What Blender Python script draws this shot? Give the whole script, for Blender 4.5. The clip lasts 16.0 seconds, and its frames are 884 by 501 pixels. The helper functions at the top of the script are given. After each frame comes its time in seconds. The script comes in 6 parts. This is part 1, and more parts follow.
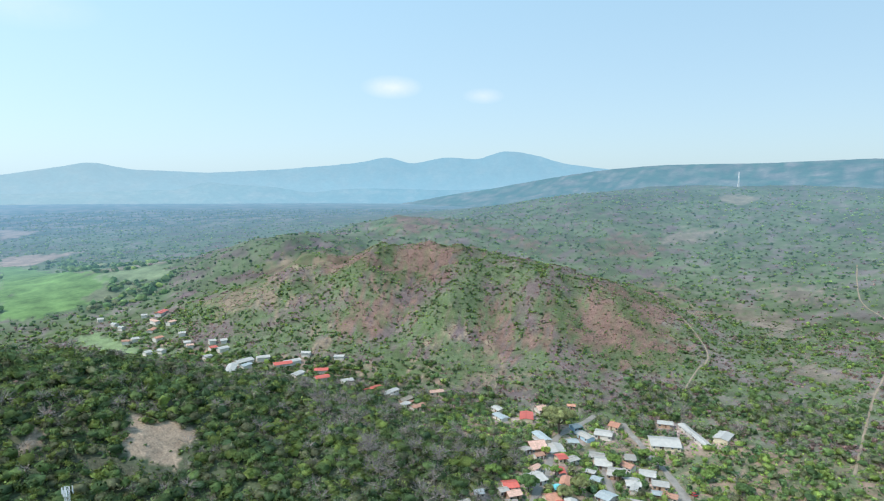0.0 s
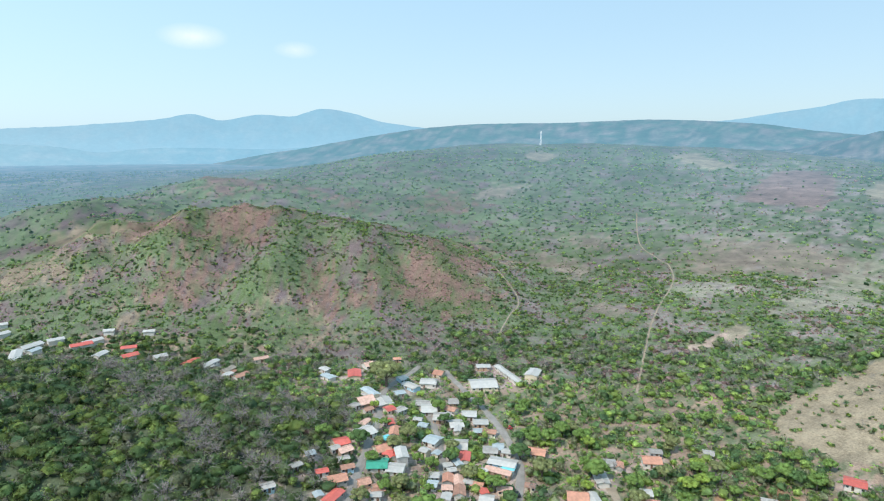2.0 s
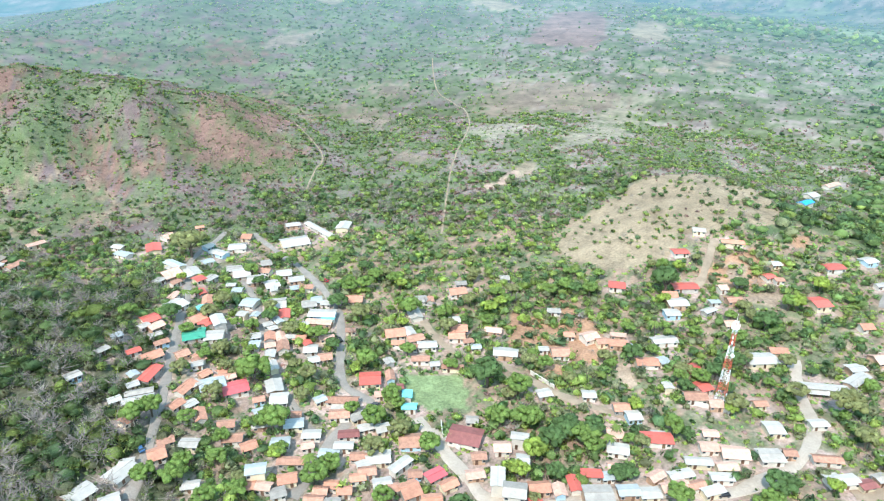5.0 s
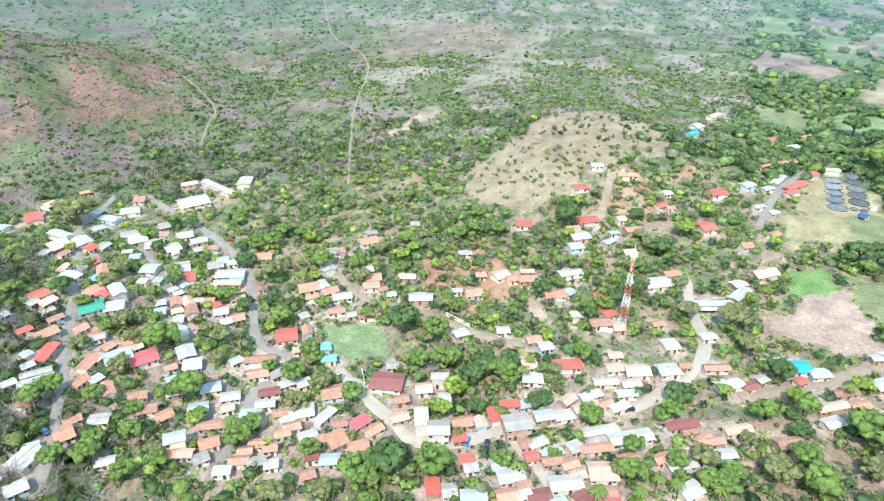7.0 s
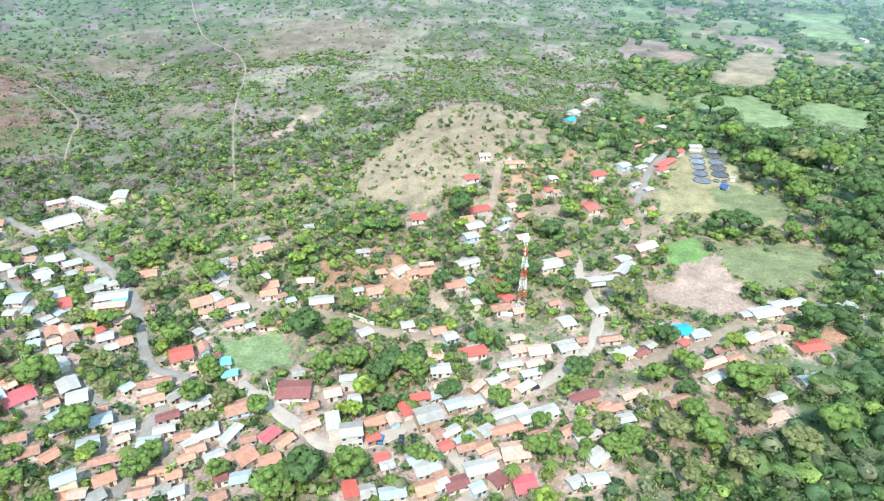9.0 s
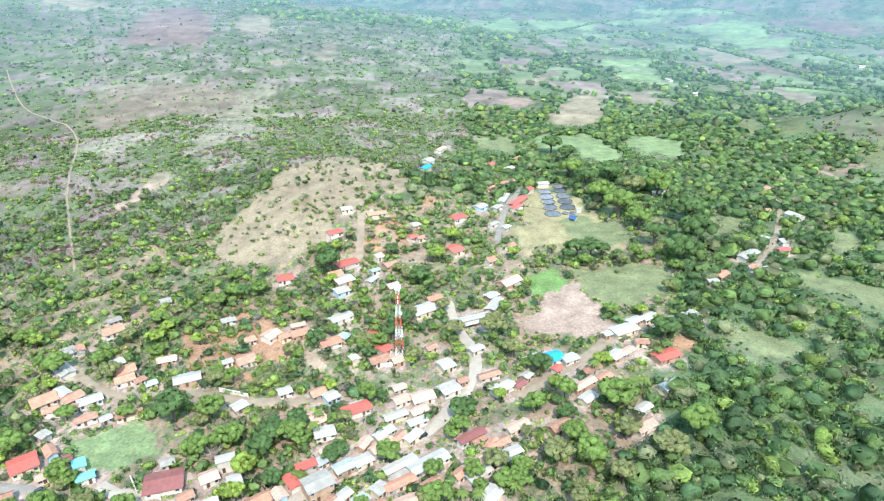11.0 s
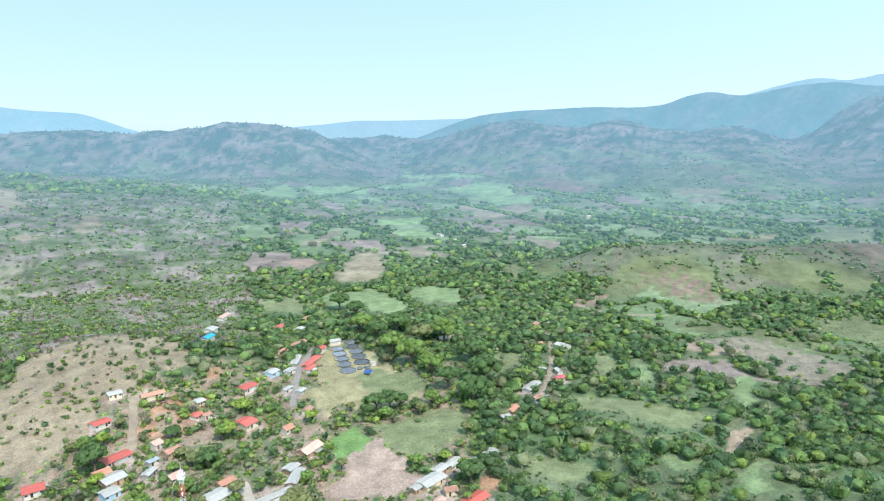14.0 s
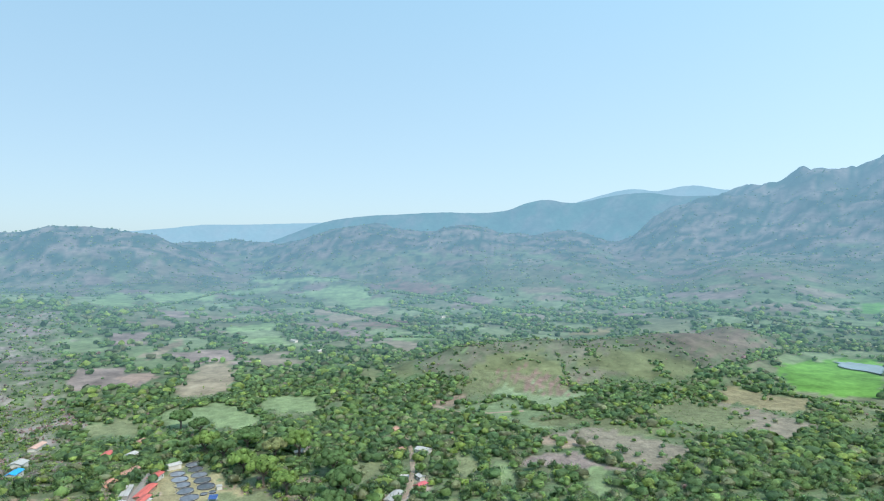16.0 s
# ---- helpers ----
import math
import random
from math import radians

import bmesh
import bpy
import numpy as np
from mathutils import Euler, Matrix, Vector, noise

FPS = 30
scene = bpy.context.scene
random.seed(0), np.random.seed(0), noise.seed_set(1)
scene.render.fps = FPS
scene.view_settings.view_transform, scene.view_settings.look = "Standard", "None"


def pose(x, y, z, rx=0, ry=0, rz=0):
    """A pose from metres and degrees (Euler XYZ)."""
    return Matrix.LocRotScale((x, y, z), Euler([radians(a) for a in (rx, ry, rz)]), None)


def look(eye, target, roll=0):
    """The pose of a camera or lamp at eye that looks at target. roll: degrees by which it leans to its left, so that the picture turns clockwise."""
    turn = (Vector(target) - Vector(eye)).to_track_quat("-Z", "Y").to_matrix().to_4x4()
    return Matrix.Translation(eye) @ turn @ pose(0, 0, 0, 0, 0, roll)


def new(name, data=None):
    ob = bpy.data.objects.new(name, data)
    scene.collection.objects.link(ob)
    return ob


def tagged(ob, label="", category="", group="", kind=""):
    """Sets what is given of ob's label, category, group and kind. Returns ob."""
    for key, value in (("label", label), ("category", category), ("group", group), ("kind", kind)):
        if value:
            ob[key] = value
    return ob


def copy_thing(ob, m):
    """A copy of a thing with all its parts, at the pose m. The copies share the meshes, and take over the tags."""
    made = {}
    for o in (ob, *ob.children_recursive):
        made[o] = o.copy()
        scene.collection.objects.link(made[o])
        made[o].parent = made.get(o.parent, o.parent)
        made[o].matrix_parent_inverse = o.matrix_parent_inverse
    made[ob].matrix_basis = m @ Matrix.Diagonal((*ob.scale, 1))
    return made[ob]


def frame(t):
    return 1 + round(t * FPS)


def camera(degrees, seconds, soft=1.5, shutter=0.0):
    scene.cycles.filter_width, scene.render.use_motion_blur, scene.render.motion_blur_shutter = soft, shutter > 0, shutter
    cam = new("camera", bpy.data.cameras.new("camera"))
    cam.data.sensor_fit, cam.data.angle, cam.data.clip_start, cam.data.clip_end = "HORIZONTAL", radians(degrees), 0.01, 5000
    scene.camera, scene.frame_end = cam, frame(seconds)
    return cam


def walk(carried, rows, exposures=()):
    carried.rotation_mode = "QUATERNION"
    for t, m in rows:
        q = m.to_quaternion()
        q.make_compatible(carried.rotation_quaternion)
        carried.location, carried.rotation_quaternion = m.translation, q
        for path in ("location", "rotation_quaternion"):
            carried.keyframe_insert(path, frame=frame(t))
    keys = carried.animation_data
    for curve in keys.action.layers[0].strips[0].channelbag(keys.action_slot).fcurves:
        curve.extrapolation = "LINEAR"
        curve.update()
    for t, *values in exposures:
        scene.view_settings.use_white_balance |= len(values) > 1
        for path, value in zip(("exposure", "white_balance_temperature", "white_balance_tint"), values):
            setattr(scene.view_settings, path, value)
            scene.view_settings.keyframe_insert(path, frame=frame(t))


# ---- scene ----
cam = camera(70.95, 16.0, soft=1.15)
EYE = 150.0
# seconds, yaw, pitch, roll: the drone hovers and turns in place
ROWS = [
    (0.0, 0.02, -5.99, -0.33),
    (0.5, -4.68, -6.60, -0.30),
    (1.0, -9.03, -7.37, -0.17),
    (1.5, -13.07, -8.36, -0.17),
    (2.0, -16.49, -9.67, -0.17),
    (2.5, -20.13, -11.66, -0.10),
    (3.0, -23.45, -13.98, -0.14),
    (3.5, -26.63, -16.35, -0.15),
    (4.0, -29.36, -18.50, -0.17),
    (4.5, -32.21, -20.86, -0.17),
    (5.0, -34.84, -23.10, -0.21),
    (7.5, -46.00, -28.31, -0.19),
    (8.0, -48.21, -28.24, -0.21),
    (8.5, -51.27, -28.16, -0.22),
    (9.0, -54.64, -28.26, -0.23),
    (11.5, -71.73, -21.71, 0.19),
    (12.0, -75.01, -19.21, 0.21),
    (12.5, -78.26, -16.73, 0.26),
    (13.0, -81.53, -14.24, 0.34),
    (13.5, -84.79, -11.76, 0.39),
    (14.0, -88.10, -9.33, 0.52),
    (14.5, -91.41, -6.88, 0.62),
    (15.0, -94.71, -4.46, 0.64),
    (15.5, -98.06, -2.18, 0.80),
    (16.0, -101.38, -0.04, 0.94),
]
EXPOSURES = [(0.0, -0.04), (2.0, 0.05), (3.5, 0.24), (4.5, 0.5), (5.0, 0.64), (7.5, 0.67), (9.0, 0.65), (11.5, 0.72), (12.5, 0.64), (13.5, 0.43), (14.5, 0.21), (16.0, 0.02)]
walk(cam, [(t, pose(0, 0, EYE, 90 + pitch, roll, yaw)) for t, yaw, pitch, roll in ROWS], EXPOSURES)

# ---- world, sun ----
SUN_AZ, SUN_EL = 122.0, 52.0        # degrees to the left of +y, and up
world = bpy.data.worlds.new("sky")
scene.world = world
world.use_nodes = True
wn, wl = world.node_tree.nodes, world.node_tree.links
bg = wn["Background"]
sky = wn.new("ShaderNodeTexSky")
sky.sky_type, sky.sun_disc = "NISHITA", False
sky.sun_elevation, sky.sun_rotation = radians(SUN_EL), radians(-SUN_AZ)
sky.altitude, sky.air_density, sky.dust_density, sky.ozone_density = 200, 1.0, 1.5, 2.0
# a hazy dry-season sky: the clear sky seen through pale haze, whiter to the horizon
coord, parts_ = wn.new("ShaderNodeTexCoord"), wn.new("ShaderNodeSeparateXYZ")
ramp, blend = wn.new("ShaderNodeValToRGB"), wn.new("ShaderNodeMixRGB")
wl.new(coord.outputs["Generated"], parts_.inputs[0])
wl.new(parts_.outputs["Z"], ramp.inputs[0])
ramp.color_ramp.elements[0].position, ramp.color_ramp.elements[0].color = 0.0, (4.4, 6.0, 6.95, 1)
ramp.color_ramp.elements[1].position, ramp.color_ramp.elements[1].color = 0.45, (3.1, 5.6, 7.5, 1)
blend.inputs[0].default_value = 0.66
wl.new(sky.outputs[0], blend.inputs[1])
# the haze glows more towards the sun's side
toward, glow, glowing = wn.new("ShaderNodeVectorMath"), wn.new("ShaderNodeMapRange"), wn.new("ShaderNodeVectorMath")
toward.operation, glowing.operation = "DOT_PRODUCT", "SCALE"
toward.inputs[1].default_value = (-math.sin(radians(SUN_AZ)), math.cos(radians(SUN_AZ)), 0)
wl.new(coord.outputs["Generated"], toward.inputs[0]), wl.new(toward.outputs["Value"], glow.inputs["Value"])
glow.inputs["From Min"].default_value, glow.inputs["From Max"].default_value, glow.inputs["To Min"].default_value, glow.inputs["To Max"].default_value = -1.0, 1.0, 0.90, 1.60
wl.new(ramp.outputs[0], glowing.inputs[0]), wl.new(glow.outputs[0], glowing.inputs["Scale"])
wl.new(glowing.outputs[0], blend.inputs[2])
# a few small wisps of cloud low over the mountains
colour = blend.outputs[0]
wisp = wn.new("ShaderNodeTexNoise")
wisp.inputs["Scale"].default_value, wisp.inputs["Detail"].default_value, wisp.inputs["Roughness"].default_value = 22.0, 6.0, 0.65
wl.new(coord.outputs["Generated"], wisp.inputs["Vector"])
for az, el, wide, high, amount in ((4.6, 8.7, 0.050, 0.019, 1.0), (-3.7, 8.0, 0.034, 0.013, 0.8), (29.0, 18.5, 0.16, 0.05, 0.45), (33.5, 13.0, 0.10, 0.03, 0.4)):
    c = Vector((-math.sin(radians(az)) * math.cos(radians(el)), math.cos(radians(az)) * math.cos(radians(el)), math.sin(radians(el))))
    off, stretch, size, fall, thick, over = [wn.new(k) for k in ("ShaderNodeVectorMath", "ShaderNodeVectorMath", "ShaderNodeVectorMath", "ShaderNodeMapRange", "ShaderNodeMath", "ShaderNodeMixRGB")]
    off.operation, stretch.operation, size.operation, thick.operation = "SUBTRACT", "MULTIPLY", "LENGTH", "MULTIPLY"
    off.inputs[1].default_value, stretch.inputs[1].default_value = c, (1 / wide, 1 / wide, 1 / high)
    wl.new(coord.outputs["Generated"], off.inputs[0]), wl.new(off.outputs[0], stretch.inputs[0]), wl.new(stretch.outputs[0], size.inputs[0])
    fall.inputs["From Min"].default_value, fall.inputs["From Max"].default_value, fall.inputs["To Min"].default_value, fall.inputs["To Max"].default_value = 1.0, 0.0, 0.0, amount
    wl.new(size.outputs["Value"], fall.inputs["Value"])
    wl.new(fall.outputs[0], thick.inputs[0]), wl.new(wisp.outputs["Fac"], thick.inputs[1])
    wl.new(thick.outputs[0], over.inputs[0]), wl.new(colour, over.inputs[1])
    over.inputs[2].default_value = (7.2, 7.4, 7.6, 1)
    colour = over.outputs[0]
wl.new(colour, bg.inputs[0])
bg.inputs[1].default_value = 0.151
sun = new("sun", bpy.data.lights.new("sun", "SUN"))
sun.data.energy, sun.data.angle, sun.data.color = 3.3, radians(2.5), (1.0, 0.96, 0.88)
_a, _e = radians(SUN_AZ), radians(SUN_EL)
sun.matrix_world = look((-400 * math.sin(_a) * math.cos(_e), 400 * math.cos(_a) * math.cos(_e), 400 * math.sin(_e)), (0, 0, 0))

# ---- materials ----
def tree_of(name):
    m = bpy.data.materials.new(name)
    m.use_nodes = True
    n, l = m.node_tree.nodes, m.node_tree.links
    return m, n, l, n["Principled BSDF"]


def noise_node(n, l, scale, detail=4, rough_=0.6, where="Object"):
    tc, nz = n.new("ShaderNodeTexCoord"), n.new("ShaderNodeTexNoise")
    nz.inputs["Scale"].default_value, nz.inputs["Detail"].default_value, nz.inputs["Roughness"].default_value = scale, detail, rough_
    l.new(tc.outputs[where], nz.inputs["Vector"])
    return nz.outputs["Fac"]


def scaled(n, l, fac, lo, hi):
    r = n.new("ShaderNodeMapRange")
    r.inputs["From Min"].default_value, r.inputs["From Max"].default_value = 0.25, 0.75
    r.inputs["To Min"].default_value, r.inputs["To Max"].default_value = lo, hi
    l.new(fac, r.inputs["Value"])
    return r.outputs[0]


def times_(n, l, colour, *values):
    """Colour times grey factors."""
    for v in values:
        k = n.new("ShaderNodeVectorMath")
        k.operation = "SCALE"
        l.new(colour, k.inputs[0])
        l.new(v, k.inputs["Scale"])
        colour = k.outputs[0]
    return colour


def bumped(n, l, bsdf, height, strength, distance):
    b = n.new("ShaderNodeBump")
    b.inputs["Strength"].default_value, b.inputs["Distance"].default_value = strength, distance
    l.new(height, b.inputs["Height"])
    l.new(b.outputs[0], bsdf.inputs["Normal"])


def land_material():
    m, n, l, p = tree_of("land")
    a = n.new("ShaderNodeAttribute")
    a.attribute_name = "cover"
    coarse, mid, fine = noise_node(n, l, 0.012, 3), noise_node(n, l, 0.11, 4), noise_node(n, l, 0.9, 4, 0.7)
    c = times_(n, l, a.outputs["Color"], scaled(n, l, coarse, 0.8, 1.2), scaled(n, l, mid, 0.66, 1.34), scaled(n, l, fine, 0.6, 1.4))
    l.new(c, p.inputs["Base Color"])
    p.inputs["Roughness"].default_value = 0.95
    p.inputs["Specular IOR Level"].default_value = 0.15
    bumped(n, l, p, mid, 0.8, 2.5)
    return m


def plain_material(name, colour, roughness=0.8, spread=0.25, scale=0.8, metal=0.0, bump=0.0, bump_size=0.05, per_thing=0.0):
    m, n, l, p = tree_of(name)
    rgb = n.new("ShaderNodeRGB")
    rgb.outputs[0].default_value = (*colour, 1)
    c = times_(n, l, rgb.outputs[0], scaled(n, l, noise_node(n, l, scale * 0.3, 2), 1 - spread * 0.6, 1 + spread * 0.6), scaled(n, l, noise_node(n, l, scale), 1 - spread, 1 + spread), scaled(n, l, noise_node(n, l, scale * 7, 3), 1 - spread * 0.7, 1 + spread * 0.7))
    if per_thing:
        oi, r = n.new("ShaderNodeObjectInfo"), n.new("ShaderNodeMapRange")
        r.inputs["To Min"].default_value, r.inputs["To Max"].default_value = 1 - per_thing, 1 + per_thing
        l.new(oi.outputs["Random"], r.inputs["Value"])
        c = times_(n, l, c, r.outputs[0])
    l.new(c, p.inputs["Base Color"])
    p.inputs["Roughness"].default_value, p.inputs["Metallic"].default_value = roughness, metal
    p.inputs["Specular IOR Level"].default_value = 0.3
    if bump:
        bumped(n, l, p, noise_node(n, l, scale * 5, 4), bump, bump_size)
    return m


def foliage_material(name, tint=None, haze_glow=False):
    """Leaves: a tint for each tree, varied from clump to clump."""
    m, n, l, p = tree_of(name)
    if tint:
        a = n.new("ShaderNodeRGB")
        a.outputs[0].default_value = (*tint, 1)
        src = a.outputs[0]
    else:
        a = n.new("ShaderNodeAttribute")
        a.attribute_name = "tint"
        src = a.outputs["Color"]
    g, r = n.new("ShaderNodeNewGeometry"), n.new("ShaderNodeMapRange")
    r.inputs["To Min"].default_value, r.inputs["To Max"].default_value = 0.82, 1.2
    l.new(g.outputs["Random Per Island"], r.inputs["Value"])
    c = times_(n, l, src, r.outputs[0], scaled(n, l, noise_node(n, l, 0.22, 2), 0.8, 1.2), scaled(n, l, noise_node(n, l, 2.6, 4, 0.9), 0.35, 1.65))
    l.new(c, p.inputs["Base Color"])
    p.inputs["Roughness"].default_value = 0.75
    p.inputs["Specular IOR Level"].default_value = 0.2
    bumped(n, l, p, noise_node(n, l, 2.6, 4, 0.9), 0.7, 0.35)
    # haze before far trees is painted on as emission
    if haze_glow:
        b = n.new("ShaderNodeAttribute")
        b.attribute_name = "haze_glow"
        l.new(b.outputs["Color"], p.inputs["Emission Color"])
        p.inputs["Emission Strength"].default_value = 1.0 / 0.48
    tr_, mix = n.new("ShaderNodeBsdfTranslucent"), n.new("ShaderNodeMixShader")
    l.new(c, tr_.inputs["Color"])
    mix.inputs[0].default_value = 0.6
    l.new(p.outputs[0], mix.inputs[1])
    l.new(tr_.outputs[0], mix.inputs[2])
    l.new(mix.outputs[0], n["Material Output"].inputs[0])
    return m


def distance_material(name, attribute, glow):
    """Far backdrop land; the haze before it is painted on as a per-vertex glow."""
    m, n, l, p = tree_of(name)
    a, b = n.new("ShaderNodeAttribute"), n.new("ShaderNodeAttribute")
    a.attribute_name, b.attribute_name = attribute, "haze_glow"
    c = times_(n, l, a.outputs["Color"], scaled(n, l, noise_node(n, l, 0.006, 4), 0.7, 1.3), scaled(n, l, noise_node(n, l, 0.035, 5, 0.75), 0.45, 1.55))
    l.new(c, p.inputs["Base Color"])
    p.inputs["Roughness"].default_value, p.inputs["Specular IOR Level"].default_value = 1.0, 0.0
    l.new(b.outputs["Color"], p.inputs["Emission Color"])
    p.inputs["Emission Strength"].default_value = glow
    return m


LAND = land_material()
LEAF = foliage_material("leaves")
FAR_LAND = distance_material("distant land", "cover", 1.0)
FAR_LEAF = foliage_material("distant woods", haze_glow=True)
TWIG = plain_material("bare twigs", (0.29, 0.245, 0.22), 0.9, 0.25, 0.3)
BARK = plain_material("bark", (0.16, 0.12, 0.09), 0.9, 0.3, 1.5, bump=0.6)
ASPHALT = plain_material("worn street", (0.285, 0.25, 0.222), 0.9, 0.2, 0.25, bump=0.3)
CONCRETE = plain_material("pale concrete", (0.43, 0.36, 0.30), 0.9, 0.16, 0.2, bump=0.2)
DIRT = plain_material("dirt road", (0.32, 0.245, 0.18), 0.95, 0.2, 0.25, bump=0.4)
ROOFS = {
    "w": plain_material("pale sheet roof", (0.47, 0.43, 0.39), 0.5, 0.12, 0.5, per_thing=0.12),
    "s": plain_material("weathered zinc roof", (0.39, 0.345, 0.305), 0.5, 0.2, 0.5, per_thing=0.2),
    "b": plain_material("blue-grey sheet roof", (0.40, 0.425, 0.425), 0.45, 0.12, 0.5, per_thing=0.12),
    "r": plain_material("red sheet roof", (0.58, 0.13, 0.10), 0.5, 0.14, 0.6, per_thing=0.15),
    "R": plain_material("rose red sheet roof", (0.60, 0.13, 0.14), 0.5, 0.14, 0.6, per_thing=0.1),
    "o": plain_material("orange tile roof", (0.52, 0.25, 0.17), 0.85, 0.22, 0.7, bump=0.6, per_thing=0.15),
    "t": plain_material("old clay tile roof", (0.42, 0.225, 0.16), 0.9, 0.3, 0.7, bump=0.6, per_thing=0.2),
    "p": plain_material("faded pink tile roof", (0.60, 0.37, 0.29), 0.9, 0.22, 0.7, bump=0.6, per_thing=0.15),
    "m": plain_material("maroon sheet roof", (0.27, 0.10, 0.09), 0.6, 0.2, 0.6, per_thing=0.2),
    "d": plain_material("dark thatched roof", (0.30, 0.25, 0.20), 0.95, 0.3, 0.8, bump=0.8),
    "g": plain_material("green sheet roof", (0.06, 0.30, 0.20), 0.5, 0.14, 0.6),
    "c": plain_material("turquoise sheet roof", (0.20, 0.58, 0.60), 0.5, 0.14, 0.6),
    "B": plain_material("bright blue sheet roof", (0.03, 0.36, 0.75), 0.5, 0.1, 0.6),
}
WALLS = [plain_material("whitewashed wall", (0.64, 0.585, 0.52), 0.85, 0.12, 0.4, bump=0.2, per_thing=0.06), plain_material("cream painted wall", (0.68, 0.58, 0.42), 0.85, 0.12, 0.4, bump=0.2, per_thing=0.1),
         plain_material("bare block wall", (0.40, 0.37, 0.34), 0.9, 0.2, 0.6, bump=0.3, per_thing=0.15), plain_material("adobe wall", (0.44, 0.29, 0.20), 0.95, 0.25, 0.6, bump=0.4, per_thing=0.15),
         plain_material("pale blue painted wall", (0.42, 0.58, 0.68), 0.85, 0.12, 0.4, per_thing=0.1)]
DOOR = plain_material("painted door", (0.16, 0.09, 0.06), 0.6, 0.2, 1.0, per_thing=0.5)
GLASS = plain_material("window glass", (0.05, 0.06, 0.07), 0.12, 0.1, 1.0)
FRAME = plain_material("window frame", (0.55, 0.52, 0.48), 0.6, 0.1, 1.0)
STEEL_W = plain_material("white painted steel", (0.80, 0.80, 0.80), 0.5, 0.08, 0.5)
STEEL_R = plain_material("red painted steel", (0.62, 0.15, 0.09), 0.5, 0.1, 0.5)
LINER = plain_material("dark pond liner", (0.075, 0.08, 0.09), 0.5, 0.2, 0.6)
POND = plain_material("pond water", (0.17, 0.175, 0.19), 0.25, 0.25, 0.4, per_thing=0.45)
LAKE = plain_material("lake water", (0.30, 0.36, 0.36), 0.1, 0.15, 0.02)
PANEL = plain_material("solar cells", (0.05, 0.10, 0.26), 0.2, 0.15, 0.8)

# ---- the lie of the land ----
def at_bearing(az, d):
    """Plan place at a bearing (degrees left of +y) and distance from the origin."""
    return -d * math.sin(radians(az)), d * math.cos(radians(az))


# bearing, distance, height, half widths across and along the bearing
HILLS = [
    (2.5, 700, 79, 147, 105), (-9, 640, 50, 85, 80), (13.5, 930, 71, 109, 130), (24, 1000, 30, 156, 110), (3, 1150, 73, 169, 190),
    (-12, 1450, 75, 193, 300), (-23, 1850, 112, 507, 420), (-40, 1950, 96, 523, 500), (-47, 1150, 40, 200, 240), (-58, 1500, 40, 294, 400),
    (-57, 440, 26, 72, 75), (-46, 560, 18, 90, 120), (-69.5, 2700, 155, 171, 360), (-74, 2650, 181, 246, 360), (-82, 2950, 167, 323, 300),
    (-60, 2700, 193, 640, 300), (-94.5, 2800, 264, 303, 430), (-104.5, 2850, 250, 244, 480), (-113, 2900, 222, 226, 500), (-100, 2300, 70, 300, 350),
    (-112, 2150, 95, 260, 330), (-122, 3100, 310, 185, 560), (-127.2, 3300, 405, 215, 600), (-132.2, 3350, 425, 165, 620), (-140, 3500, 595, 358, 760),
    (-128, 2000, 95, 150, 330), (-104.3, 775, 30, 48, 62), (-110, 810, 31, 62, 72), (-116.5, 825, 30, 66, 76), (-122, 885, 32, 62, 78), (-126.3, 990, 31, 45, 70), (-128, 1250, 16, 160, 130),
    (37, 385, 52, 95, 85), (56, 380, 56, 130, 110), (21, 345, 22, 70, 75), (7, 290, 17, 60, 65),
]
RANGES = [(*at_bearing(az, d), radians(az), h, a, b) for az, d, h, a, b in HILLS]
# spurs and gullies down the front hill: from, to, rise at the head, half width
SPURS = [
    ((28, 628), (-12, 500), 12, 24), ((-62, 690), (-96, 545), 10, 26), ((-150, 800), (-176, 585), 11, 28), ((95, 620), (92, 480), 9, 26),
    ((170, 640), (172, 470), 8, 28), ((-12, 640), (-62, 500), -9, 20), ((-110, 740), (-136, 560), -8, 20), ((62, 610), (44, 470), -7, 18),
    ((-205, 850), (-250, 640), 9, 30), ((132, 600), (132, 475), -6, 20), ((220, 720), (222, 520), 7, 34),
]


def rough(x, y, size, seed):
    """Smooth value noise in -1..1, made of a few crossed waves."""
    s = 0.0
    for k in range(5):
        a = seed * 1.7 + k * 2.399
        f = (1.0 + 0.37 * k) / size
        s = s + np.sin((x * math.cos(a) + y * math.sin(a)) * f * 6.283 + seed * 3.1 + k * 1.3 + 1.7 * np.sin((y * math.cos(a) - x * math.sin(a)) * f * 4.1 + k))
    return s / 3.2


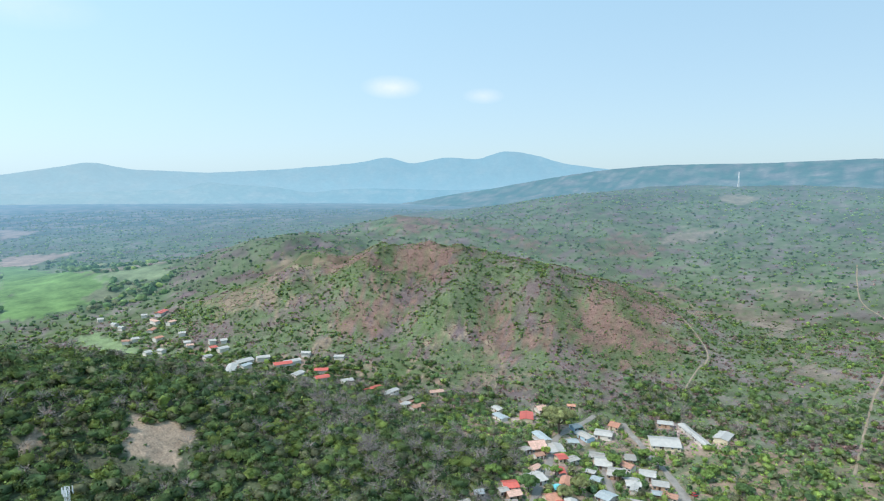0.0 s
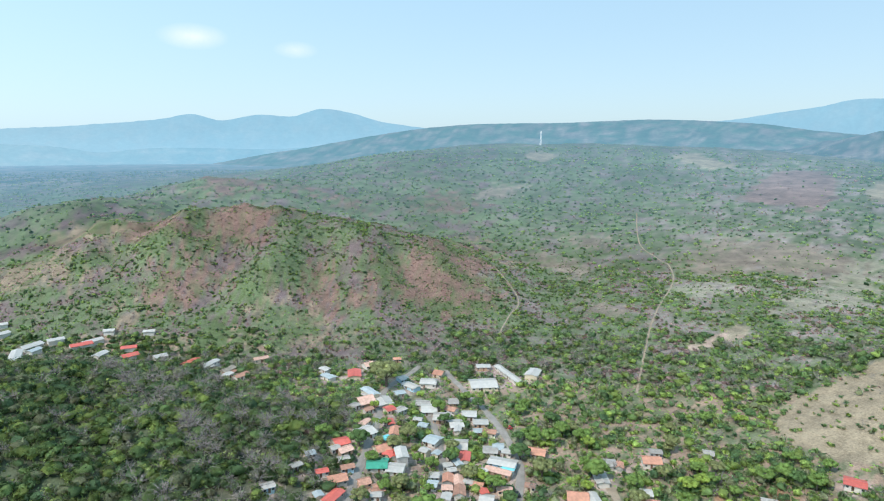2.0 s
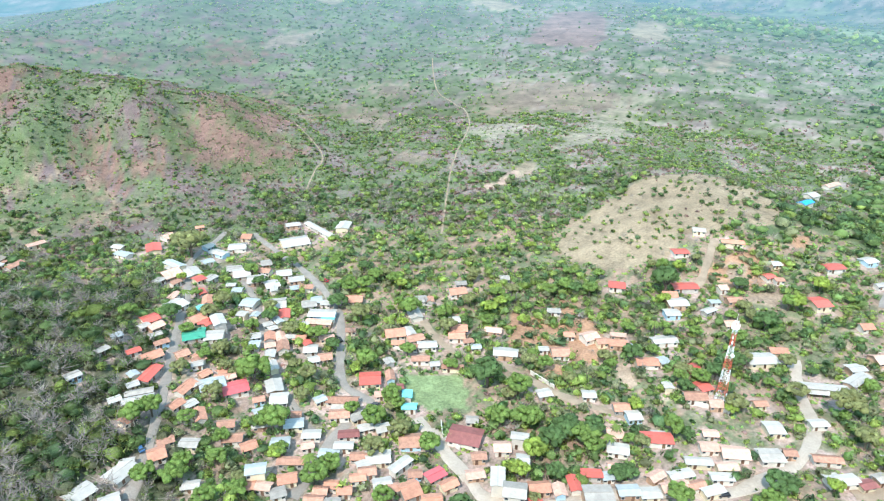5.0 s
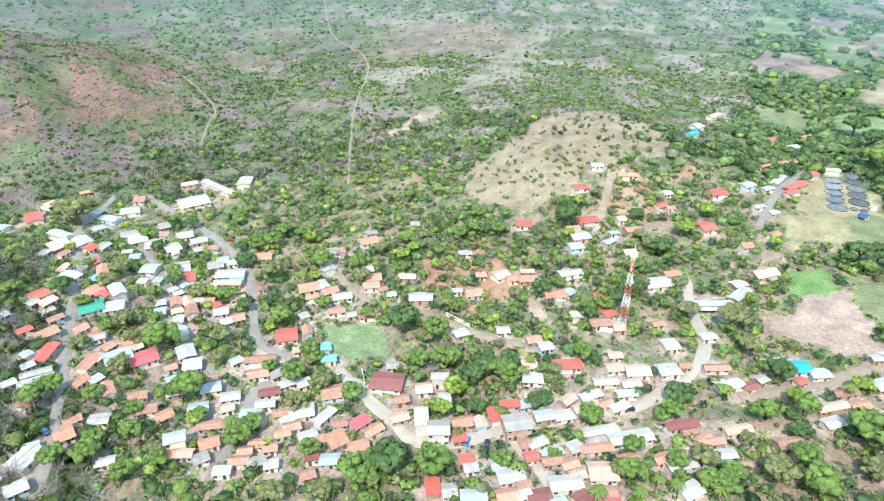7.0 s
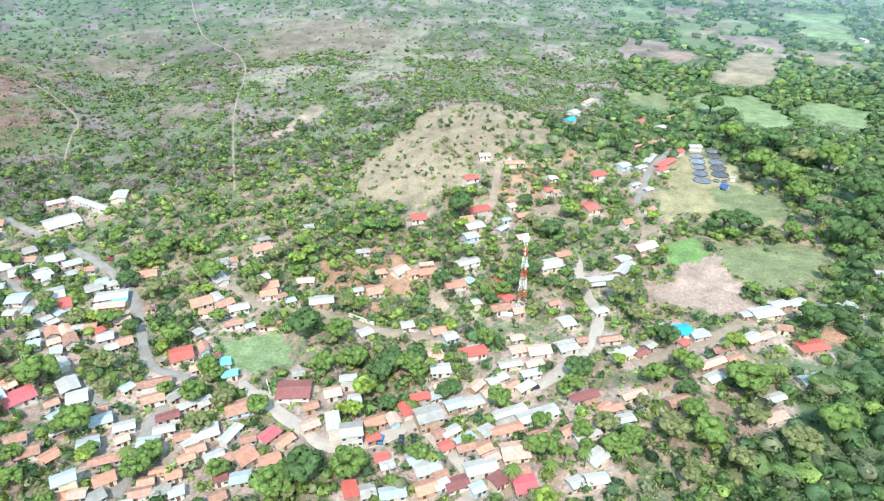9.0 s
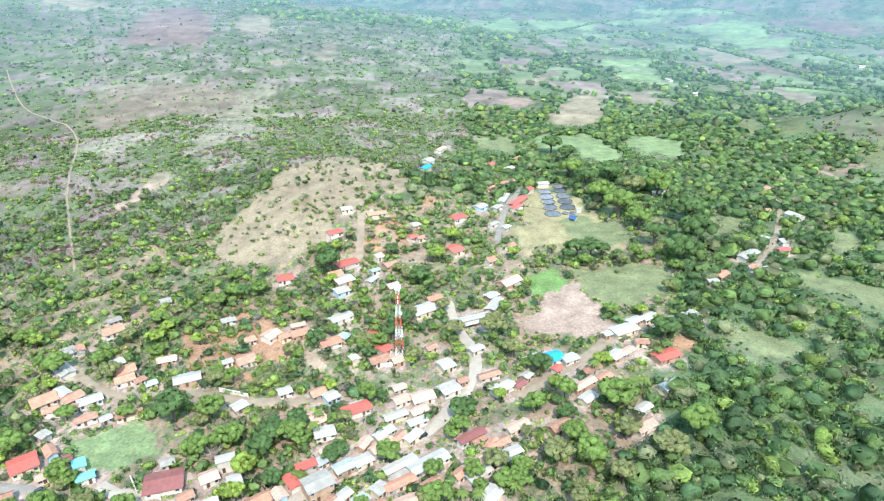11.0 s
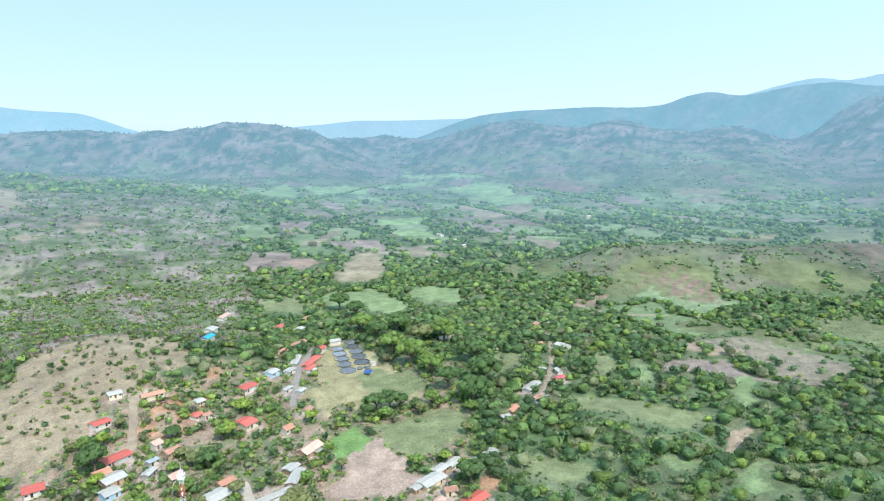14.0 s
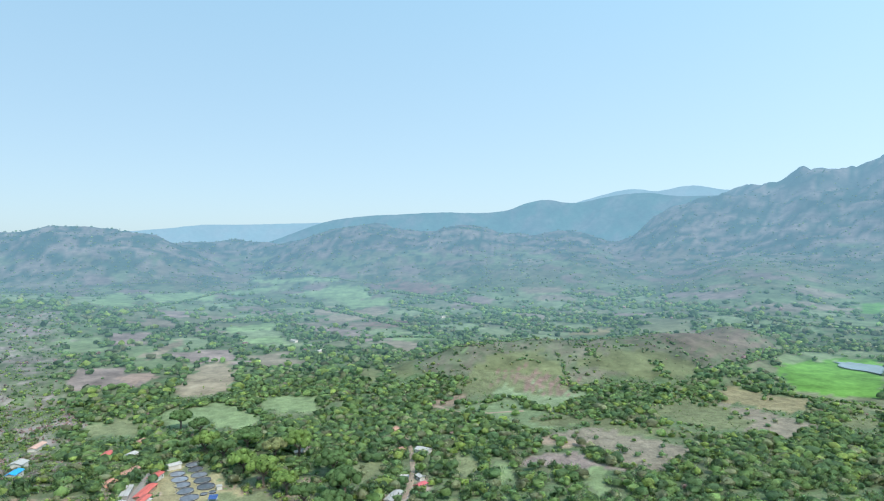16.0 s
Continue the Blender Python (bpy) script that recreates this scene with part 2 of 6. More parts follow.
def lie(x, y):
    """Height of the ground."""
    x, y = np.asarray(x, float), np.asarray(y, float)
    d = np.hypot(x, y)
    total = np.zeros_like(d)
    for cx, cy, a, h, wa, wb in RANGES:
        u, v = (x - cx) * math.cos(a) + (y - cy) * math.sin(a), -(x - cx) * math.sin(a) + (y - cy) * math.cos(a)
        total = total + (h * np.exp(-0.5 * ((u / wa) ** 2 + (v / wb) ** 2))) ** 2.6
    z = total ** (1 / 2.6)
    fine = np.clip(1.6 - d / 1200, 0.12, 1)
    z = z * (1 + 0.05 * rough(x, y, 420, 3) * np.clip(fine, 0.4, 1) + fine * (0.06 * rough(x, y, 150, 5) + 0.035 * rough(x, y, 60, 8)))
    far = np.clip((d - 1500) / 700, 0, 1)
    z = z * (1 + far * (0.04 * rough(x, y, 1300, 12) + 0.08 * (0.45 - np.abs(rough(x, y, 760, 15))) + 0.045 * (0.45 - np.abs(rough(x, y, 310, 18)))))
    for (x0, y0), (x1, y1), rise, wide in SPURS:
        l = math.hypot(x1 - x0, y1 - y0)
        u = ((x - x0) * (x1 - x0) + (y - y0) * (y1 - y0)) / l / l
        v = ((y - y0) * (x1 - x0) - (x - x0) * (y1 - y0)) / l + 5 * np.sin(u * 7 + x0)
        z = z + rise * np.exp(-np.abs(v / wide) ** 1.5) * np.clip(u * 4 + 0.8, 0, 1) * np.clip((1.1 - u) * 1.4, 0, 1) * (d > 440)
    slope = np.clip((y * 0.82 + x * 0.57 - 480) / 900, 0, 1) * np.clip((y + 0.15 * x - 150) / 500, 0, 1)
    z = z + 34 * slope
    return z + 0.5 * rough(x, y, 90, 2) * np.clip(d / 300, 0, 1)

# ---- land cover: fields, clearings and dry slopes, corners on the plan ----
FIELDS = []


def field(kind, *corners):
    FIELDS.append((kind, np.array(corners, float)))


field("straw", (427, 103), (462, 100), (434, 68), (370, 24), (358, 25), (337, 63), (356, 88))
field("lush", (304, 71), (317, 56), (289, 48), (271, 63))
field("bare", (249, 56), (274, 59), (306, 46), (265, 19), (250, 30), (244, 47))
field("lush", (-797, 1108), (-714, 1075), (-443, 813), (-423, 714), (-449, 652), (-485, 670))
field("bare", (-1310, 1833), (-1148, 1777), (-1113, 1619), (-1122, 1569))
field("bare", (-878, 1224), (-768, 1305), (-747, 1127), (-788, 1097))
field("meadow", (-351, 578), (-328, 588), (-257, 518), (-281, 518))
field("earth", (-152, 266), (-143, 292), (-121, 294), (-118, 263), (-136, 261))
field("earth", (-180, 244), (-176, 260), (-168, 258), (-174, 245))
field("soil", (180, 201), (210, 171), (193, 145), (167, 163), (160, 178))
field("soil", (285, 171), (330, 166), (334, 145), (290, 142))
field("olive", (402, 70), (402, 35), (372, 22), (357, 35), (366, 65))
field("straw", (359, 99), (407, 79), (366, 65), (323, 77))
field("tanhill", (-256, 641), (-231, 660), (-195, 676), (-165, 630), (-174, 598), (-207, 587))
field("tanhill", (-214, 743), (-190, 780), (-155, 773), (-148, 683), (-173, 660))
field("tanhill", (-141, 659), (-138, 798), (-125, 937), (-84, 703), (-100, 642), (-125, 651))
field("tanhill", (-165, 565), (-146, 595), (-129, 640), (-129, 611), (-151, 572))
field("tanhill", (-116, 512), (-103, 528), (-95, 517), (-109, 502))
field("tanhill", (-18, 506), (3, 538), (17, 545), (21, 531), (3, 507), (-9, 495))
field("tanhill", (8, 442), (15, 491), (41, 510), (45, 475), (44, 447), (31, 441))
field("tanhill", (48, 461), (76, 465), (70, 444), (52, 444))
field("tanhill", (283, 823), (280, 732), (273, 629), (250, 604), (247, 669), (263, 787))
field("brownhill", (-34, 701), (6, 1011), (25, 667), (4, 608), (-30, 612), (-65, 606), (-61, 645))
field("brownhill", (-110, 1136), (-89, 1852), (9, 1583), (11, 1062), (-49, 1014), (-107, 1046))
field("brownhill", (-108, 558), (-51, 593), (-28, 579), (-37, 555), (-65, 527), (-94, 532))
field("brownhill", (94, 546), (148, 597), (239, 715), (229, 589), (213, 525), (171, 464), (142, 490), (114, 513), (93, 523))
field("brownhill", (34, 581), (57, 572), (65, 508), (47, 475), (35, 540))
field("brownhill", (240, 981), (309, 1091), (364, 1060), (309, 943), (258, 936))
field("brownhill", (112, 1057), (171, 1059), (149, 963), (121, 984))
field("brownhill", (-136, 786), (-112, 929), (-65, 635), (-83, 599), (-122, 666))
field("brownhill", (46, 1102), (102, 1162), (107, 1100), (54, 1047))
field("brownhill", (73, 538), (95, 519), (96, 495), (74, 506))
field("scrubland", (-60, 460), (-35, 512), (3, 561), (14, 557), (-23, 509), (-5, 461), (-36, 453))
field("redfield", (741, 819), (887, 945), (1030, 1042), (1127, 1025), (1027, 895), (847, 740), (755, 687), (765, 743), (732, 769))
field("dry", (983, 803), (1071, 845), (1075, 789), (971, 703), (907, 696), (900, 727))
field("dry", (951, 1287), (1056, 1347), (1023, 1217), (1003, 1107), (915, 1104), (925, 1197))
field("dry", (615, 1398), (678, 1453), (696, 1372), (616, 1299))
field("greydry", (374, 491), (434, 512), (450, 483), (412, 452), (366, 437))
field("greydry", (415, 400), (534, 470), (607, 490), (593, 460), (521, 436), (500, 385), (438, 383), (400, 377), (384, 385))
field("bare", (312, 358), (344, 377), (348, 365), (330, 352), (315, 349))
field("bare", (284, 356), (307, 358), (302, 343), (285, 343))
field("heath", (548, 663), (609, 624), (630, 544), (630, 487), (545, 488), (502, 527), (430, 525), (460, 594))
field("heath", (404, 777), (467, 745), (409, 657), (384, 708))
field("heath", (283, 534), (307, 475), (286, 412), (279, 459))
field("heath", (331, 732), (343, 659), (368, 609), (322, 566), (301, 634))
field("heath", (369, 1064), (471, 1153), (502, 1112), (466, 1058), (388, 1027))
field("knoll", (251, 241), (283, 256), (313, 257), (341, 265), (381, 263), (416, 251), (410, 212), (398, 182), (371, 173), (334, 186), (310, 196), (295, 193), (276, 185), (253, 200), (244, 231))
field("bare", (293, 355), (313, 358), (306, 344), (290, 342))
field("dry", (327, 370), (351, 376), (345, 360), (323, 350))
field("greydry", (461, 410), (599, 488), (675, 517), (663, 485), (564, 449), (450, 386))
field("dry", (851, 555), (951, 584), (930, 551), (810, 508))
field("dry", (978, 801), (1106, 874), (1125, 826), (1035, 758), (945, 722))
field("dry", (767, 580), (789, 560), (763, 540), (744, 560))
field("olive", (516, -177), (530, -217), (517, -244), (480, -262), (445, -302), (436, -290), (454, -247), (485, -218))
field("olive", (528, -300), (554, -345), (549, -366), (482, -365), (455, -355), (445, -316), (487, -297))
field("straw", (563, -389), (573, -421), (520, -456), (494, -458), (479, -408), (503, -393), (531, -384))
field("olive", (456, -444), (459, -487), (421, -446), (420, -414))
field("meadow", (624, 144), (648, 92), (579, 53), (541, 64), (578, 101), (562, 128))
field("meadow", (655, 66), (664, 13), (617, -2), (587, 4), (603, 45))
field("olive", (570, 207), (608, 165), (573, 151), (548, 148), (554, 188))
field("dry", (706, 157), (852, 148), (869, 115), (778, 97), (700, 99), (679, 135))
field("bare", (783, 229), (819, 201), (775, 186), (741, 206))
field("dry", (906, 237), (1060, 218), (1030, 203), (885, 217))
field("olive", (785, -51), (799, -74), (726, -70), (717, -56))
field("olive", (815, -98), (856, -119), (710, -114), (702, -90))
field("pasture", (926, -163), (760, -176), (735, -175), (812, -150))
field("pasture", (1110, -124), (1080, -201), (1018, -194), (1025, -124))
field("pasture", (1204, 178), (1305, 95), (1222, 79), (1144, 160))
field("pasture", (1072, 124), (1115, 63), (1041, 59), (1022, 114))
field("dry", (1533, 26), (1622, -37), (1479, -46), (1443, 6))
field("dry", (1433, -19), (1561, -105), (1599, -165), (1481, -166), (1355, -91), (1319, -29))
field("redhill", (1297, -98), (1331, -180), (1207, -168), (1197, -112))
field("pasture", (1847, 70), (1954, -63), (1905, -146), (1744, -149), (1717, -54))
field("pasture", (1717, -54), (1725, -194), (1582, -178), (1571, -77))
field("redhill", (1953, -185), (1896, -337), (1756, -378), (1700, -302), (1801, -220))
field("pasture", (1461, 481), (1809, 526), (1618, 427), (1454, 390), (1409, 443))
field("pasture", (1745, 446), (1874, 291), (1734, 263), (1604, 392))
field("pasture", (1900, 272), (2008, 110), (1935, 106), (1859, 228))
field("pasture", (2120, 206), (2075, -67), (2004, -64), (2057, 165))
field("dry", (1650, -548), (1601, -661), (1531, -624), (1564, -535))
field("straw", (1072, -441), (1034, -518), (965, -477), (1004, -423))
field("olive", (632, -134), (696, -182), (728, -227), (707, -262), (668, -274), (602, -259), (592, -218), (633, -196), (605, -157))
field("heath", (725, -429), (961, -632), (777, -591), (742, -600), (662, -488), (674, -443))
field("olive", (676, -291), (701, -361), (677, -408), (630, -427), (609, -380), (631, -326))
field("redhill", (655, -197), (674, -249), (603, -247), (611, -213))
field("earth", (601, -99), (626, -133), (601, -145), (577, -122), (585, -102))
field("marsh", (646, -528), (680, -622), (669, -711), (504, -535), (522, -496), (547, -480), (598, -503))
field("marsh", (1078, -1082), (1090, -1161), (983, -1046), (997, -1013))
field("soil", (181, 190), (191, 182), (183, 167), (170, 166), (169, 180))
field("soil", (211, 201), (214, 187), (204, 181), (202, 192))
field("meadow", (114, 188), (132, 172), (120, 154), (107, 162), (103, 174))
field("soil", (168, 160), (171, 150), (161, 148), (160, 155))
field("earth", (194, 150), (195, 137), (185, 127), (184, 136))
field("earth", (304, 166), (314, 159), (303, 148), (294, 156))
field("earth", (296, 148), (299, 132), (290, 124), (285, 138))
field("soil", (360, 162), (384, 161), (362, 148), (350, 152))
field("earth", (306, 89), (321, 79), (307, 73), (298, 81))
field("olive", (350, -51), (365, -72), (359, -87), (350, -115), (338, -134), (331, -136), (314, -122), (321, -109), (339, -91), (346, -62))
field("olive", (432, -82), (443, -100), (428, -110), (410, -109), (399, -94), (416, -85))
field("meadow", (423, -122), (414, -133), (390, -121), (372, -110), (386, -110))
field("olive", (513, -177), (528, -196), (529, -227), (519, -234), (493, -207), (493, -185))
field("earth", (458, -147), (466, -176), (448, -206), (436, -191), (446, -167))
field("meadow", (390, -172), (397, -192), (357, -175), (343, -162), (371, -168))
field("olive", (290, -21), (287, -37), (278, -55), (271, -66), (262, -42), (273, -30))
field("olive", (307, -53), (299, -67), (296, -80), (290, -70), (295, -57))
field("olive", (314, -86), (311, -104), (305, -112), (299, -96))
field("earth", (300, -129), (324, -154), (318, -158), (294, -137), (290, -127))
field("meadow", (286, -96), (283, -116), (276, -111), (278, -97))
field("olive", (417, -15), (447, -36), (441, -46), (407, -31), (405, -18))
field("soil", (256, -3), (269, -11), (259, -17), (251, -10))
field("meadow", (271, -126), (284, -145), (260, -135), (256, -125))
field("olive", (337, 62), (320, 52), (323, 34), (344, 10), (329, -4), (306, 0), (289, 18), (286, 26), (292, 35))

# ---- roads: surface, width, places along the middle ----
ROADS = []


def road(kind, width, *places):
    ROADS.append((kind, width, np.array(places, float)))


road("street", 4.0, (4.4, 175.4), (13.8, 194.0), (25.3, 221.6), (37.6, 256.3), (49.0, 287.9), (58.5, 316.1), (65.4, 348.4), (75.0, 363.3), (100.4, 391.8))
road("street", 3.6, (85.5, 337.8), (84.6, 300.8), (81.7, 275.6), (75.0, 251.0), (70.0, 232.7), (67.4, 215.7), (65.1, 199.1), (65.1, 187.0), (65.2, 175.8))
road("street", 4.2, (114.7, 379.0), (116.3, 343.3), (119.0, 306.7), (117.3, 273.4), (112.6, 247.6), (99.3, 220.1), (90.0, 204.6), (87.2, 192.7), (90.4, 182.9), (92.7, 176.6), (84.9, 175.0), (73.5, 170.9), (64.8, 164.2), (55.7, 156.4), (46.9, 149.3))
road("concrete_street", 5.2, (101.7, 152.7), (99.1, 139.4), (99.1, 125.6), (96.7, 116.7), (101.5, 107.7), (112.7, 100.5), (123.8, 97.4), (141.6, 88.6), (153.6, 79.6), (162.0, 72.6), (177.6, 69.0), (193.7, 67.0), (206.1, 68.0), (217.9, 72.0), (228.6, 81.0), (244.0, 92.6), (256.4, 100.7))
road("dirt_road", 4.0, (144.6, 225.6), (138.2, 199.3), (141.9, 182.9), (149.8, 173.2), (152.7, 158.3), (154.6, 143.6), (160.6, 128.2), (167.3, 115.9))
road("dirt_road", 4.5, (318.4, 181.5), (295.7, 170.8), (278.0, 161.5), (269.0, 164.8))
road("street", 4.0, (451.3, 112.2), (402.5, 111.0), (376.0, 107.2), (348.9, 102.1), (334.9, 98.0))
road("dirt_road", 5.0, (286.0, -1.2), (267.8, 10.6), (255.8, 19.5), (236.7, 25.3), (224.7, 32.1), (211.4, 39.3), (195.9, 49.4))
road("dirt_road", 4.0, (491.0, -66.3), (457.1, -67.2), (413.1, -60.5), (388.2, -54.4), (371.9, -48.1))
road("dirt_road", 1.5, (571.5, 846.7), (519.5, 768.4), (459.2, 671.5), (448.0, 623.4), (436.2, 573.5), (395.1, 514.9), (300.1, 416.7), (252.6, 356.0), (211.6, 303.6))
road("dirt_road", 1.4, (230.5, 581.1), (232.8, 551.8), (225.7, 505.4), (200.4, 477.1), (173.5, 433.0))
road("concrete_street", 4.5, (123.8, 97.4), (119.7, 86.2), (116.9, 72.4), (107.3, 65.1))
road("dirt_road", 3.5, (127.7, 72.9), (122.9, 63.8), (114.1, 55.7))
road("dirt_road", 4.0, (585.4, -109.1), (549.7, -128.3), (547.2, -184.5))
road("dirt_road", 3.0, (224.6, 20.1), (216.3, 9.3), (207.5, 0.1))
road("concrete_street", 4.0, (101.2, 160.8), (99.8, 145.6), (98.2, 136.3), (97.6, 124.9))

# ---- the houses: x, y, length, width, turn of the ridge, roof, storeys; one call for each quarter ----
QUARTERS = []


def quarter(name, *houses):
    QUARTERS.append((name, houses))


quarter("old_quarter",
        (87.2, 402.9, 5.4, 3.9, -7, "o", 1))
quarter("main_street",
        (10.5, 255.0, 5.1, 3.9, 24, "s", 1))
quarter("lower_street",
        (-1.6, 241.5, 5.1, 4.5, 13, "s", 1), (4.5, 186.1, 8.9, 7.2, 31, "w", 1), (-7.6, 182.3, 7.8, 6.6, 22, "w", 1),
        (-0.6, 175.2, 5.6, 5.0, -5, "w", 1))
quarter("field_side",
        (283.0, -12.5, 10.9, 6.6, -28, "w", 1))
quarter("pond_lane",
        (407.4, 105.1, 21.4, 5.6, -10, "r", 1), (393.0, 102.7, 11.0, 5.0, -12, "r", 1), (431.8, 105.4, 14.7, 8.0, -14, "r", 1),
        (443.9, 125.2, 20.5, 8.0, -25, "t", 1), (456.4, 100.1, 12.2, 8.0, -56, "w", 1), (404.7, 115.2, 19.0, 5.0, 5, "w", 1),
        (415.8, 128.6, 17.4, 8.0, -10, "o", 1), (355.7, 99.1, 6.0, 4.5, -18, "w", 1), (356.1, 107.7, 7.6, 3.9, -19, "w", 1),
        (484.5, 151.7, 22.1, 8.0, -4, "r", 1), (484.9, 135.6, 13.9, 9.0, -22, "w", 1), (521.4, 137.5, 11.1, 7.0, -17, "t", 1),
        (523.2, 211.2, 20.4, 8.0, -3, "p", 1), )
quarter("pond_lane",
        (329.3, 88.5, 6.9, 5.0, -9, "t", 1), (383.5, 113.6, 8.2, 4.5, -15, "w", 1))
quarter("far_lane",
        (479.3, 11.4, 13.7, 9.0, -35, "w", 1), (469.2, 16.1, 5.5, 7.0, -77, "w", 1), (451.9, -74.6, 12.8, 10.0, -138, "w", 1),
        (399.7, -63.8, 5.7, 4.5, -160, "w", 1), (403.9, -53.9, 5.1, 3.9, -131, "w", 1), (371.3, -42.5, 16.1, 6.1, -31, "w", 1),
        (352.1, -50.4, 11.1, 5.6, -44, "w", 1), (353.0, -43.8, 6.2, 5.0, -56, "t", 1), (337.8, -27.8, 9.4, 5.0, -28, "o", 1),
        (327.9, -23.0, 5.6, 4.5, -59, "w", 1), (385.9, -61.5, 8.5, 4.5, -49, "R", 1), (934.6, -0.6, 12.7, 9.0, -42, "w", 1),
        (1040.0, 39.4, 15.7, 9.0, -141, "w", 1), (986.7, 13.0, 16.2, 8.0, -153, "w", 1))
quarter("far_lane",
        (754.1, -21.6, 15.0, 9.0, -41, "w", 1), (1323.2, -267.4, 18.1, 9.0, -66, "w", 1), (1233.7, -442.5, 6.9, 9.0, -101, "w", 1),
        (507.3, -59.6, 15.0, 8.0, -22, "t", 1), (455.8, -56.4, 10.5, 8.0, -52, "t", 1))
quarter("west_village",
        (-308.3, 632.9, 6.1, 8.0, 21, "w", 1), (-291.5, 634.9, 22.2, 9.0, 92, "r", 1), (-326.8, 609.8, 6.7, 8.0, -27, "w", 1),
        (-357.5, 638.9, 6.0, 8.0, 34, "w", 1), (-312.1, 594.4, 5.5, 7.0, -19, "w", 1), (-277.2, 549.4, 6.7, 9.0, 44, "w", 1),
        (-282.8, 601.6, 17.4, 6.0, -42, "p", 1), (-263.1, 592.5, 9.6, 8.0, 67, "p", 1), (-236.5, 554.9, 6.6, 8.0, 23, "w", 1),
        (-255.9, 548.6, 9.3, 8.0, 61, "o", 1), (-221.0, 528.2, 5.5, 8.0, 23, "w", 1), (-245.9, 506.8, 5.5, 8.0, 56, "w", 1),
        (-193.8, 514.0, 6.9, 8.0, 46, "r", 1), (-184.5, 510.9, 10.5, 9.0, 51, "w", 1))
quarter("west_village",
        (-200.0, 529.5, 5.7, 8.0, 36, "w", 1), (-189.6, 529.7, 5.5, 8.0, 20, "w", 1), (-156.0, 476.8, 17.9, 11.0, 54, "w", 1),
        (-143.2, 486.0, 12.3, 9.0, 26, "w", 1), (-124.0, 472.7, 16.6, 10.0, 27, "r", 1), (-118.5, 479.5, 16.4, 9.0, 39, "w", 1),
        (-110.5, 495.8, 8.4, 8.0, -1, "w", 1), (-106.5, 446.9, 12.4, 8.0, 67, "w", 1), (-91.8, 463.4, 12.0, 9.0, 6, "r", 1),
        (-87.8, 442.6, 12.2, 10.0, 33, "r", 1), (-68.4, 437.4, 9.6, 9.0, 30, "w", 1), (-82.2, 488.9, 9.2, 7.0, -3, "w", 1),
        (-47.8, 420.4, 13.8, 6.6, 49, "r", 1), (-35.5, 416.2, 14.9, 5.0, 54, "w", 1))
quarter("west_village",
        (-23.8, 402.5, 10.8, 5.6, 52, "d", 1), (-23.6, 386.8, 7.8, 5.0, 46, "w", 1), (-3.3, 423.7, 10.0, 5.0, 18, "p", 1),
        (-15.2, 384.9, 9.9, 5.0, 43, "t", 1), (-148.0, 424.1, 34.0, 8.0, 101, "w", 1), (-150.1, 463.5, 10.6, 7.0, 63, "b", 1),
        (-215.4, 520.1, 6.3, 6.0, 27, "p", 1), (-235.9, 511.7, 6.9, 7.0, -28, "w", 1), (-190.4, 492.3, 6.9, 7.0, 51, "w", 1),
        (-282.3, 543.9, 7.8, 7.0, 13, "t", 1), (-273.9, 575.3, 13.9, 7.0, 95, "o", 1))
quarter("field_side",
        (162.9, 132.3, 5.2, 4.7, -37, "w", 1), (167.3, 119.9, 6.1, 5.2, -33, "o", 1), (167.0, 113.9, 5.5, 5.7, -29, "w", 1),
        (181.9, 91.8, 5.2, 3.4, -39, "p", 1), (188.2, 73.0, 8.0, 6.5, -35, "s", 1), (194.9, 70.0, 4.2, 3.4, -40, "t", 1),
        (202.8, 61.3, 9.4, 3.7, -42, "t", 1), (194.6, 55.3, 4.6, 4.9, -27, "w", 1), (222.0, 48.0, 7.9, 3.4, -36, "w", 1),
        (225.1, 40.7, 9.7, 7.2, -45, "B", 1), (227.4, 33.3, 7.4, 5.3, -39, "w", 1), (259.3, 14.7, 13.1, 7.2, -40, "w", 1),
        (268.8, 11.0, 8.4, 4.7, -34, "w", 1), (275.3, 4.9, 8.9, 4.7, -35, "w", 1))
quarter("field_side",
        (252.3, 21.1, 4.2, 3.4, -40, "w", 1), (197.7, 53.0, 8.6, 4.8, -26, "w", 1), (201.7, 48.3, 5.5, 3.4, -21, "m", 1),
        (208.0, 46.8, 4.4, 3.4, -17, "s", 1), (236.6, 15.3, 7.4, 5.6, -28, "w", 1), (241.9, 11.1, 7.4, 3.8, -28, "p", 1),
        (217.5, 36.6, 4.2, 3.4, -22, "r", 1), (222.0, 23.2, 9.1, 3.4, -34, "t", 1), (210.3, 24.1, 12.0, 3.4, -30, "p", 1),
        (202.5, 21.2, 7.3, 4.8, -27, "w", 1), (218.1, 17.4, 7.4, 3.7, -30, "o", 1), (244.5, -4.8, 12.1, 6.7, -42, "r", 1),
        (222.8, -8.0, 9.3, 4.7, -39, "b", 1), (203.1, 1.2, 8.8, 3.4, -32, "w", 1))
quarter("field_side",
        (251.2, 6.0, 6.0, 4.7, -68, "t", 1), (276.1, -4.2, 8.1, 3.4, -40, "b", 1))
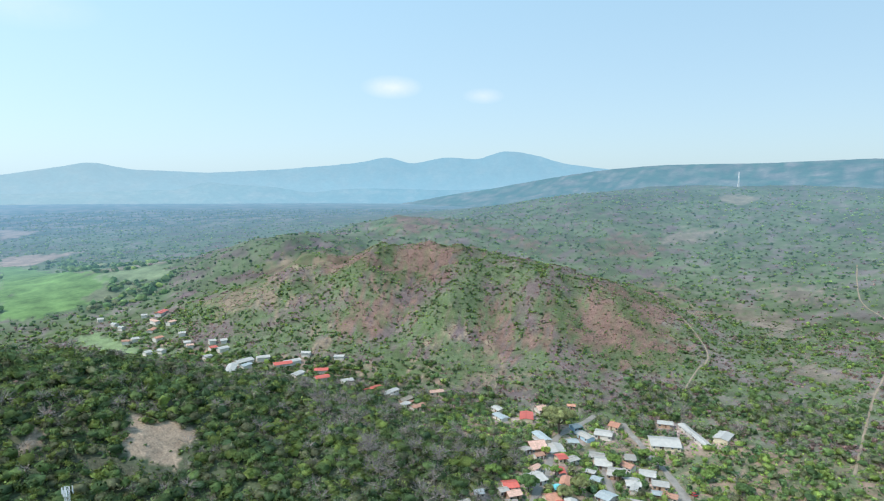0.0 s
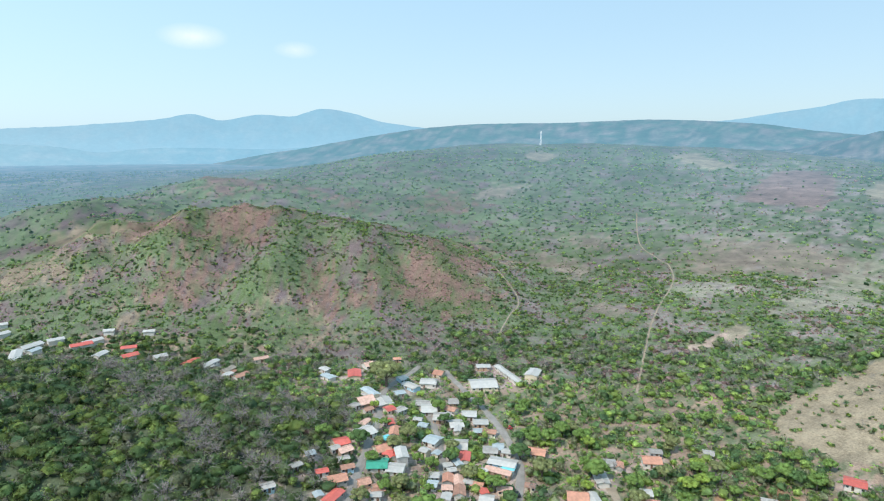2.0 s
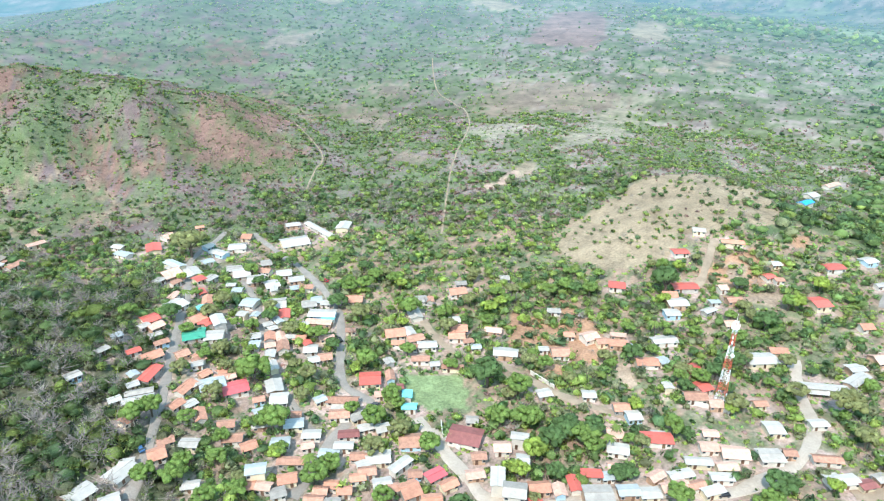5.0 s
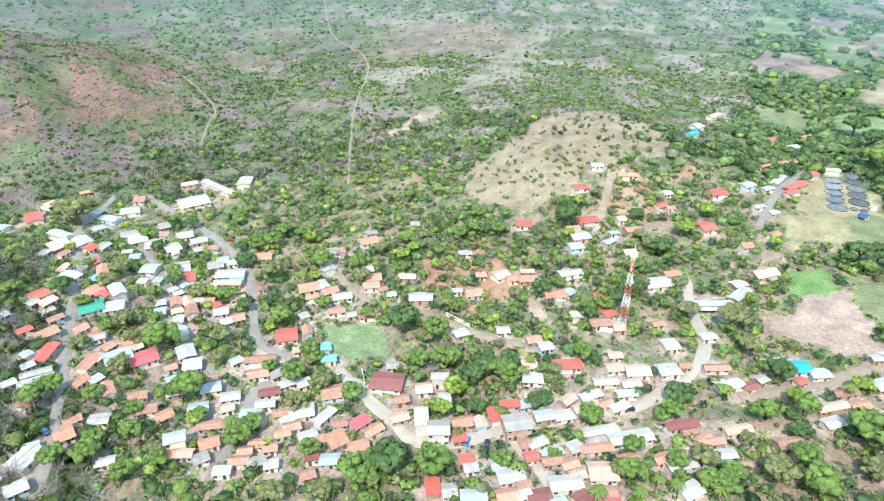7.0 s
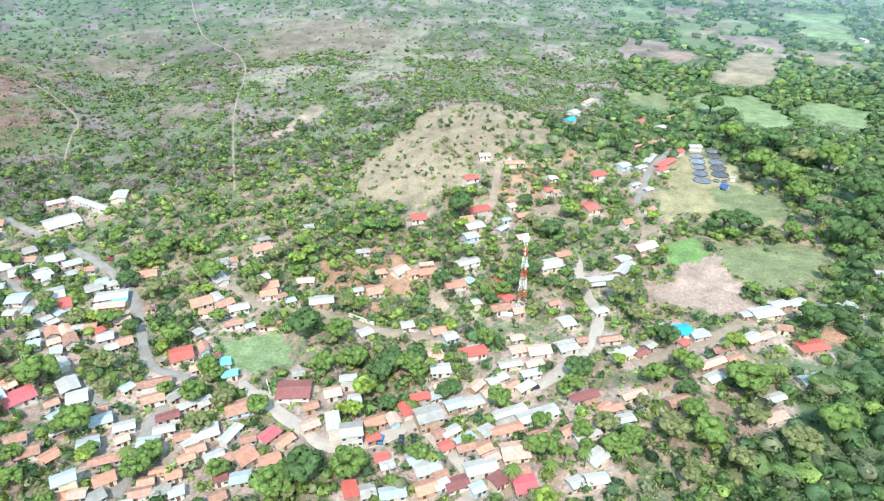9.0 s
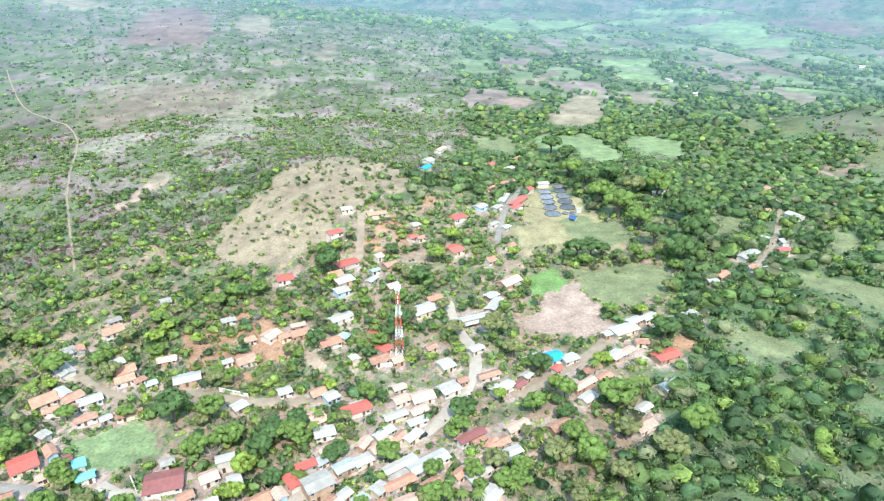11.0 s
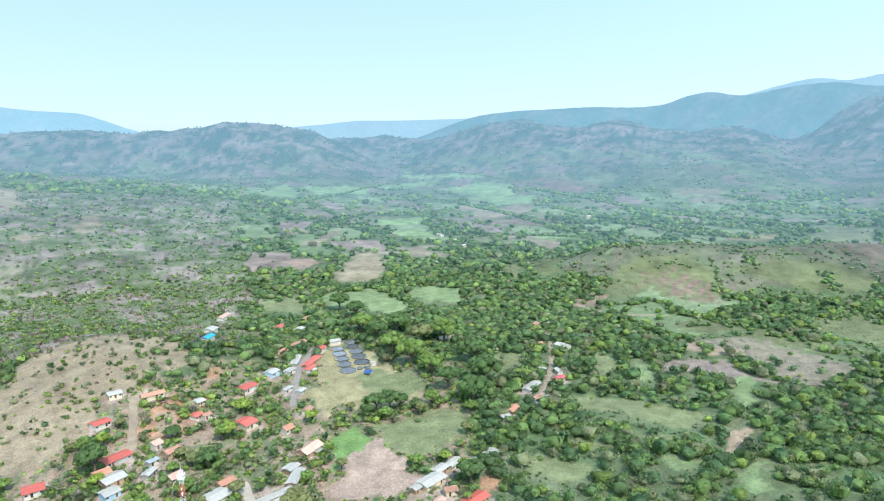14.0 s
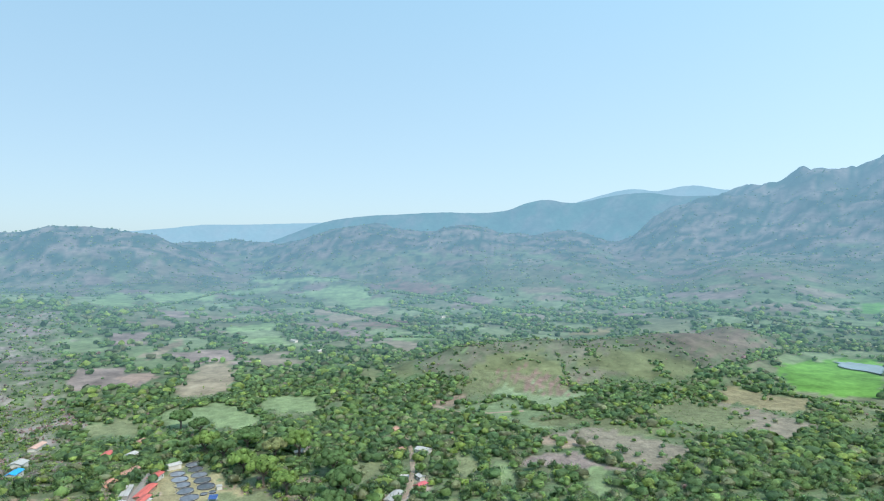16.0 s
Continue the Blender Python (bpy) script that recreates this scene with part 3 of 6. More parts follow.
quarter("hill_lane",
        (188.6, 168.6, 5.0, 5.0, -33, "o", 1), (175.6, 160.9, 7.8, 7.6, -33, "t", 1), (194.9, 161.9, 7.4, 6.7, -10, "p", 1),
        (196.5, 156.0, 4.9, 5.3, -28, "t", 1), (201.1, 150.8, 8.1, 6.1, -40, "o", 1), (203.0, 144.4, 6.2, 3.4, 40, "b", 1),
        (206.2, 154.9, 6.8, 3.4, -43, "p", 1), (219.5, 139.9, 11.4, 5.9, -27, "w", 1), (200.4, 134.3, 9.4, 6.5, -36, "o", 1),
        (206.4, 130.7, 4.2, 4.9, -14, "b", 1), (192.6, 117.9, 4.2, 3.4, 58, "w", 1), (210.1, 120.2, 8.6, 8.0, -29, "r", 1),
        (203.7, 109.6, 5.6, 6.6, -13, "r", 1), (196.0, 107.8, 8.8, 5.9, -38, "t", 1))
quarter("hill_lane",
        (198.7, 100.6, 5.3, 5.2, -38, "p", 1), (241.7, 107.4, 12.6, 8.6, -33, "w", 1), (253.4, 106.4, 7.5, 5.0, -38, "o", 1),
        (203.4, 80.2, 6.3, 7.1, -36, "w", 1), (212.8, 91.0, 5.1, 3.6, -30, "t", 1), (243.8, 81.9, 17.4, 3.9, -44, "w", 1),
        (218.6, 72.1, 6.4, 4.0, -31, "w", 1), (291.5, 185.3, 8.7, 7.1, -32, "r", 1), (317.2, 191.8, 7.1, 6.6, -49, "w", 1),
        (320.8, 172.4, 12.0, 5.0, -47, "o", 1), (240.7, 185.5, 8.2, 7.9, -49, "r", 1), (272.7, 177.9, 4.2, 4.4, -31, "s", 1),
        (266.1, 163.3, 12.9, 7.3, -32, "r", 1), (253.2, 162.9, 7.2, 6.6, -37, "o", 1))
quarter("hill_lane",
        (250.0, 156.1, 10.0, 9.0, -31, "w", 1), (241.1, 152.2, 7.2, 6.9, -33, "w", 1), (275.5, 141.4, 7.9, 6.0, -31, "t", 1),
        (280.3, 151.3, 4.9, 6.0, -24, "p", 1), (292.0, 149.3, 4.3, 4.9, -30, "w", 1), (309.6, 143.6, 5.8, 5.6, -18, "r", 1),
        (310.8, 138.6, 5.0, 4.7, -35, "t", 1), (324.3, 148.4, 5.2, 5.8, -29, "w", 1), (348.3, 129.2, 10.8, 7.6, -29, "r", 1),
        (307.5, 116.1, 8.4, 10.3, -28, "r", 1), (375.9, 123.2, 8.7, 7.4, -16, "w", 1), (305.6, 93.5, 6.1, 6.2, -31, "o", 1),
        (266.1, 145.9, 5.2, 3.4, -28, "b", 1), (257.2, 131.2, 6.3, 6.1, -34, "p", 1))
quarter("hill_lane",
        (459.9, 197.0, 10.7, 11.9, -5, "w", 1), (430.3, 186.4, 13.0, 7.5, -4, "B", 1), (257.6, 143.1, 7.6, 4.1, -4, "w", 1),
        (287.3, 77.1, 12.9, 7.8, -26, "p", 1), (267.7, 80.8, 7.0, 5.2, -26, "w", 1), (259.8, 76.7, 13.4, 5.0, -2, "w", 1))
quarter("main_street",
        (74.8, 242.2, 7.1, 4.7, 71, "o", 1), (78.9, 239.3, 7.8, 4.5, 79, "p", 1), (76.4, 230.6, 7.5, 5.1, 73, "t", 1),
        (86.0, 234.7, 5.4, 4.3, -38, "o", 1), (82.8, 237.3, 4.2, 3.4, -38, "w", 1), (86.8, 228.4, 4.2, 3.4, 88, "r", 1),
        (96.4, 228.7, 6.2, 3.7, -19, "p", 1), (86.2, 223.3, 5.8, 6.0, -29, "w", 1), (83.8, 214.8, 4.2, 4.6, -15, "w", 1),
        (89.0, 214.7, 5.8, 5.8, -22, "t", 1), (53.6, 252.2, 7.7, 8.2, -26, "w", 1), (69.5, 245.5, 4.2, 4.9, -19, "w", 1),
        (66.6, 238.2, 4.5, 5.2, -30, "b", 1), (72.2, 234.6, 4.4, 3.9, -19, "p", 1))
quarter("main_street",
        (69.7, 227.9, 5.4, 3.9, 62, "w", 1), (108.7, 229.3, 4.6, 4.2, -32, "t", 1), (67.6, 219.1, 7.1, 3.4, 80, "w", 1),
        (62.8, 205.5, 8.4, 6.1, 76, "w", 1), (61.5, 196.9, 6.8, 7.2, -27, "w", 1), (42.5, 217.7, 9.3, 8.3, -8, "b", 1),
        (49.4, 211.3, 9.4, 8.3, -10, "R", 1), (36.7, 219.8, 4.9, 3.4, -77, "s", 1), (42.8, 239.5, 4.2, 3.4, 21, "t", 1),
        (41.1, 232.8, 4.2, 3.4, -16, "w", 1), (49.1, 226.9, 5.4, 3.4, 75, "p", 1), (47.1, 220.3, 6.0, 3.4, -27, "t", 1),
        (33.2, 201.2, 8.0, 4.4, 83, "o", 1), (39.9, 191.7, 6.0, 4.5, -23, "t", 1))
quarter("main_street",
        (39.6, 183.4, 6.9, 4.8, -28, "t", 1), (42.9, 177.0, 5.3, 4.8, -5, "o", 1), (50.8, 186.4, 6.3, 5.3, -21, "w", 1),
        (52.3, 192.7, 4.2, 3.4, -5, "b", 1), (54.7, 199.9, 4.2, 3.8, -17, "t", 1), (60.6, 180.2, 6.9, 5.3, -26, "b", 1),
        (62.8, 185.2, 5.3, 3.4, -32, "t", 1), (63.7, 171.8, 6.6, 4.5, -32, "w", 1), (60.2, 167.2, 4.2, 3.4, -21, "p", 1),
        (52.7, 173.1, 6.5, 4.8, -29, "b", 1), (52.3, 162.8, 8.9, 3.4, -35, "t", 1), (40.3, 162.1, 6.4, 4.9, -23, "b", 2),
        (36.5, 159.8, 4.7, 3.4, -32, "o", 1), (40.6, 156.3, 5.0, 3.4, -42, "p", 1))
quarter("main_street",
        (48.2, 155.9, 6.2, 4.8, -20, "o", 1), (43.4, 151.7, 4.6, 4.4, -13, "s", 1), (21.6, 169.5, 5.5, 3.4, -27, "w", 1),
        (81.6, 183.6, 12.5, 4.5, -38, "t", 1), (76.9, 176.3, 7.4, 5.1, -30, "t", 1), (74.4, 188.0, 4.2, 3.4, -1, "b", 1),
        (74.8, 164.8, 7.3, 4.0, -28, "m", 1), (70.5, 160.1, 6.7, 3.8, -35, "w", 1), (72.7, 152.6, 6.2, 3.4, -34, "t", 1),
        (64.7, 159.7, 6.9, 4.2, -40, "b", 1), (83.1, 171.4, 7.9, 4.0, -5, "s", 1), (71.8, 148.6, 4.2, 3.7, -6, "w", 1),
        (67.4, 143.8, 5.1, 3.4, -24, "o", 1), (59.2, 146.1, 4.6, 3.4, -42, "o", 1))
quarter("main_street",
        (55.0, 145.3, 4.5, 3.4, -38, "t", 1), (51.6, 142.9, 6.2, 3.5, -39, "t", 1), (55.5, 138.8, 5.7, 3.5, -33, "s", 1),
        (58.0, 135.0, 4.2, 3.4, -29, "w", 1), (45.9, 142.8, 5.3, 3.4, -37, "w", 1), (61.4, 141.2, 4.2, 3.4, -34, "o", 1),
        (26.2, 188.3, 6.6, 4.9, -35, "s", 1), (32.3, 254.9, 5.9, 4.0, 5, "t", 1), (21.0, 251.2, 5.4, 4.0, 5, "r", 1),
        (26.7, 245.9, 8.2, 6.5, 6, "o", 1), (23.2, 233.3, 11.0, 5.0, 48, "r", 1), (17.8, 235.4, 4.3, 3.4, -77, "b", 1),
        (16.4, 228.7, 4.2, 3.4, 2, "w", 1), (37.7, 243.2, 5.3, 5.6, 8, "t", 1))
quarter("main_street",
        (42.2, 236.4, 5.5, 4.4, 12, "t", 1), (41.6, 225.1, 4.3, 4.5, 17, "o", 1), (48.5, 224.0, 4.2, 4.6, 12, "o", 1),
        (49.7, 218.8, 4.5, 3.4, -4, "p", 1), (32.9, 219.0, 8.5, 4.9, 38, "o", 1), (9.1, 222.5, 4.2, 3.9, 3, "w", 1),
        (16.4, 219.0, 10.8, 3.7, -14, "w", 1), (17.6, 223.4, 10.0, 3.4, -15, "s", 1), (27.3, 210.8, 5.7, 4.6, 25, "o", 1),
        (32.1, 208.9, 4.5, 4.0, 15, "w", 1), (10.8, 209.3, 5.0, 5.1, 26, "o", 1), (19.8, 193.2, 5.1, 3.6, -7, "t", 1),
        (15.8, 188.0, 5.3, 6.3, -5, "o", 1), (6.8, 189.1, 4.5, 3.4, -19, "w", 1))
quarter("market_street",
        (101.6, 91.9, 4.2, 3.4, -35, "w", 1), (103.0, 95.1, 4.2, 3.4, -36, "r", 1), (117.7, 102.7, 5.0, 3.4, 60, "p", 1),
        (123.6, 102.1, 6.8, 3.7, 60, "r", 1), (94.3, 83.8, 7.7, 4.4, -43, "b", 1), (179.9, 81.0, 9.0, 6.5, -42, "p", 1),
        (175.4, 88.0, 6.5, 5.1, -37, "p", 1), (163.5, 100.9, 10.8, 5.8, -40, "r", 1), (153.8, 112.0, 5.8, 7.6, -31, "p", 1),
        (148.3, 105.2, 7.3, 5.7, -48, "w", 1), (148.8, 117.9, 5.6, 5.3, -23, "s", 1), (166.1, 85.7, 8.9, 3.7, -39, "w", 1),
        (171.5, 78.6, 7.1, 4.0, -34, "p", 1), (166.3, 77.0, 7.5, 3.4, -38, "w", 1))
quarter("market_street",
        (124.2, 92.7, 9.0, 7.6, -34, "s", 2), (135.2, 89.8, 6.9, 4.7, -32, "b", 1), (140.4, 85.6, 6.4, 4.6, -32, "w", 1),
        (131.5, 102.0, 6.8, 3.4, -39, "r", 1), (135.4, 98.3, 4.3, 3.4, -28, "b", 1), (141.3, 99.5, 6.2, 3.4, -41, "p", 1),
        (148.1, 89.3, 5.9, 3.4, -4, "p", 1), (149.5, 83.1, 9.2, 3.9, -22, "p", 1), (155.7, 85.2, 8.3, 3.4, -22, "w", 1),
        (155.8, 79.4, 6.0, 3.4, -19, "t", 1), (158.0, 74.9, 7.5, 3.4, -18, "w", 1), (143.6, 73.2, 12.3, 3.8, -32, "w", 1),
        (148.0, 64.7, 14.7, 5.2, -33, "w", 1), (165.1, 55.6, 11.2, 3.7, -33, "m", 1))
quarter("market_street",
        (136.2, 69.9, 10.4, 3.4, -37, "o", 1), (131.5, 74.7, 4.9, 4.7, -19, "s", 1), (139.7, 60.5, 6.8, 3.4, -31, "t", 1),
        (146.7, 53.3, 4.8, 3.5, -24, "t", 1), (152.6, 50.3, 8.0, 3.4, -27, "p", 1), (148.8, 47.3, 9.2, 3.4, -30, "w", 1),
        (124.2, 83.9, 6.7, 3.6, -19, "w", 1), (124.2, 78.4, 6.8, 3.4, -21, "b", 1), (120.9, 86.1, 4.2, 3.4, -27, "t", 1),
        (118.4, 81.8, 4.2, 3.4, -25, "r", 1), (121.5, 76.3, 6.0, 3.4, -35, "t", 1), (124.6, 71.7, 5.4, 4.0, -25, "o", 1),
        (122.6, 67.5, 5.1, 3.4, -25, "p", 1), (117.3, 68.0, 10.0, 5.5, -38, "w", 1))
quarter("market_street",
        (129.3, 63.1, 8.7, 7.3, -44, "p", 1), (122.5, 57.4, 6.4, 3.4, -38, "t", 1), (119.3, 54.0, 6.8, 6.7, -43, "R", 1),
        (108.0, 81.3, 8.2, 5.5, -35, "w", 1), (107.7, 75.9, 4.2, 3.4, -29, "t", 1), (101.6, 77.2, 6.6, 4.9, -33, "o", 1),
        (108.2, 70.7, 6.9, 4.7, -33, "m", 1), (116.3, 61.3, 5.1, 5.0, -16, "m", 1), (105.3, 74.3, 4.2, 3.4, -21, "w", 1),
        (110.2, 64.6, 4.3, 3.4, -28, "b", 1), (129.1, 42.1, 4.5, 4.1, -29, "w", 1), (141.8, 41.0, 7.5, 5.2, -16, "w", 1),
        (108.2, 86.9, 4.2, 4.5, -27, "b", 1), (163.7, 47.6, 5.9, 3.4, -11, "o", 1))
quarter("market_street",
        (133.9, 37.5, 6.9, 4.2, -44, "w", 1), (193.4, -0.2, 9.1, 5.3, -35, "p", 1), (182.3, 27.8, 8.9, 4.8, -36, "t", 1),
        (176.6, 42.1, 9.3, 3.7, -32, "p", 1), (165.9, 45.5, 7.1, 3.9, -35, "t", 1), (161.7, 41.0, 9.7, 3.8, -39, "w", 1))
quarter("middle_lane",
        (81.6, 164.8, 5.4, 3.5, -16, "w", 1), (97.1, 189.5, 8.3, 8.6, -29, "r", 1), (172.3, 232.6, 8.8, 7.9, -22, "o", 1),
        (179.1, 238.6, 5.9, 4.7, -27, "s", 1), (152.5, 236.3, 5.5, 7.0, -24, "s", 1), (155.6, 233.4, 5.3, 3.4, 60, "o", 1),
        (141.3, 225.1, 8.8, 6.0, 74, "w", 1), (154.0, 209.8, 5.3, 5.7, -27, "w", 1), (151.3, 202.5, 7.7, 6.6, -33, "o", 1),
        (146.3, 197.5, 7.5, 5.9, -34, "o", 1), (148.2, 191.8, 4.2, 3.7, -20, "t", 1), (163.9, 192.5, 7.8, 4.9, -47, "p", 1),
        (155.2, 173.5, 10.5, 6.4, -43, "w", 1), (124.5, 215.8, 8.8, 7.7, -24, "o", 1))
quarter("middle_lane",
        (121.0, 207.2, 5.4, 3.4, -39, "o", 1), (130.5, 213.0, 7.2, 4.3, 79, "w", 1), (129.4, 206.4, 7.5, 5.5, -13, "t", 1),
        (124.3, 201.1, 5.4, 3.6, -41, "t", 1), (130.7, 198.5, 8.6, 5.3, -30, "w", 1), (122.5, 191.1, 7.5, 4.1, -32, "t", 1),
        (125.6, 184.9, 4.2, 3.4, -26, "w", 1), (130.6, 178.7, 9.2, 3.4, -41, "t", 1), (201.1, 228.6, 5.1, 5.6, -37, "s", 1),
        (197.8, 187.7, 6.2, 4.3, -38, "s", 1), (149.2, 143.2, 5.6, 4.9, -20, "w", 1), (171.0, 166.4, 4.4, 3.4, -36, "w", 1),
        (105.0, 187.1, 7.0, 3.5, 67, "t", 1), (103.7, 178.6, 4.2, 3.4, -26, "m", 1))
quarter("middle_lane",
        (104.1, 172.6, 4.9, 3.4, 57, "c", 1), (110.1, 196.8, 4.4, 3.4, 82, "s", 1), (148.0, 185.2, 4.2, 3.8, -30, "b", 1),
        (108.8, 140.7, 11.7, 9.4, -51, "m", 1), (100.7, 165.7, 5.7, 3.4, -35, "c", 1), (97.0, 178.2, 6.9, 3.4, -29, "p", 1),
        (91.1, 149.5, 7.6, 6.9, -30, "t", 1), (86.3, 160.6, 5.1, 4.6, -14, "w", 1), (77.6, 148.5, 8.4, 6.4, -28, "w", 1),
        (82.0, 141.2, 8.6, 3.7, 13, "w", 1), (72.8, 137.2, 5.8, 4.8, -21, "w", 1), (71.3, 144.6, 5.7, 4.0, -26, "t", 1),
        (84.0, 135.1, 4.5, 3.6, -34, "t", 1), (78.5, 129.9, 6.3, 7.3, -8, "o", 1))
quarter("middle_lane",
        (74.4, 133.8, 4.5, 3.4, -25, "t", 1), (72.2, 124.2, 6.1, 4.5, -40, "b", 1), (89.1, 131.0, 6.6, 4.8, 0, "R", 1),
        (90.2, 124.9, 5.7, 4.1, -3, "o", 1), (81.9, 122.2, 6.6, 5.7, -30, "o", 1), (87.0, 115.4, 6.0, 3.4, -39, "p", 1),
        (100.2, 123.9, 5.9, 4.1, -24, "p", 1), (106.1, 129.5, 4.9, 3.4, -30, "t", 1), (115.6, 128.6, 5.6, 5.3, -35, "p", 1),
        (122.4, 127.1, 6.2, 3.4, -45, "w", 2), (103.5, 116.4, 8.4, 4.4, 50, "w", 2), (115.1, 117.5, 4.2, 5.6, -43, "w", 2),
        (104.1, 108.8, 7.2, 6.6, -44, "s", 2), (113.3, 107.4, 6.9, 5.0, -30, "o", 1))
quarter("middle_lane",
        (107.8, 103.0, 4.2, 3.4, -32, "r", 1), (88.2, 94.8, 6.2, 4.2, 52, "r", 1), (90.7, 90.2, 4.2, 4.9, -37, "s", 1),
        (63.8, 123.9, 4.5, 3.4, -24, "t", 1), (68.6, 128.7, 4.2, 3.4, -35, "m", 1), (116.3, 146.5, 4.2, 4.0, -39, "s", 1))
quarter("old_quarter",
        (128.9, 344.3, 16.6, 15.0, -10, "w", 1), (139.7, 373.2, 9.2, 6.4, -16, "w", 1), (150.8, 356.1, 32.0, 4.8, -85, "w", 1),
        (166.3, 351.4, 13.0, 8.5, 50, "w", 1), (108.3, 370.9, 6.4, 7.8, -40, "o", 1), (97.6, 357.9, 10.5, 9.8, -22, "w", 1),
        (85.2, 354.1, 12.0, 6.4, -62, "w", 1), (85.4, 324.9, 8.1, 7.2, -18, "s", 1), (86.5, 316.5, 8.6, 11.3, -14, "w", 1),
        (90.3, 303.7, 9.4, 10.4, -21, "s", 1), (102.9, 323.4, 5.7, 7.6, -12, "s", 1), (98.7, 312.8, 6.8, 5.7, -49, "t", 1),
        (106.3, 304.6, 8.1, 8.0, -18, "w", 1), (109.1, 294.0, 7.9, 6.3, -17, "w", 1))
quarter("old_quarter",
        (95.3, 294.4, 7.4, 9.6, -6, "w", 1), (94.5, 288.4, 7.4, 3.5, 68, "w", 1), (104.6, 284.9, 5.2, 4.9, -14, "b", 1),
        (109.8, 282.1, 6.8, 4.9, -30, "t", 1), (76.6, 302.5, 5.0, 3.9, -33, "w", 1), (77.4, 294.9, 5.0, 5.4, -33, "b", 1),
        (78.1, 278.4, 7.3, 8.4, -47, "b", 1), (71.0, 267.6, 4.2, 4.6, -51, "w", 1), (76.0, 264.1, 4.2, 3.4, 44, "b", 1),
        (89.3, 270.5, 8.5, 10.7, -22, "s", 1), (88.3, 258.6, 9.0, 5.3, 67, "r", 1), (103.1, 263.5, 7.1, 7.2, -21, "s", 1),
        (107.9, 265.5, 5.3, 7.1, -24, "b", 1), (110.2, 260.0, 4.8, 4.9, -28, "w", 1))
quarter("old_quarter",
        (104.1, 250.0, 12.9, 7.2, -37, "w", 1), (104.1, 243.8, 5.9, 3.7, -43, "c", 1), (99.4, 243.3, 12.4, 4.5, -44, "p", 1),
        (91.7, 244.5, 5.5, 3.4, 34, "w", 1), (83.3, 254.2, 5.7, 3.4, -85, "b", 1), (78.0, 253.3, 4.2, 3.8, -1, "w", 1),
        (78.5, 248.4, 4.2, 3.6, -4, "w", 1), (60.8, 289.0, 9.2, 5.0, 72, "o", 1), (58.1, 260.8, 10.3, 5.5, 85, "w", 2),
        (53.1, 266.8, 4.5, 5.8, -22, "r", 1), (48.7, 256.3, 8.0, 3.4, 70, "g", 1), (124.5, 256.6, 8.8, 7.6, -35, "o", 1),
        (54.6, 382.3, 13.4, 8.3, 82, "r", 1), (37.5, 394.8, 8.1, 5.6, -58, "w", 1))
quarter("old_quarter",
        (37.6, 379.3, 10.4, 5.5, -61, "b", 1), (66.1, 397.8, 6.7, 8.2, 21, "p", 1), (71.7, 392.7, 6.0, 7.3, 28, "t", 1),
        (75.4, 387.8, 5.1, 6.8, 34, "w", 1), (82.8, 366.5, 6.3, 6.6, 22, "w", 1), (75.5, 342.5, 6.2, 5.9, 8, "b", 1),
        (57.4, 340.4, 13.6, 5.7, -70, "b", 2), (52.9, 331.7, 9.7, 11.6, 14, "p", 1), (52.4, 317.9, 5.2, 4.3, 23, "t", 1),
        (45.5, 323.3, 5.7, 4.8, 35, "s", 1), (63.5, 329.4, 12.2, 8.9, -85, "w", 1), (64.0, 316.6, 5.1, 6.6, 17, "r", 1),
        (69.5, 315.8, 7.0, 5.7, 30, "s", 1), (61.1, 299.9, 7.0, 3.7, 90, "r", 1))
quarter("old_quarter",
        (55.1, 281.0, 4.2, 4.5, 21, "c", 1), (45.7, 288.0, 8.5, 10.3, 26, "w", 1), (47.3, 299.8, 7.8, 3.7, 48, "p", 1),
        (32.6, 277.3, 6.9, 7.5, 10, "r", 1), (33.2, 269.5, 6.7, 5.6, 21, "p", 1), (31.6, 261.7, 5.3, 3.7, 6, "s", 1),
        (28.8, 270.7, 4.2, 4.0, 19, "s", 1), (50.8, 270.2, 7.1, 7.4, 15, "o", 1), (54.3, 264.1, 4.8, 3.4, -85, "r", 1),
        (45.8, 256.1, 9.1, 7.6, -13, "g", 1), (17.1, 264.2, 4.2, 4.4, 9, "b", 1))

# ---- single trees that stand out: x, y, crown radius, kind ----
BIG_TREES = []


def big_trees(*trees):
    BIG_TREES.extend(trees)


big_trees((135, 161, 8.0, "d"), (130, 179, 3.7, "m"), (141, 149, 5.3, "m"), (95, 143, 4.3, "m"), (90, 154, 4.8, "l"), (78, 152, 4.7, "l"), (82, 176, 3.0, "m"), (97, 174, 2.8, "m"), (98, 169, 2.8, "m"), (58, 214, 6.9, "m"), (50, 225, 3.8, "l"), (34, 231, 4.3, "l"), (41, 276, 4.9, "d"), (71, 359, 10.5, "l"), (36, 185, 3.3, "m"), (32, 176, 4.0, "m"), (51, 169, 3.4, "m"), (134, 132, 4.1, "m"), (139, 121, 5.3, "d"), (142, 114, 5.3, "m"))
big_trees((125, 120, 4.0, "y"), (111, 120, 2.7, "y"), (121, 108, 4.2, "d"), (123, 140, 4.5, "m"), (117, 235, 5.7, "l"), (115, 255, 5.5, "d"), (180, 189, 3.6, "y"), (254, 166, 8.7, "d"), (201, 118, 3.3, "m"), (267, 120, 6.8, "d"), (268, 128, 4.0, "l"), (140, 227, 5.8, "m"), (95, 220, 4.4, "d"), (101, 200, 5.1, "m"), (19, 210, 4.4, "m"), (13, 208, 4.8, "m"), (29, 201, 3.5, "m"), (50, 186, 3.4, "d"), (10, 180, 4.4, "m"), (22, 180, 3.6, "m"))
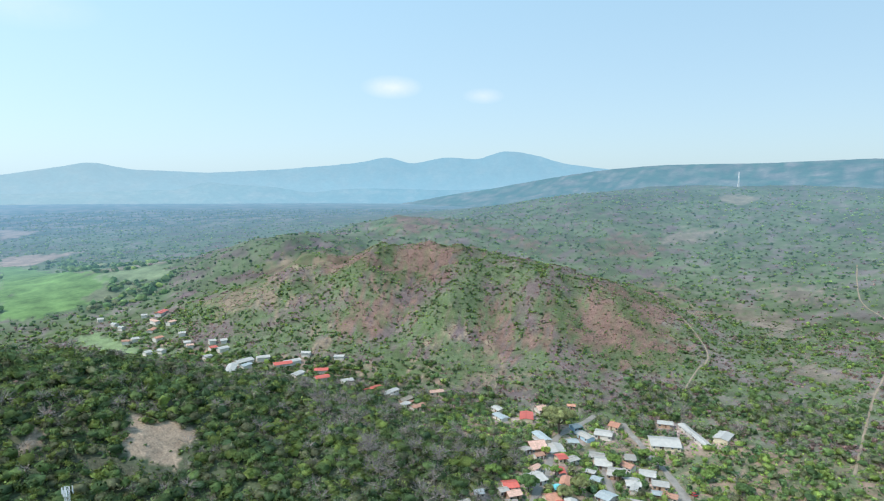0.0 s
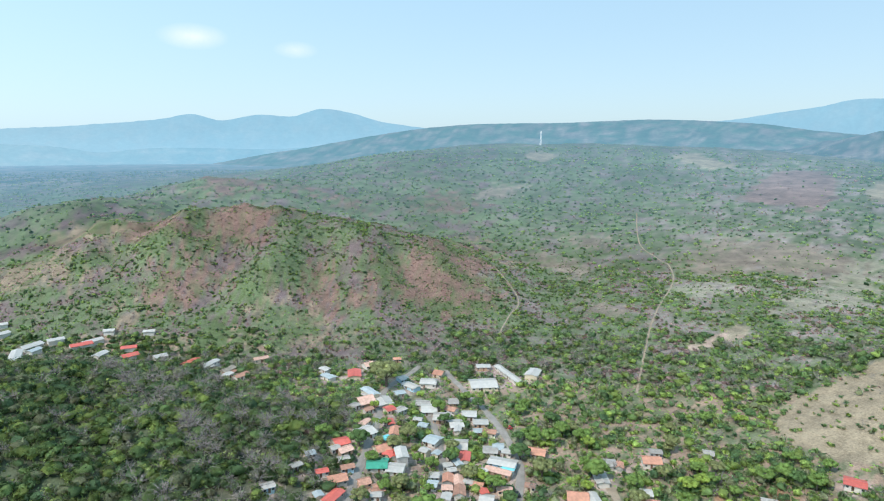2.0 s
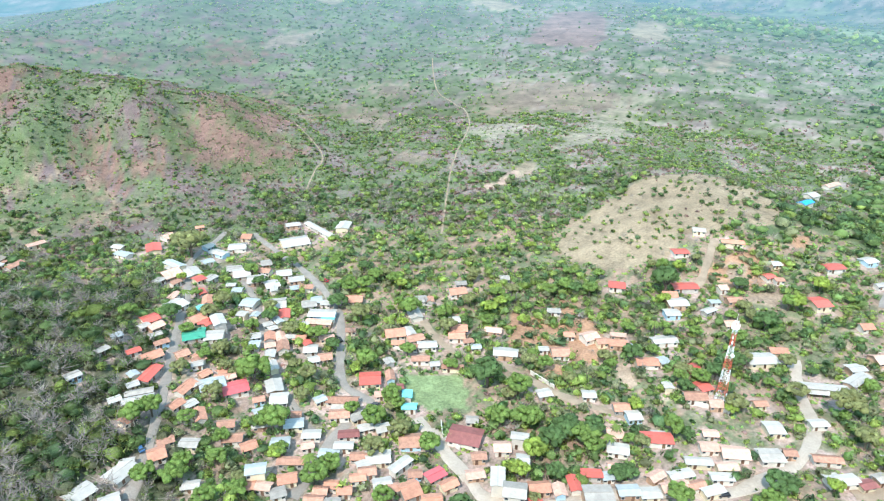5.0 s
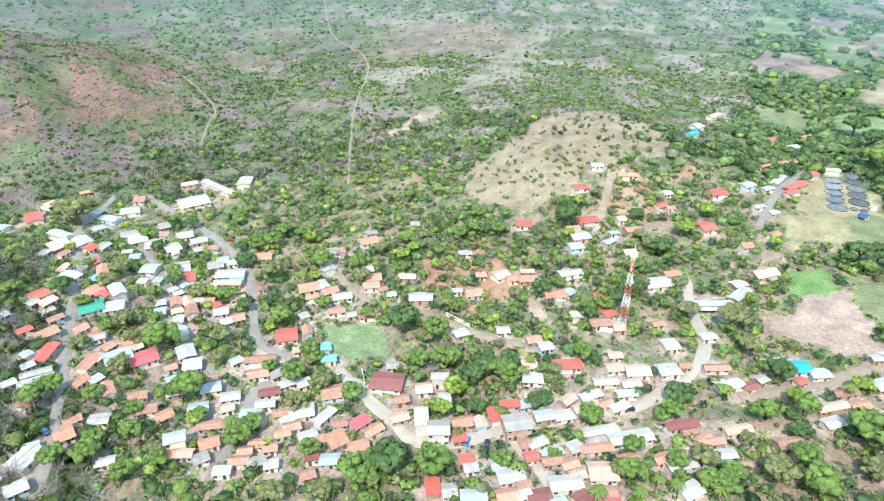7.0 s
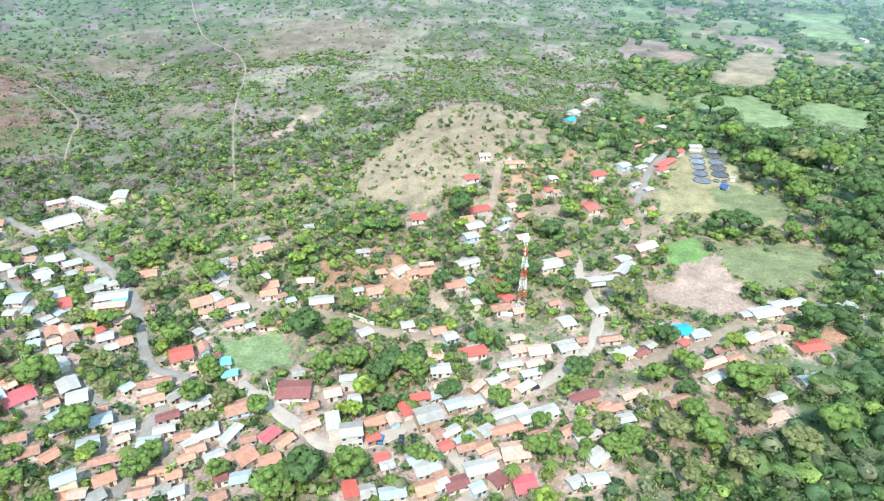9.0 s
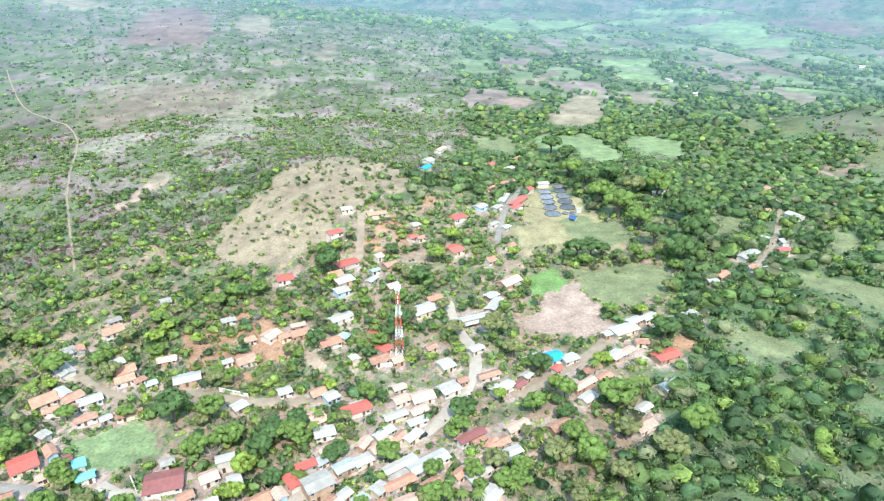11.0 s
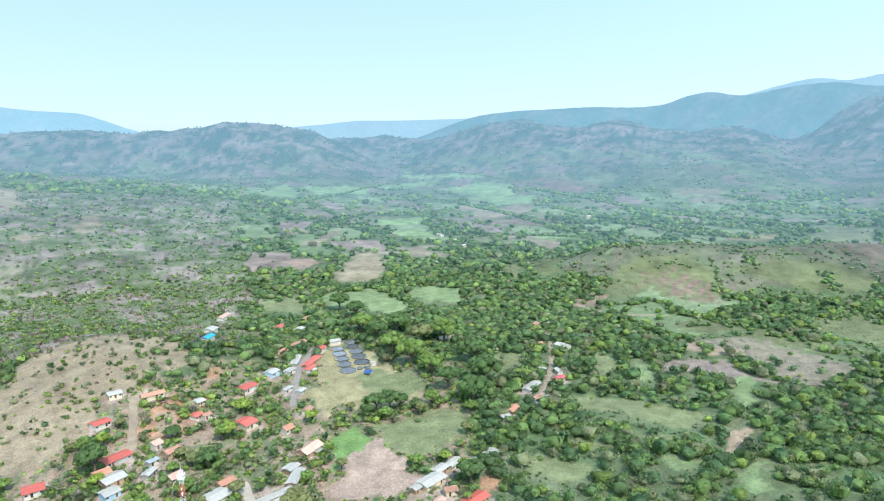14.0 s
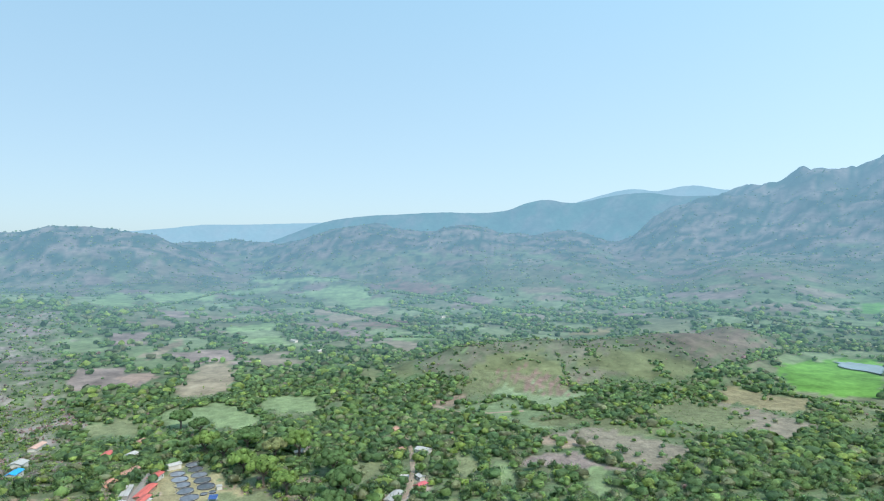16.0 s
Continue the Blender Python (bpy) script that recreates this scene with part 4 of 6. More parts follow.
big_trees((33, 158, 4.2, "m"), (18, 173, 4.7, "m"), (176, 63, 5.8, "d"), (146, 115, 4.9, "d"), (134, 56, 5.0, "m"), (84, 109, 7.7, "d"), (92, 99, 6.3, "m"), (172, 100, 4.3, "m"), (122, 119, 4.7, "y"), (109, 105, 2.6, "l"), (130, 134, 4.5, "m"), (131, 120, 4.8, "d"), (140, 121, 4.5, "d"), (233, 69, 6.4, "l"), (203, 95, 4.7, "l"), (215, 43, 5.0, "d"), (202, 10, 7.8, "m"), (169, 15, 6.6, "m"), (164, 25, 5.4, "l"), (148, 38, 4.8, "m"))
big_trees((259, -3, 7.2, "d"), (201, 30, 4.8, "m"), (189, 39, 5.1, "m"), (172, 117, 3.1, "y"), (138, 96, 3.5, "d"), (124, 77, 2.5, "m"), (79, 154, 3.2, "l"), (53, 181, 6.2, "m"), (62, 154, 4.2, "m"), (75, 114, 5.2, "m"), (182, -10, 6.1, "l"), (197, -18, 6.4, "m"), (110, 87, 3.5, "m"), (97, 87, 2.7, "m"), (148, 49, 4.1, "m"), (326, 54, 5.0, "d"), (335, 50, 6.4, "d"), (340, 43, 6.5, "d"), (341, 36, 5.5, "d"), (341, 28, 4.5, "d"))
big_trees((344, 19, 5.2, "m"), (481, 83, 10.5, "m"), (465, 68, 10.5, "d"), (435, 51, 10.5, "m"), (536, 96, 10.5, "d"), (561, 116, 10.5, "d"), (411, 36, 10.5, "m"), (394, 21, 8.8, "m"), (370, 10, 9.0, "d"), (349, -6, 9.8, "d"), (378, -14, 10.5, "d"), (420, -8, 10.5, "d"), (462, 15, 10.5, "m"), (488, 54, 10.5, "d"), (463, 32, 10.5, "l"))
PALMS = [(221, 146), (223, 141), (233, 140), (56, 156), (51, 294), (215, 119), (138, 43), (128, 49), (136, 49), (155, 33), (146, 34), (210, 13), (207, 8), (214, 5), (214, 2), (118, 57), (154, 110), (147, 109), (222, 22), (243, -1), (302, -19), (222, 56)]

# ---- ground ----

# hedgerows and belts of trees between the valley's plots: half width, then places along the line
HEDGES = []


def hedge(wide, *line):
    HEDGES.append((wide, np.array(line, float)))


hedge(3, (564, -237), (590, -278), (591, -310), (573, -325), (561, -349), (589, -393), (611, -423))
hedge(1.5, (719, -437), (692, -436), (662, -431), (616, -426))
hedge(2, (707, -280), (678, -276), (639, -267), (592, -256))
hedge(5, (710, -325), (690, -320), (670, -320))
hedge(3, (526, -221), (501, -257), (482, -294), (451, -315))
hedge(9, (620, -414), (632, -458), (660, -509), (692, -550))
hedge(9, (691, -545), (729, -641), (736, -710), (712, -736))
hedge(4, (561, -432), (526, -462), (496, -484), (466, -494))
hedge(6, (757, -211), (993, -313), (781, -281))
hedge(1.5, (727, -314), (703, -348), (706, -402))
hedge(5, (760, -126), (763, -156), (747, -203))
hedge(1.5, (683, -212), (698, -237), (682, -252))
hedge(10, (1817, -205), (1595, -343), (1358, -423), (1250, -515), (1138, -612))
hedge(12, (1532, -214), (1230, -323), (1069, -397), (1012, -480))
hedge(10, (1316, -680), (1270, -794), (1083, -799), (914, -781), (844, -867))
hedge(8, (1605, 6), (1420, -95), (1249, -151), (1107, -195))
hedge(5, (1018, 5), (1067, -71), (1065, -129), (1029, -210))
hedge(8, (1527, -630), (1434, -711), (1462, -851))
hedge(5, (1270, 380), (1563, 345), (1852, 288), (2036, 198))
hedge(5, (1048, 265), (1298, 203), (1441, 80))
hedge(4, (1731, 648), (1898, 537), (1986, 389))
hedge(5, (2347, 286), (2110, 6), (1909, -198))
hedge(6, (660, -383), (636, -379), (604, -363))

COVER = {
    "olive": (0.195, 0.21, 0.10), "lush": (0.16, 0.25, 0.08), "bare": (0.37, 0.265, 0.195), "dry": (0.285, 0.235, 0.155), "straw": (0.32, 0.27, 0.14),
    "meadow": (0.21, 0.265, 0.12), "pasture": (0.24, 0.32, 0.14), "earth": (0.34, 0.25, 0.17), "marsh": (0.15, 0.30, 0.06),
    "redfield": (0.25, 0.17, 0.135), "greydry": (0.29, 0.255, 0.18), "knoll": (0.315, 0.245, 0.155), "tanhill": (0.255, 0.19, 0.125),
    "brownhill": (0.215, 0.13, 0.098), "soil": (0.38, 0.22, 0.13),
    "heath": (0.235, 0.185, 0.135), "scrubland": (0.12, 0.15, 0.062), "redhill": (0.30, 0.19, 0.15),
}


def inside(x, y, corners):
    """Which of the places lie within a field's outline."""
    c = np.zeros(np.shape(x), bool)
    for (x0, y0), (x1, y1) in zip(corners, np.roll(corners, -1, 0)):
        if y0 != y1:
            c ^= ((y0 > y) != (y1 > y)) & (x < (x1 - x0) * (y - y0) / (y1 - y0) + x0)
    return c


def field_at(x, y):
    """The field's number at each place, -1 outside all; the outlines waver a little."""
    d = np.hypot(x, y)
    w = np.clip(d * 0.012, 1.0, 14)
    xx, yy = x + w * rough(x, y, 45, 11) * 0.8, y + w * rough(x, y, 45, 13) * 0.8
    out = np.full(np.shape(x), -1)
    for i, (kind, c) in enumerate(FIELDS):
        near = (xx > c[:, 0].min()) & (xx < c[:, 0].max()) & (yy > c[:, 1].min()) & (yy < c[:, 1].max())
        if near.any():
            k = np.zeros(np.shape(x), bool)
            k[near] = inside(xx[near], yy[near], c)
            out[k] = i
    return out


def bearing(x, y):
    return np.degrees(np.arctan2(-x, y))


def zone(x, y):
    """0 village, 1 near wood, 2 dry hill, 3 green scrub, 4 wooded plain, 5 grassy knolls."""
    d, az = np.hypot(x, y), bearing(x, y) + 1.5 * rough(x, y, 120, 17)
    z = np.full(np.shape(x), 3)
    z[(az < -70) | ((az < -61) & (d < 440)) | ((az < -52) & (d > 1350))] = 4
    z[(az < -66) & (d < 420) & (az > -90)] = 0
    z[(az > 20 + (d - 900) / 40) & (d > 800)] = 4
    hill = (az > -16 - np.clip((d - 450) / 70, 0, 6)) & (d > 425) & (az < 24)
    z[hill] = 2
    village = (d < 385) & (az < -2 - np.clip((250 - d) / 20, 0, 0)) & (az > -82)
    z[village] = 0
    z[(az > 0) & (d > 440) & (d < 640) & (az < 24) & (lie(x, y) < 10)] = 0
    z[(az < -97) & (az > -130) & (d > 560) & (d < 980 + 60 * rough(x, y, 200, 19)) & (lie(x, y) > 9)] = 5
    z[((az > -7) & (d > 150) & (d < 335)) | ((az > 4) & (d < 440))] = 1
    z[d < 112] = 1
    return z


def parcels(x, y):
    """The farmed valley floor: uneven plots between hedges. A number for each plot, and how far inside its hedge a place lies."""
    d = np.hypot(x, y)
    w = np.clip(d / 60, 6, 26)
    u = (x * 0.91 + y * 0.42 + w * rough(x, y, 190, 51)) / 112
    v = (y * 0.91 - x * 0.42 + w * rough(x, y, 210, 53)) / 70
    u = u + 0.37 * np.floor(v)
    i, j = np.floor(u), np.floor(v)
    n = np.modf(np.abs(np.sin(i * 12.9898 + j * 78.233) * 43758.5453))[0]
    edge = np.minimum(np.minimum(u - i, 1 + i - u) * 112, np.minimum(v - j, 1 + j - v) * 70)
    return n, edge


def plots(x, y, zn):
    """Open plots: their number, and where they are."""
    n, edge = parcels(x, y)
    d = np.hypot(x, y)
    low = (lie(x, y) < np.where(d > 1500, 150, np.where(d > 800, 34, 9 + d / 110))) & (d > 430)
    share = np.where(d < 850, 0.10, np.where(d > 1900, 0.42, 0.56))
    return n, (zn == 4) & low & (n < share) & (edge > 3.5 + d / 500)


SOFT = np.array([k in ("brownhill", "tanhill", "greydry", "heath", "scrubland", "redhill") for k, _ in FIELDS] + [False])


MEAGRE = np.array([k in ("knoll", "olive", "straw") for k, _ in FIELDS] + [False])
DRY = np.array([k in ("brownhill", "tanhill") for k, _ in FIELDS] + [False])


def dryness(x, y, zn, more=0.0):
    """How far the cover has dried to brown twigs, in patches and gullies: 0 green, 1 brown."""
    d, az = np.hypot(x, y), bearing(x, y)
    bias = np.where(zn == 2, -0.14, -0.26) - np.where((d > 800) & (az > -36), 0.14, 0) + np.where((zn == 3) & (az < -28) & (d > 500), np.where(az > -50, 0.12, 0.04), 0) + more
    return np.clip(0.5 + 1.6 * (bias + 0.55 * rough(x, y, 150, 61) + 0.42 * rough(x, y, 58, 63) + 0.22 * rough(x, y, 21, 65)), 0, 1)


def w_soft(x, y):
    return np.clip(np.hypot(x, y) * 0.018, 4, 25)


def yards(x, y):
    """1 in the trodden yards round the near houses, 0 elsewhere."""
    out = np.zeros(np.shape(x))
    for _, houses in QUARTERS:
        for hx, hy, l, w, *_ in houses:
            reach = 0.5 * max(l, w) + 2.8
            if hx * hx + hy * hy < 430 ** 2:
                near = (np.abs(x - hx) < reach + 2) & (np.abs(y - hy) < reach + 2)
                out[near] = np.maximum(out[near], np.clip((reach + 2 - np.hypot(x[near] - hx, y[near] - hy)) / 3, 0, 1))
    return out


def ground_colour(x, y):
    zn = zone(x, y)
    base = np.array([(0.15, 0.165, 0.075), (0.085, 0.10, 0.045), (0.122, 0.152, 0.062), (0.122, 0.152, 0.062), (0.11, 0.16, 0.062), (0.125, 0.15, 0.07)])
    col = base[zn]
    patch = np.clip(0.5 + 0.8 * rough(x, y, 130, 21) + 0.5 * rough(x, y, 45, 23), 0, 1)[..., None]
    grain = np.random.default_rng(9).standard_normal(np.shape(x))
    patch = np.clip(patch + (0.55 * rough(x, y, 19, 25) + 0.30 * rough(x, y, 9, 33) + 0.22 * grain)[..., None] * np.where(zn == 0, 1.3, zn > 1)[..., None] + 0.02 * (zn == 0)[..., None], 0, 1)
    az = bearing(x, y)
    patch = np.clip(patch + ((zn == 3) * np.clip((-az - 33) / 14, 0, 1) * np.clip((np.hypot(x, y) - 440) / 120, 0, 1) * 0.30)[..., None], 0, 1)
    other = np.array([(0.33, 0.225, 0.135), (0.105, 0.10, 0.055), (0.175, 0.125, 0.098), (0.20, 0.16, 0.12), (0.15, 0.165, 0.075), (0.17, 0.155, 0.09)])
    patch = np.where(((zn == 2) | (zn == 3))[..., None], np.clip(dryness(x, y, zn) + 0.25 * grain, 0, 1)[..., None], patch)
    pale = np.where(zn == 3, np.clip((-az - 34) / 12, 0, 1), 0)[..., None]
    col = col * (1 - patch) + (other[zn] * (1 - pale) + np.array((0.285, 0.235, 0.17)) * pale) * patch
    n, is_open = plots(x, y, zn)
    crops = np.array([(0.20, 0.21, 0.10), (0.23, 0.27, 0.12), (0.26, 0.22, 0.13), (0.19, 0.24, 0.10), (0.23, 0.28, 0.125), (0.29, 0.225, 0.155)])
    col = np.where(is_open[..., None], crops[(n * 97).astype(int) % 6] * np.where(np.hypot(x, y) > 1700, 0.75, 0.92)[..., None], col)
    hills = np.clip((np.hypot(x, y) - 1700) / 600, 0, 1)[..., None]
    hills = hills * ~is_open[..., None]
    tan = np.clip(0.35 + 1.0 * rough(x, y, 420, 27) + 1.1 * rough(x, y, 160, 29) + 0.9 * rough(x, y, 70, 35), 0, 1)[..., None]
    col = col * (1 - hills) + (np.array((0.05, 0.09, 0.05)) * (1 - tan) + np.array((0.27, 0.21, 0.145)) * tan) * hills
    bare_yard = yards(x, y)[..., None] * np.clip(0.85 + 0.5 * rough(x, y, 13, 81) + 0.25 * grain, 0, 1)[..., None]
    col = col * (1 - bare_yard) + np.array((0.44, 0.325, 0.23)) * bare_yard
    f = field_at(x, y)
    loose = field_at(x + 0.9 * w_soft(x, y) * grain, y + 0.9 * w_soft(x, y) * np.roll(grain, 7))
    f = np.where(SOFT[f] | SOFT[loose], loose, f)
    kinds = np.array([COVER[k] for k, _ in FIELDS] + [(0, 0, 0)])
    own = kinds[f] * np.where((bearing(x, y) < -97) & (np.hypot(x, y) > 520), 0.82, 1.0)[..., None]
    mottle = np.clip(1 - dryness(x, y, zn, 0.36) + 0.2 * grain, 0, 1)[..., None] * (SOFT[f] * np.where(DRY[f], 1.0, 0.35))[..., None]
    own = own * (1 - 0.9 * mottle) + np.array((0.10, 0.135, 0.055)) * 0.9 * mottle
    return np.where((f >= 0)[..., None], own * np.array((1, 1, 1.08)), col * np.array((1, 1, 1.25)))


def grid_mesh(name, azimuths, radii, height):
    a, r = np.meshgrid(np.radians(azimuths), radii)
    x, y = -r * np.sin(a), r * np.cos(a)
    z = height(x, y)
    nr, na = r.shape
    me = bpy.data.meshes.new(name)
    i = np.arange(nr * na).reshape(nr, na)
    quads = np.stack([i[:-1, :-1], i[1:, :-1], i[1:, 1:], i[:-1, 1:]], -1).reshape(-1, 4)
    me.from_pydata(np.stack([x, y, z], -1).reshape(-1, 3).tolist(), [], quads.tolist())
    me.polygons.foreach_set("use_smooth", np.ones(len(quads), bool))
    return me, x.ravel(), y.ravel(), z.ravel()


def set_colour(me, name, rgb):
    at = me.attributes.new(name, "FLOAT_COLOR", "POINT")
    at.data.foreach_set("color", np.concatenate([rgb, np.ones((len(rgb), 1))], 1).ravel())


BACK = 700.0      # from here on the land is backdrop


def painted_haze(d, az):
    """Glow that paints haze over far land, by its distance; brighter towards the sun."""
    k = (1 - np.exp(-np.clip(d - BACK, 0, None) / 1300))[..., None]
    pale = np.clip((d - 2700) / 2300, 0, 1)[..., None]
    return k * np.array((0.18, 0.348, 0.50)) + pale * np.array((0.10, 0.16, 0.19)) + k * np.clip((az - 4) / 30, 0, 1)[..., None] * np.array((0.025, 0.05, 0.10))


AZ = np.concatenate([np.linspace(180, 44, 40)[:-1], np.linspace(44, -146, 600)[:-1], np.linspace(-146, -180, 12)])
el_back = math.degrees(math.atan2(EYE, BACK))
RADII = np.concatenate([[0.0, 30, 60], EYE / np.tan(np.radians(np.linspace(58, el_back, 205)))])
me, gx, gy, gz = grid_mesh("ground", AZ, RADII, lie)
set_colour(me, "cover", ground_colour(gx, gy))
me.materials.append(LAND)
tagged(new("ground", me), "dry-season tropical hills, scrub slopes and farmed valley floor", "ground", kind="structure")
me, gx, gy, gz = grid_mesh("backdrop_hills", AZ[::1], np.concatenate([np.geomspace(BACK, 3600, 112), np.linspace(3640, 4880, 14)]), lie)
# painted haze: the land's own colour is dimmed with distance
haze_fade = 1 - 0.84 * (1 - np.exp(-np.clip(np.hypot(gx, gy) - BACK, 0, None) / 1300))[:, None]
set_colour(me, "cover", ground_colour(gx, gy) * haze_fade)
set_colour(me, "haze_glow", painted_haze(np.hypot(gx, gy), bearing(gx, gy)))
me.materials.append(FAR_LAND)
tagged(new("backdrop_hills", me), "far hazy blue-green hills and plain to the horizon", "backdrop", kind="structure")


def far_range(name, label, d0, d, summits, green, tan, haze_glow, seed):
    """A distant range that rises from d0 to its skyline at d: bearing and elevation of its summits and saddles, in degrees."""
    at, up = np.array(summits[::-1]).T

    def height(x, y):
        az = bearing(x, y)
        e = sum(np.interp(az + k, at, up) for k in np.linspace(-0.7, 0.7, 9)) / 9
        e = e + 0.02 * rough(az, az * 0, 0.9, seed + 1)
        k = np.clip((np.hypot(x, y) - d0) / (d - d0), 0, 1)
        ravine = np.abs(rough(x, y, 640, seed + 2)) + 0.5 * np.abs(rough(x, y, 260, seed + 3))
        return (EYE + d * np.tan(np.radians(e)) + 40) * k ** 1.15 * (1 - 0.24 * (1 - k) * ravine) - 40
    me, x, y, z = grid_mesh(name, np.linspace(46, -146, 480), np.linspace(d0, d, 22), height)
    patch = np.clip(0.25 + 0.6 * rough(x, y, 420, seed + 4) + 0.5 * rough(x, y, 150, seed + 5), 0, 1)[:, None]
    set_colour(me, "cover", np.array(green) * (1 - patch) + np.array(tan) * patch)
    # haze put into the emission: stronger low down, paler on the sun's side
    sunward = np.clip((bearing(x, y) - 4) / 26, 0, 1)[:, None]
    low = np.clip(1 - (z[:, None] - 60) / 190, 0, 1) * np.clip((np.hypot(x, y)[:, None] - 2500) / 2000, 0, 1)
    rgb = np.array(haze_glow) * (1 + 0.14 * low)
    set_colour(me, "haze_glow", rgb * (1 - 0.6 * sunward) + np.array((0.40, 0.585, 0.70)) * 0.6 * sunward)
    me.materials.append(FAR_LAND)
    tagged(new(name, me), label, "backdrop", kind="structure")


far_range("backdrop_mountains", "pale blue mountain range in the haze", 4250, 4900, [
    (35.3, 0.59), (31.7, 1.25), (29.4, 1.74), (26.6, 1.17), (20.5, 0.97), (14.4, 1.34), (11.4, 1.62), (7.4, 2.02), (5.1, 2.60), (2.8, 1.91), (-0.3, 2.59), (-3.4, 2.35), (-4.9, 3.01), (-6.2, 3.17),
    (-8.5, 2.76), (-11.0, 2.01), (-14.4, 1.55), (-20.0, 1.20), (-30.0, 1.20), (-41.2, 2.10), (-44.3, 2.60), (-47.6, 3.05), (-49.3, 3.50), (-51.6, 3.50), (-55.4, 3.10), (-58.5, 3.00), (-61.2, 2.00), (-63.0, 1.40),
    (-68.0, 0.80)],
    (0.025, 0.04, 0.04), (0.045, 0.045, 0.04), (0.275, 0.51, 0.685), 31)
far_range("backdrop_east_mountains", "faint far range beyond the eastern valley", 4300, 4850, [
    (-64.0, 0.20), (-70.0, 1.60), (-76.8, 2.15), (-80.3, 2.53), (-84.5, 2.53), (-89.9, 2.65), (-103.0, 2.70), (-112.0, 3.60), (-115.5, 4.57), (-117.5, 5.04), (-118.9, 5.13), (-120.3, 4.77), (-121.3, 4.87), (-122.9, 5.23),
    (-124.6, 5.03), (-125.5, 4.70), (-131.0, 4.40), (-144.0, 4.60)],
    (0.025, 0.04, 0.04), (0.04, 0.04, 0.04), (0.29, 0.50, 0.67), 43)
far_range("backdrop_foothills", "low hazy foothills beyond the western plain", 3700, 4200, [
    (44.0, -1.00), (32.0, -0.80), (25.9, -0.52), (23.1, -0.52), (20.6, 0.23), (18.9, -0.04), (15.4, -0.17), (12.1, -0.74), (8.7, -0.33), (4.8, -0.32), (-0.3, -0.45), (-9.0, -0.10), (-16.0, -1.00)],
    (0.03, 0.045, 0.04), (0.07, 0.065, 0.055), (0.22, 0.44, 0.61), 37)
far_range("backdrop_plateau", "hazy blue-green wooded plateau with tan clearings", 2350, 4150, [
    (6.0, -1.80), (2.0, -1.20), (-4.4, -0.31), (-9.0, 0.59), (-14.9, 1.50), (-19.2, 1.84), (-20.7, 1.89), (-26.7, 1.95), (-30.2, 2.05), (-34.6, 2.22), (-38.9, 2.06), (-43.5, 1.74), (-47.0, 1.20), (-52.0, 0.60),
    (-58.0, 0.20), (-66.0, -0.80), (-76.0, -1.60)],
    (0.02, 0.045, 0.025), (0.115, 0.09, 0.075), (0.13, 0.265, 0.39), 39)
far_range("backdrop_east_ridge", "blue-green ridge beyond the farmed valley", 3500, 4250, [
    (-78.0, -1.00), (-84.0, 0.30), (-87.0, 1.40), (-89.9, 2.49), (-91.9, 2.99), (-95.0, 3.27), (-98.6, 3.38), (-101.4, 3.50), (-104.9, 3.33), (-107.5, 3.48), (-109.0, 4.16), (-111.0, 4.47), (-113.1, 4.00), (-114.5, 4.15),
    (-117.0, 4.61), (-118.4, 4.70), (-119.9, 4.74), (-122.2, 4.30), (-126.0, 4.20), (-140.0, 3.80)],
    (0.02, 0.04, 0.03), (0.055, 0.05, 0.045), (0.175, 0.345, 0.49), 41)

# ---- making things ----
def part(name, bm, material, parent, label="", at=None):
    """Links a bmesh as one mesh object under a thing or a part."""
    me = bpy.data.meshes.new(name)
    bm.to_mesh(me)
    bm.free()
    me.materials.append(material)
    ob = new(name, me)
    ob.parent = parent
    if at is not None:
        ob.matrix_basis = at
    if label:
        ob["label"] = label
    return ob


def empty(name, m, label, category, group=""):
    ob = new(name)
    ob.matrix_basis = m
    return tagged(ob, label, category, group)


def box(bm, x0, y0, z0, x1, y1, z1, m=Matrix()):
    v = [bm.verts.new(m @ Vector(p)) for p in ((x0, y0, z0), (x1, y0, z0), (x1, y1, z0), (x0, y1, z0), (x0, y0, z1), (x1, y0, z1), (x1, y1, z1), (x0, y1, z1))]
    for f in ((3, 2, 1, 0), (4, 5, 6, 7), (0, 1, 5, 4), (1, 2, 6, 5), (2, 3, 7, 6), (3, 0, 4, 7)):
        bm.faces.new([v[i] for i in f])
    return bm


def boxes(*bs):
    bm = bmesh.new()
    for b in bs:
        box(bm, *b)
    return bm


def beam(bm, a, b, r, sides=4):
    """A straight bar between two places."""
    a, b = Vector(a), Vector(b)
    q = (b - a).to_track_quat("Z", "Y").to_matrix()
    rings = [[bm.verts.new(p + q @ Vector((r * math.cos(6.2832 * k / sides), r * math.sin(6.2832 * k / sides), 0))) for k in range(sides)] for p in (a, b)]
    for k in range(sides):
        bm.faces.new((rings[0][k], rings[0][(k + 1) % sides], rings[1][(k + 1) % sides], rings[1][k]))
    bm.faces.new(rings[0][::-1]), bm.faces.new(rings[1])
    return bm


def disc(bm, r0, r1, z0, z1, sides=28, cap=True):
    """A round drum from radius r0 at z0 to r1 at z1."""
    rings = [[bm.verts.new((r * math.cos(6.2832 * k / sides), r * math.sin(6.2832 * k / sides), z)) for k in range(sides)] for r, z in ((r0, z0), (r1, z1))]
    for k in range(sides):
        bm.faces.new((rings[0][k], rings[0][(k + 1) % sides], rings[1][(k + 1) % sides], rings[1][k]))
    if cap:
        bm.faces.new(rings[1])
    return bm


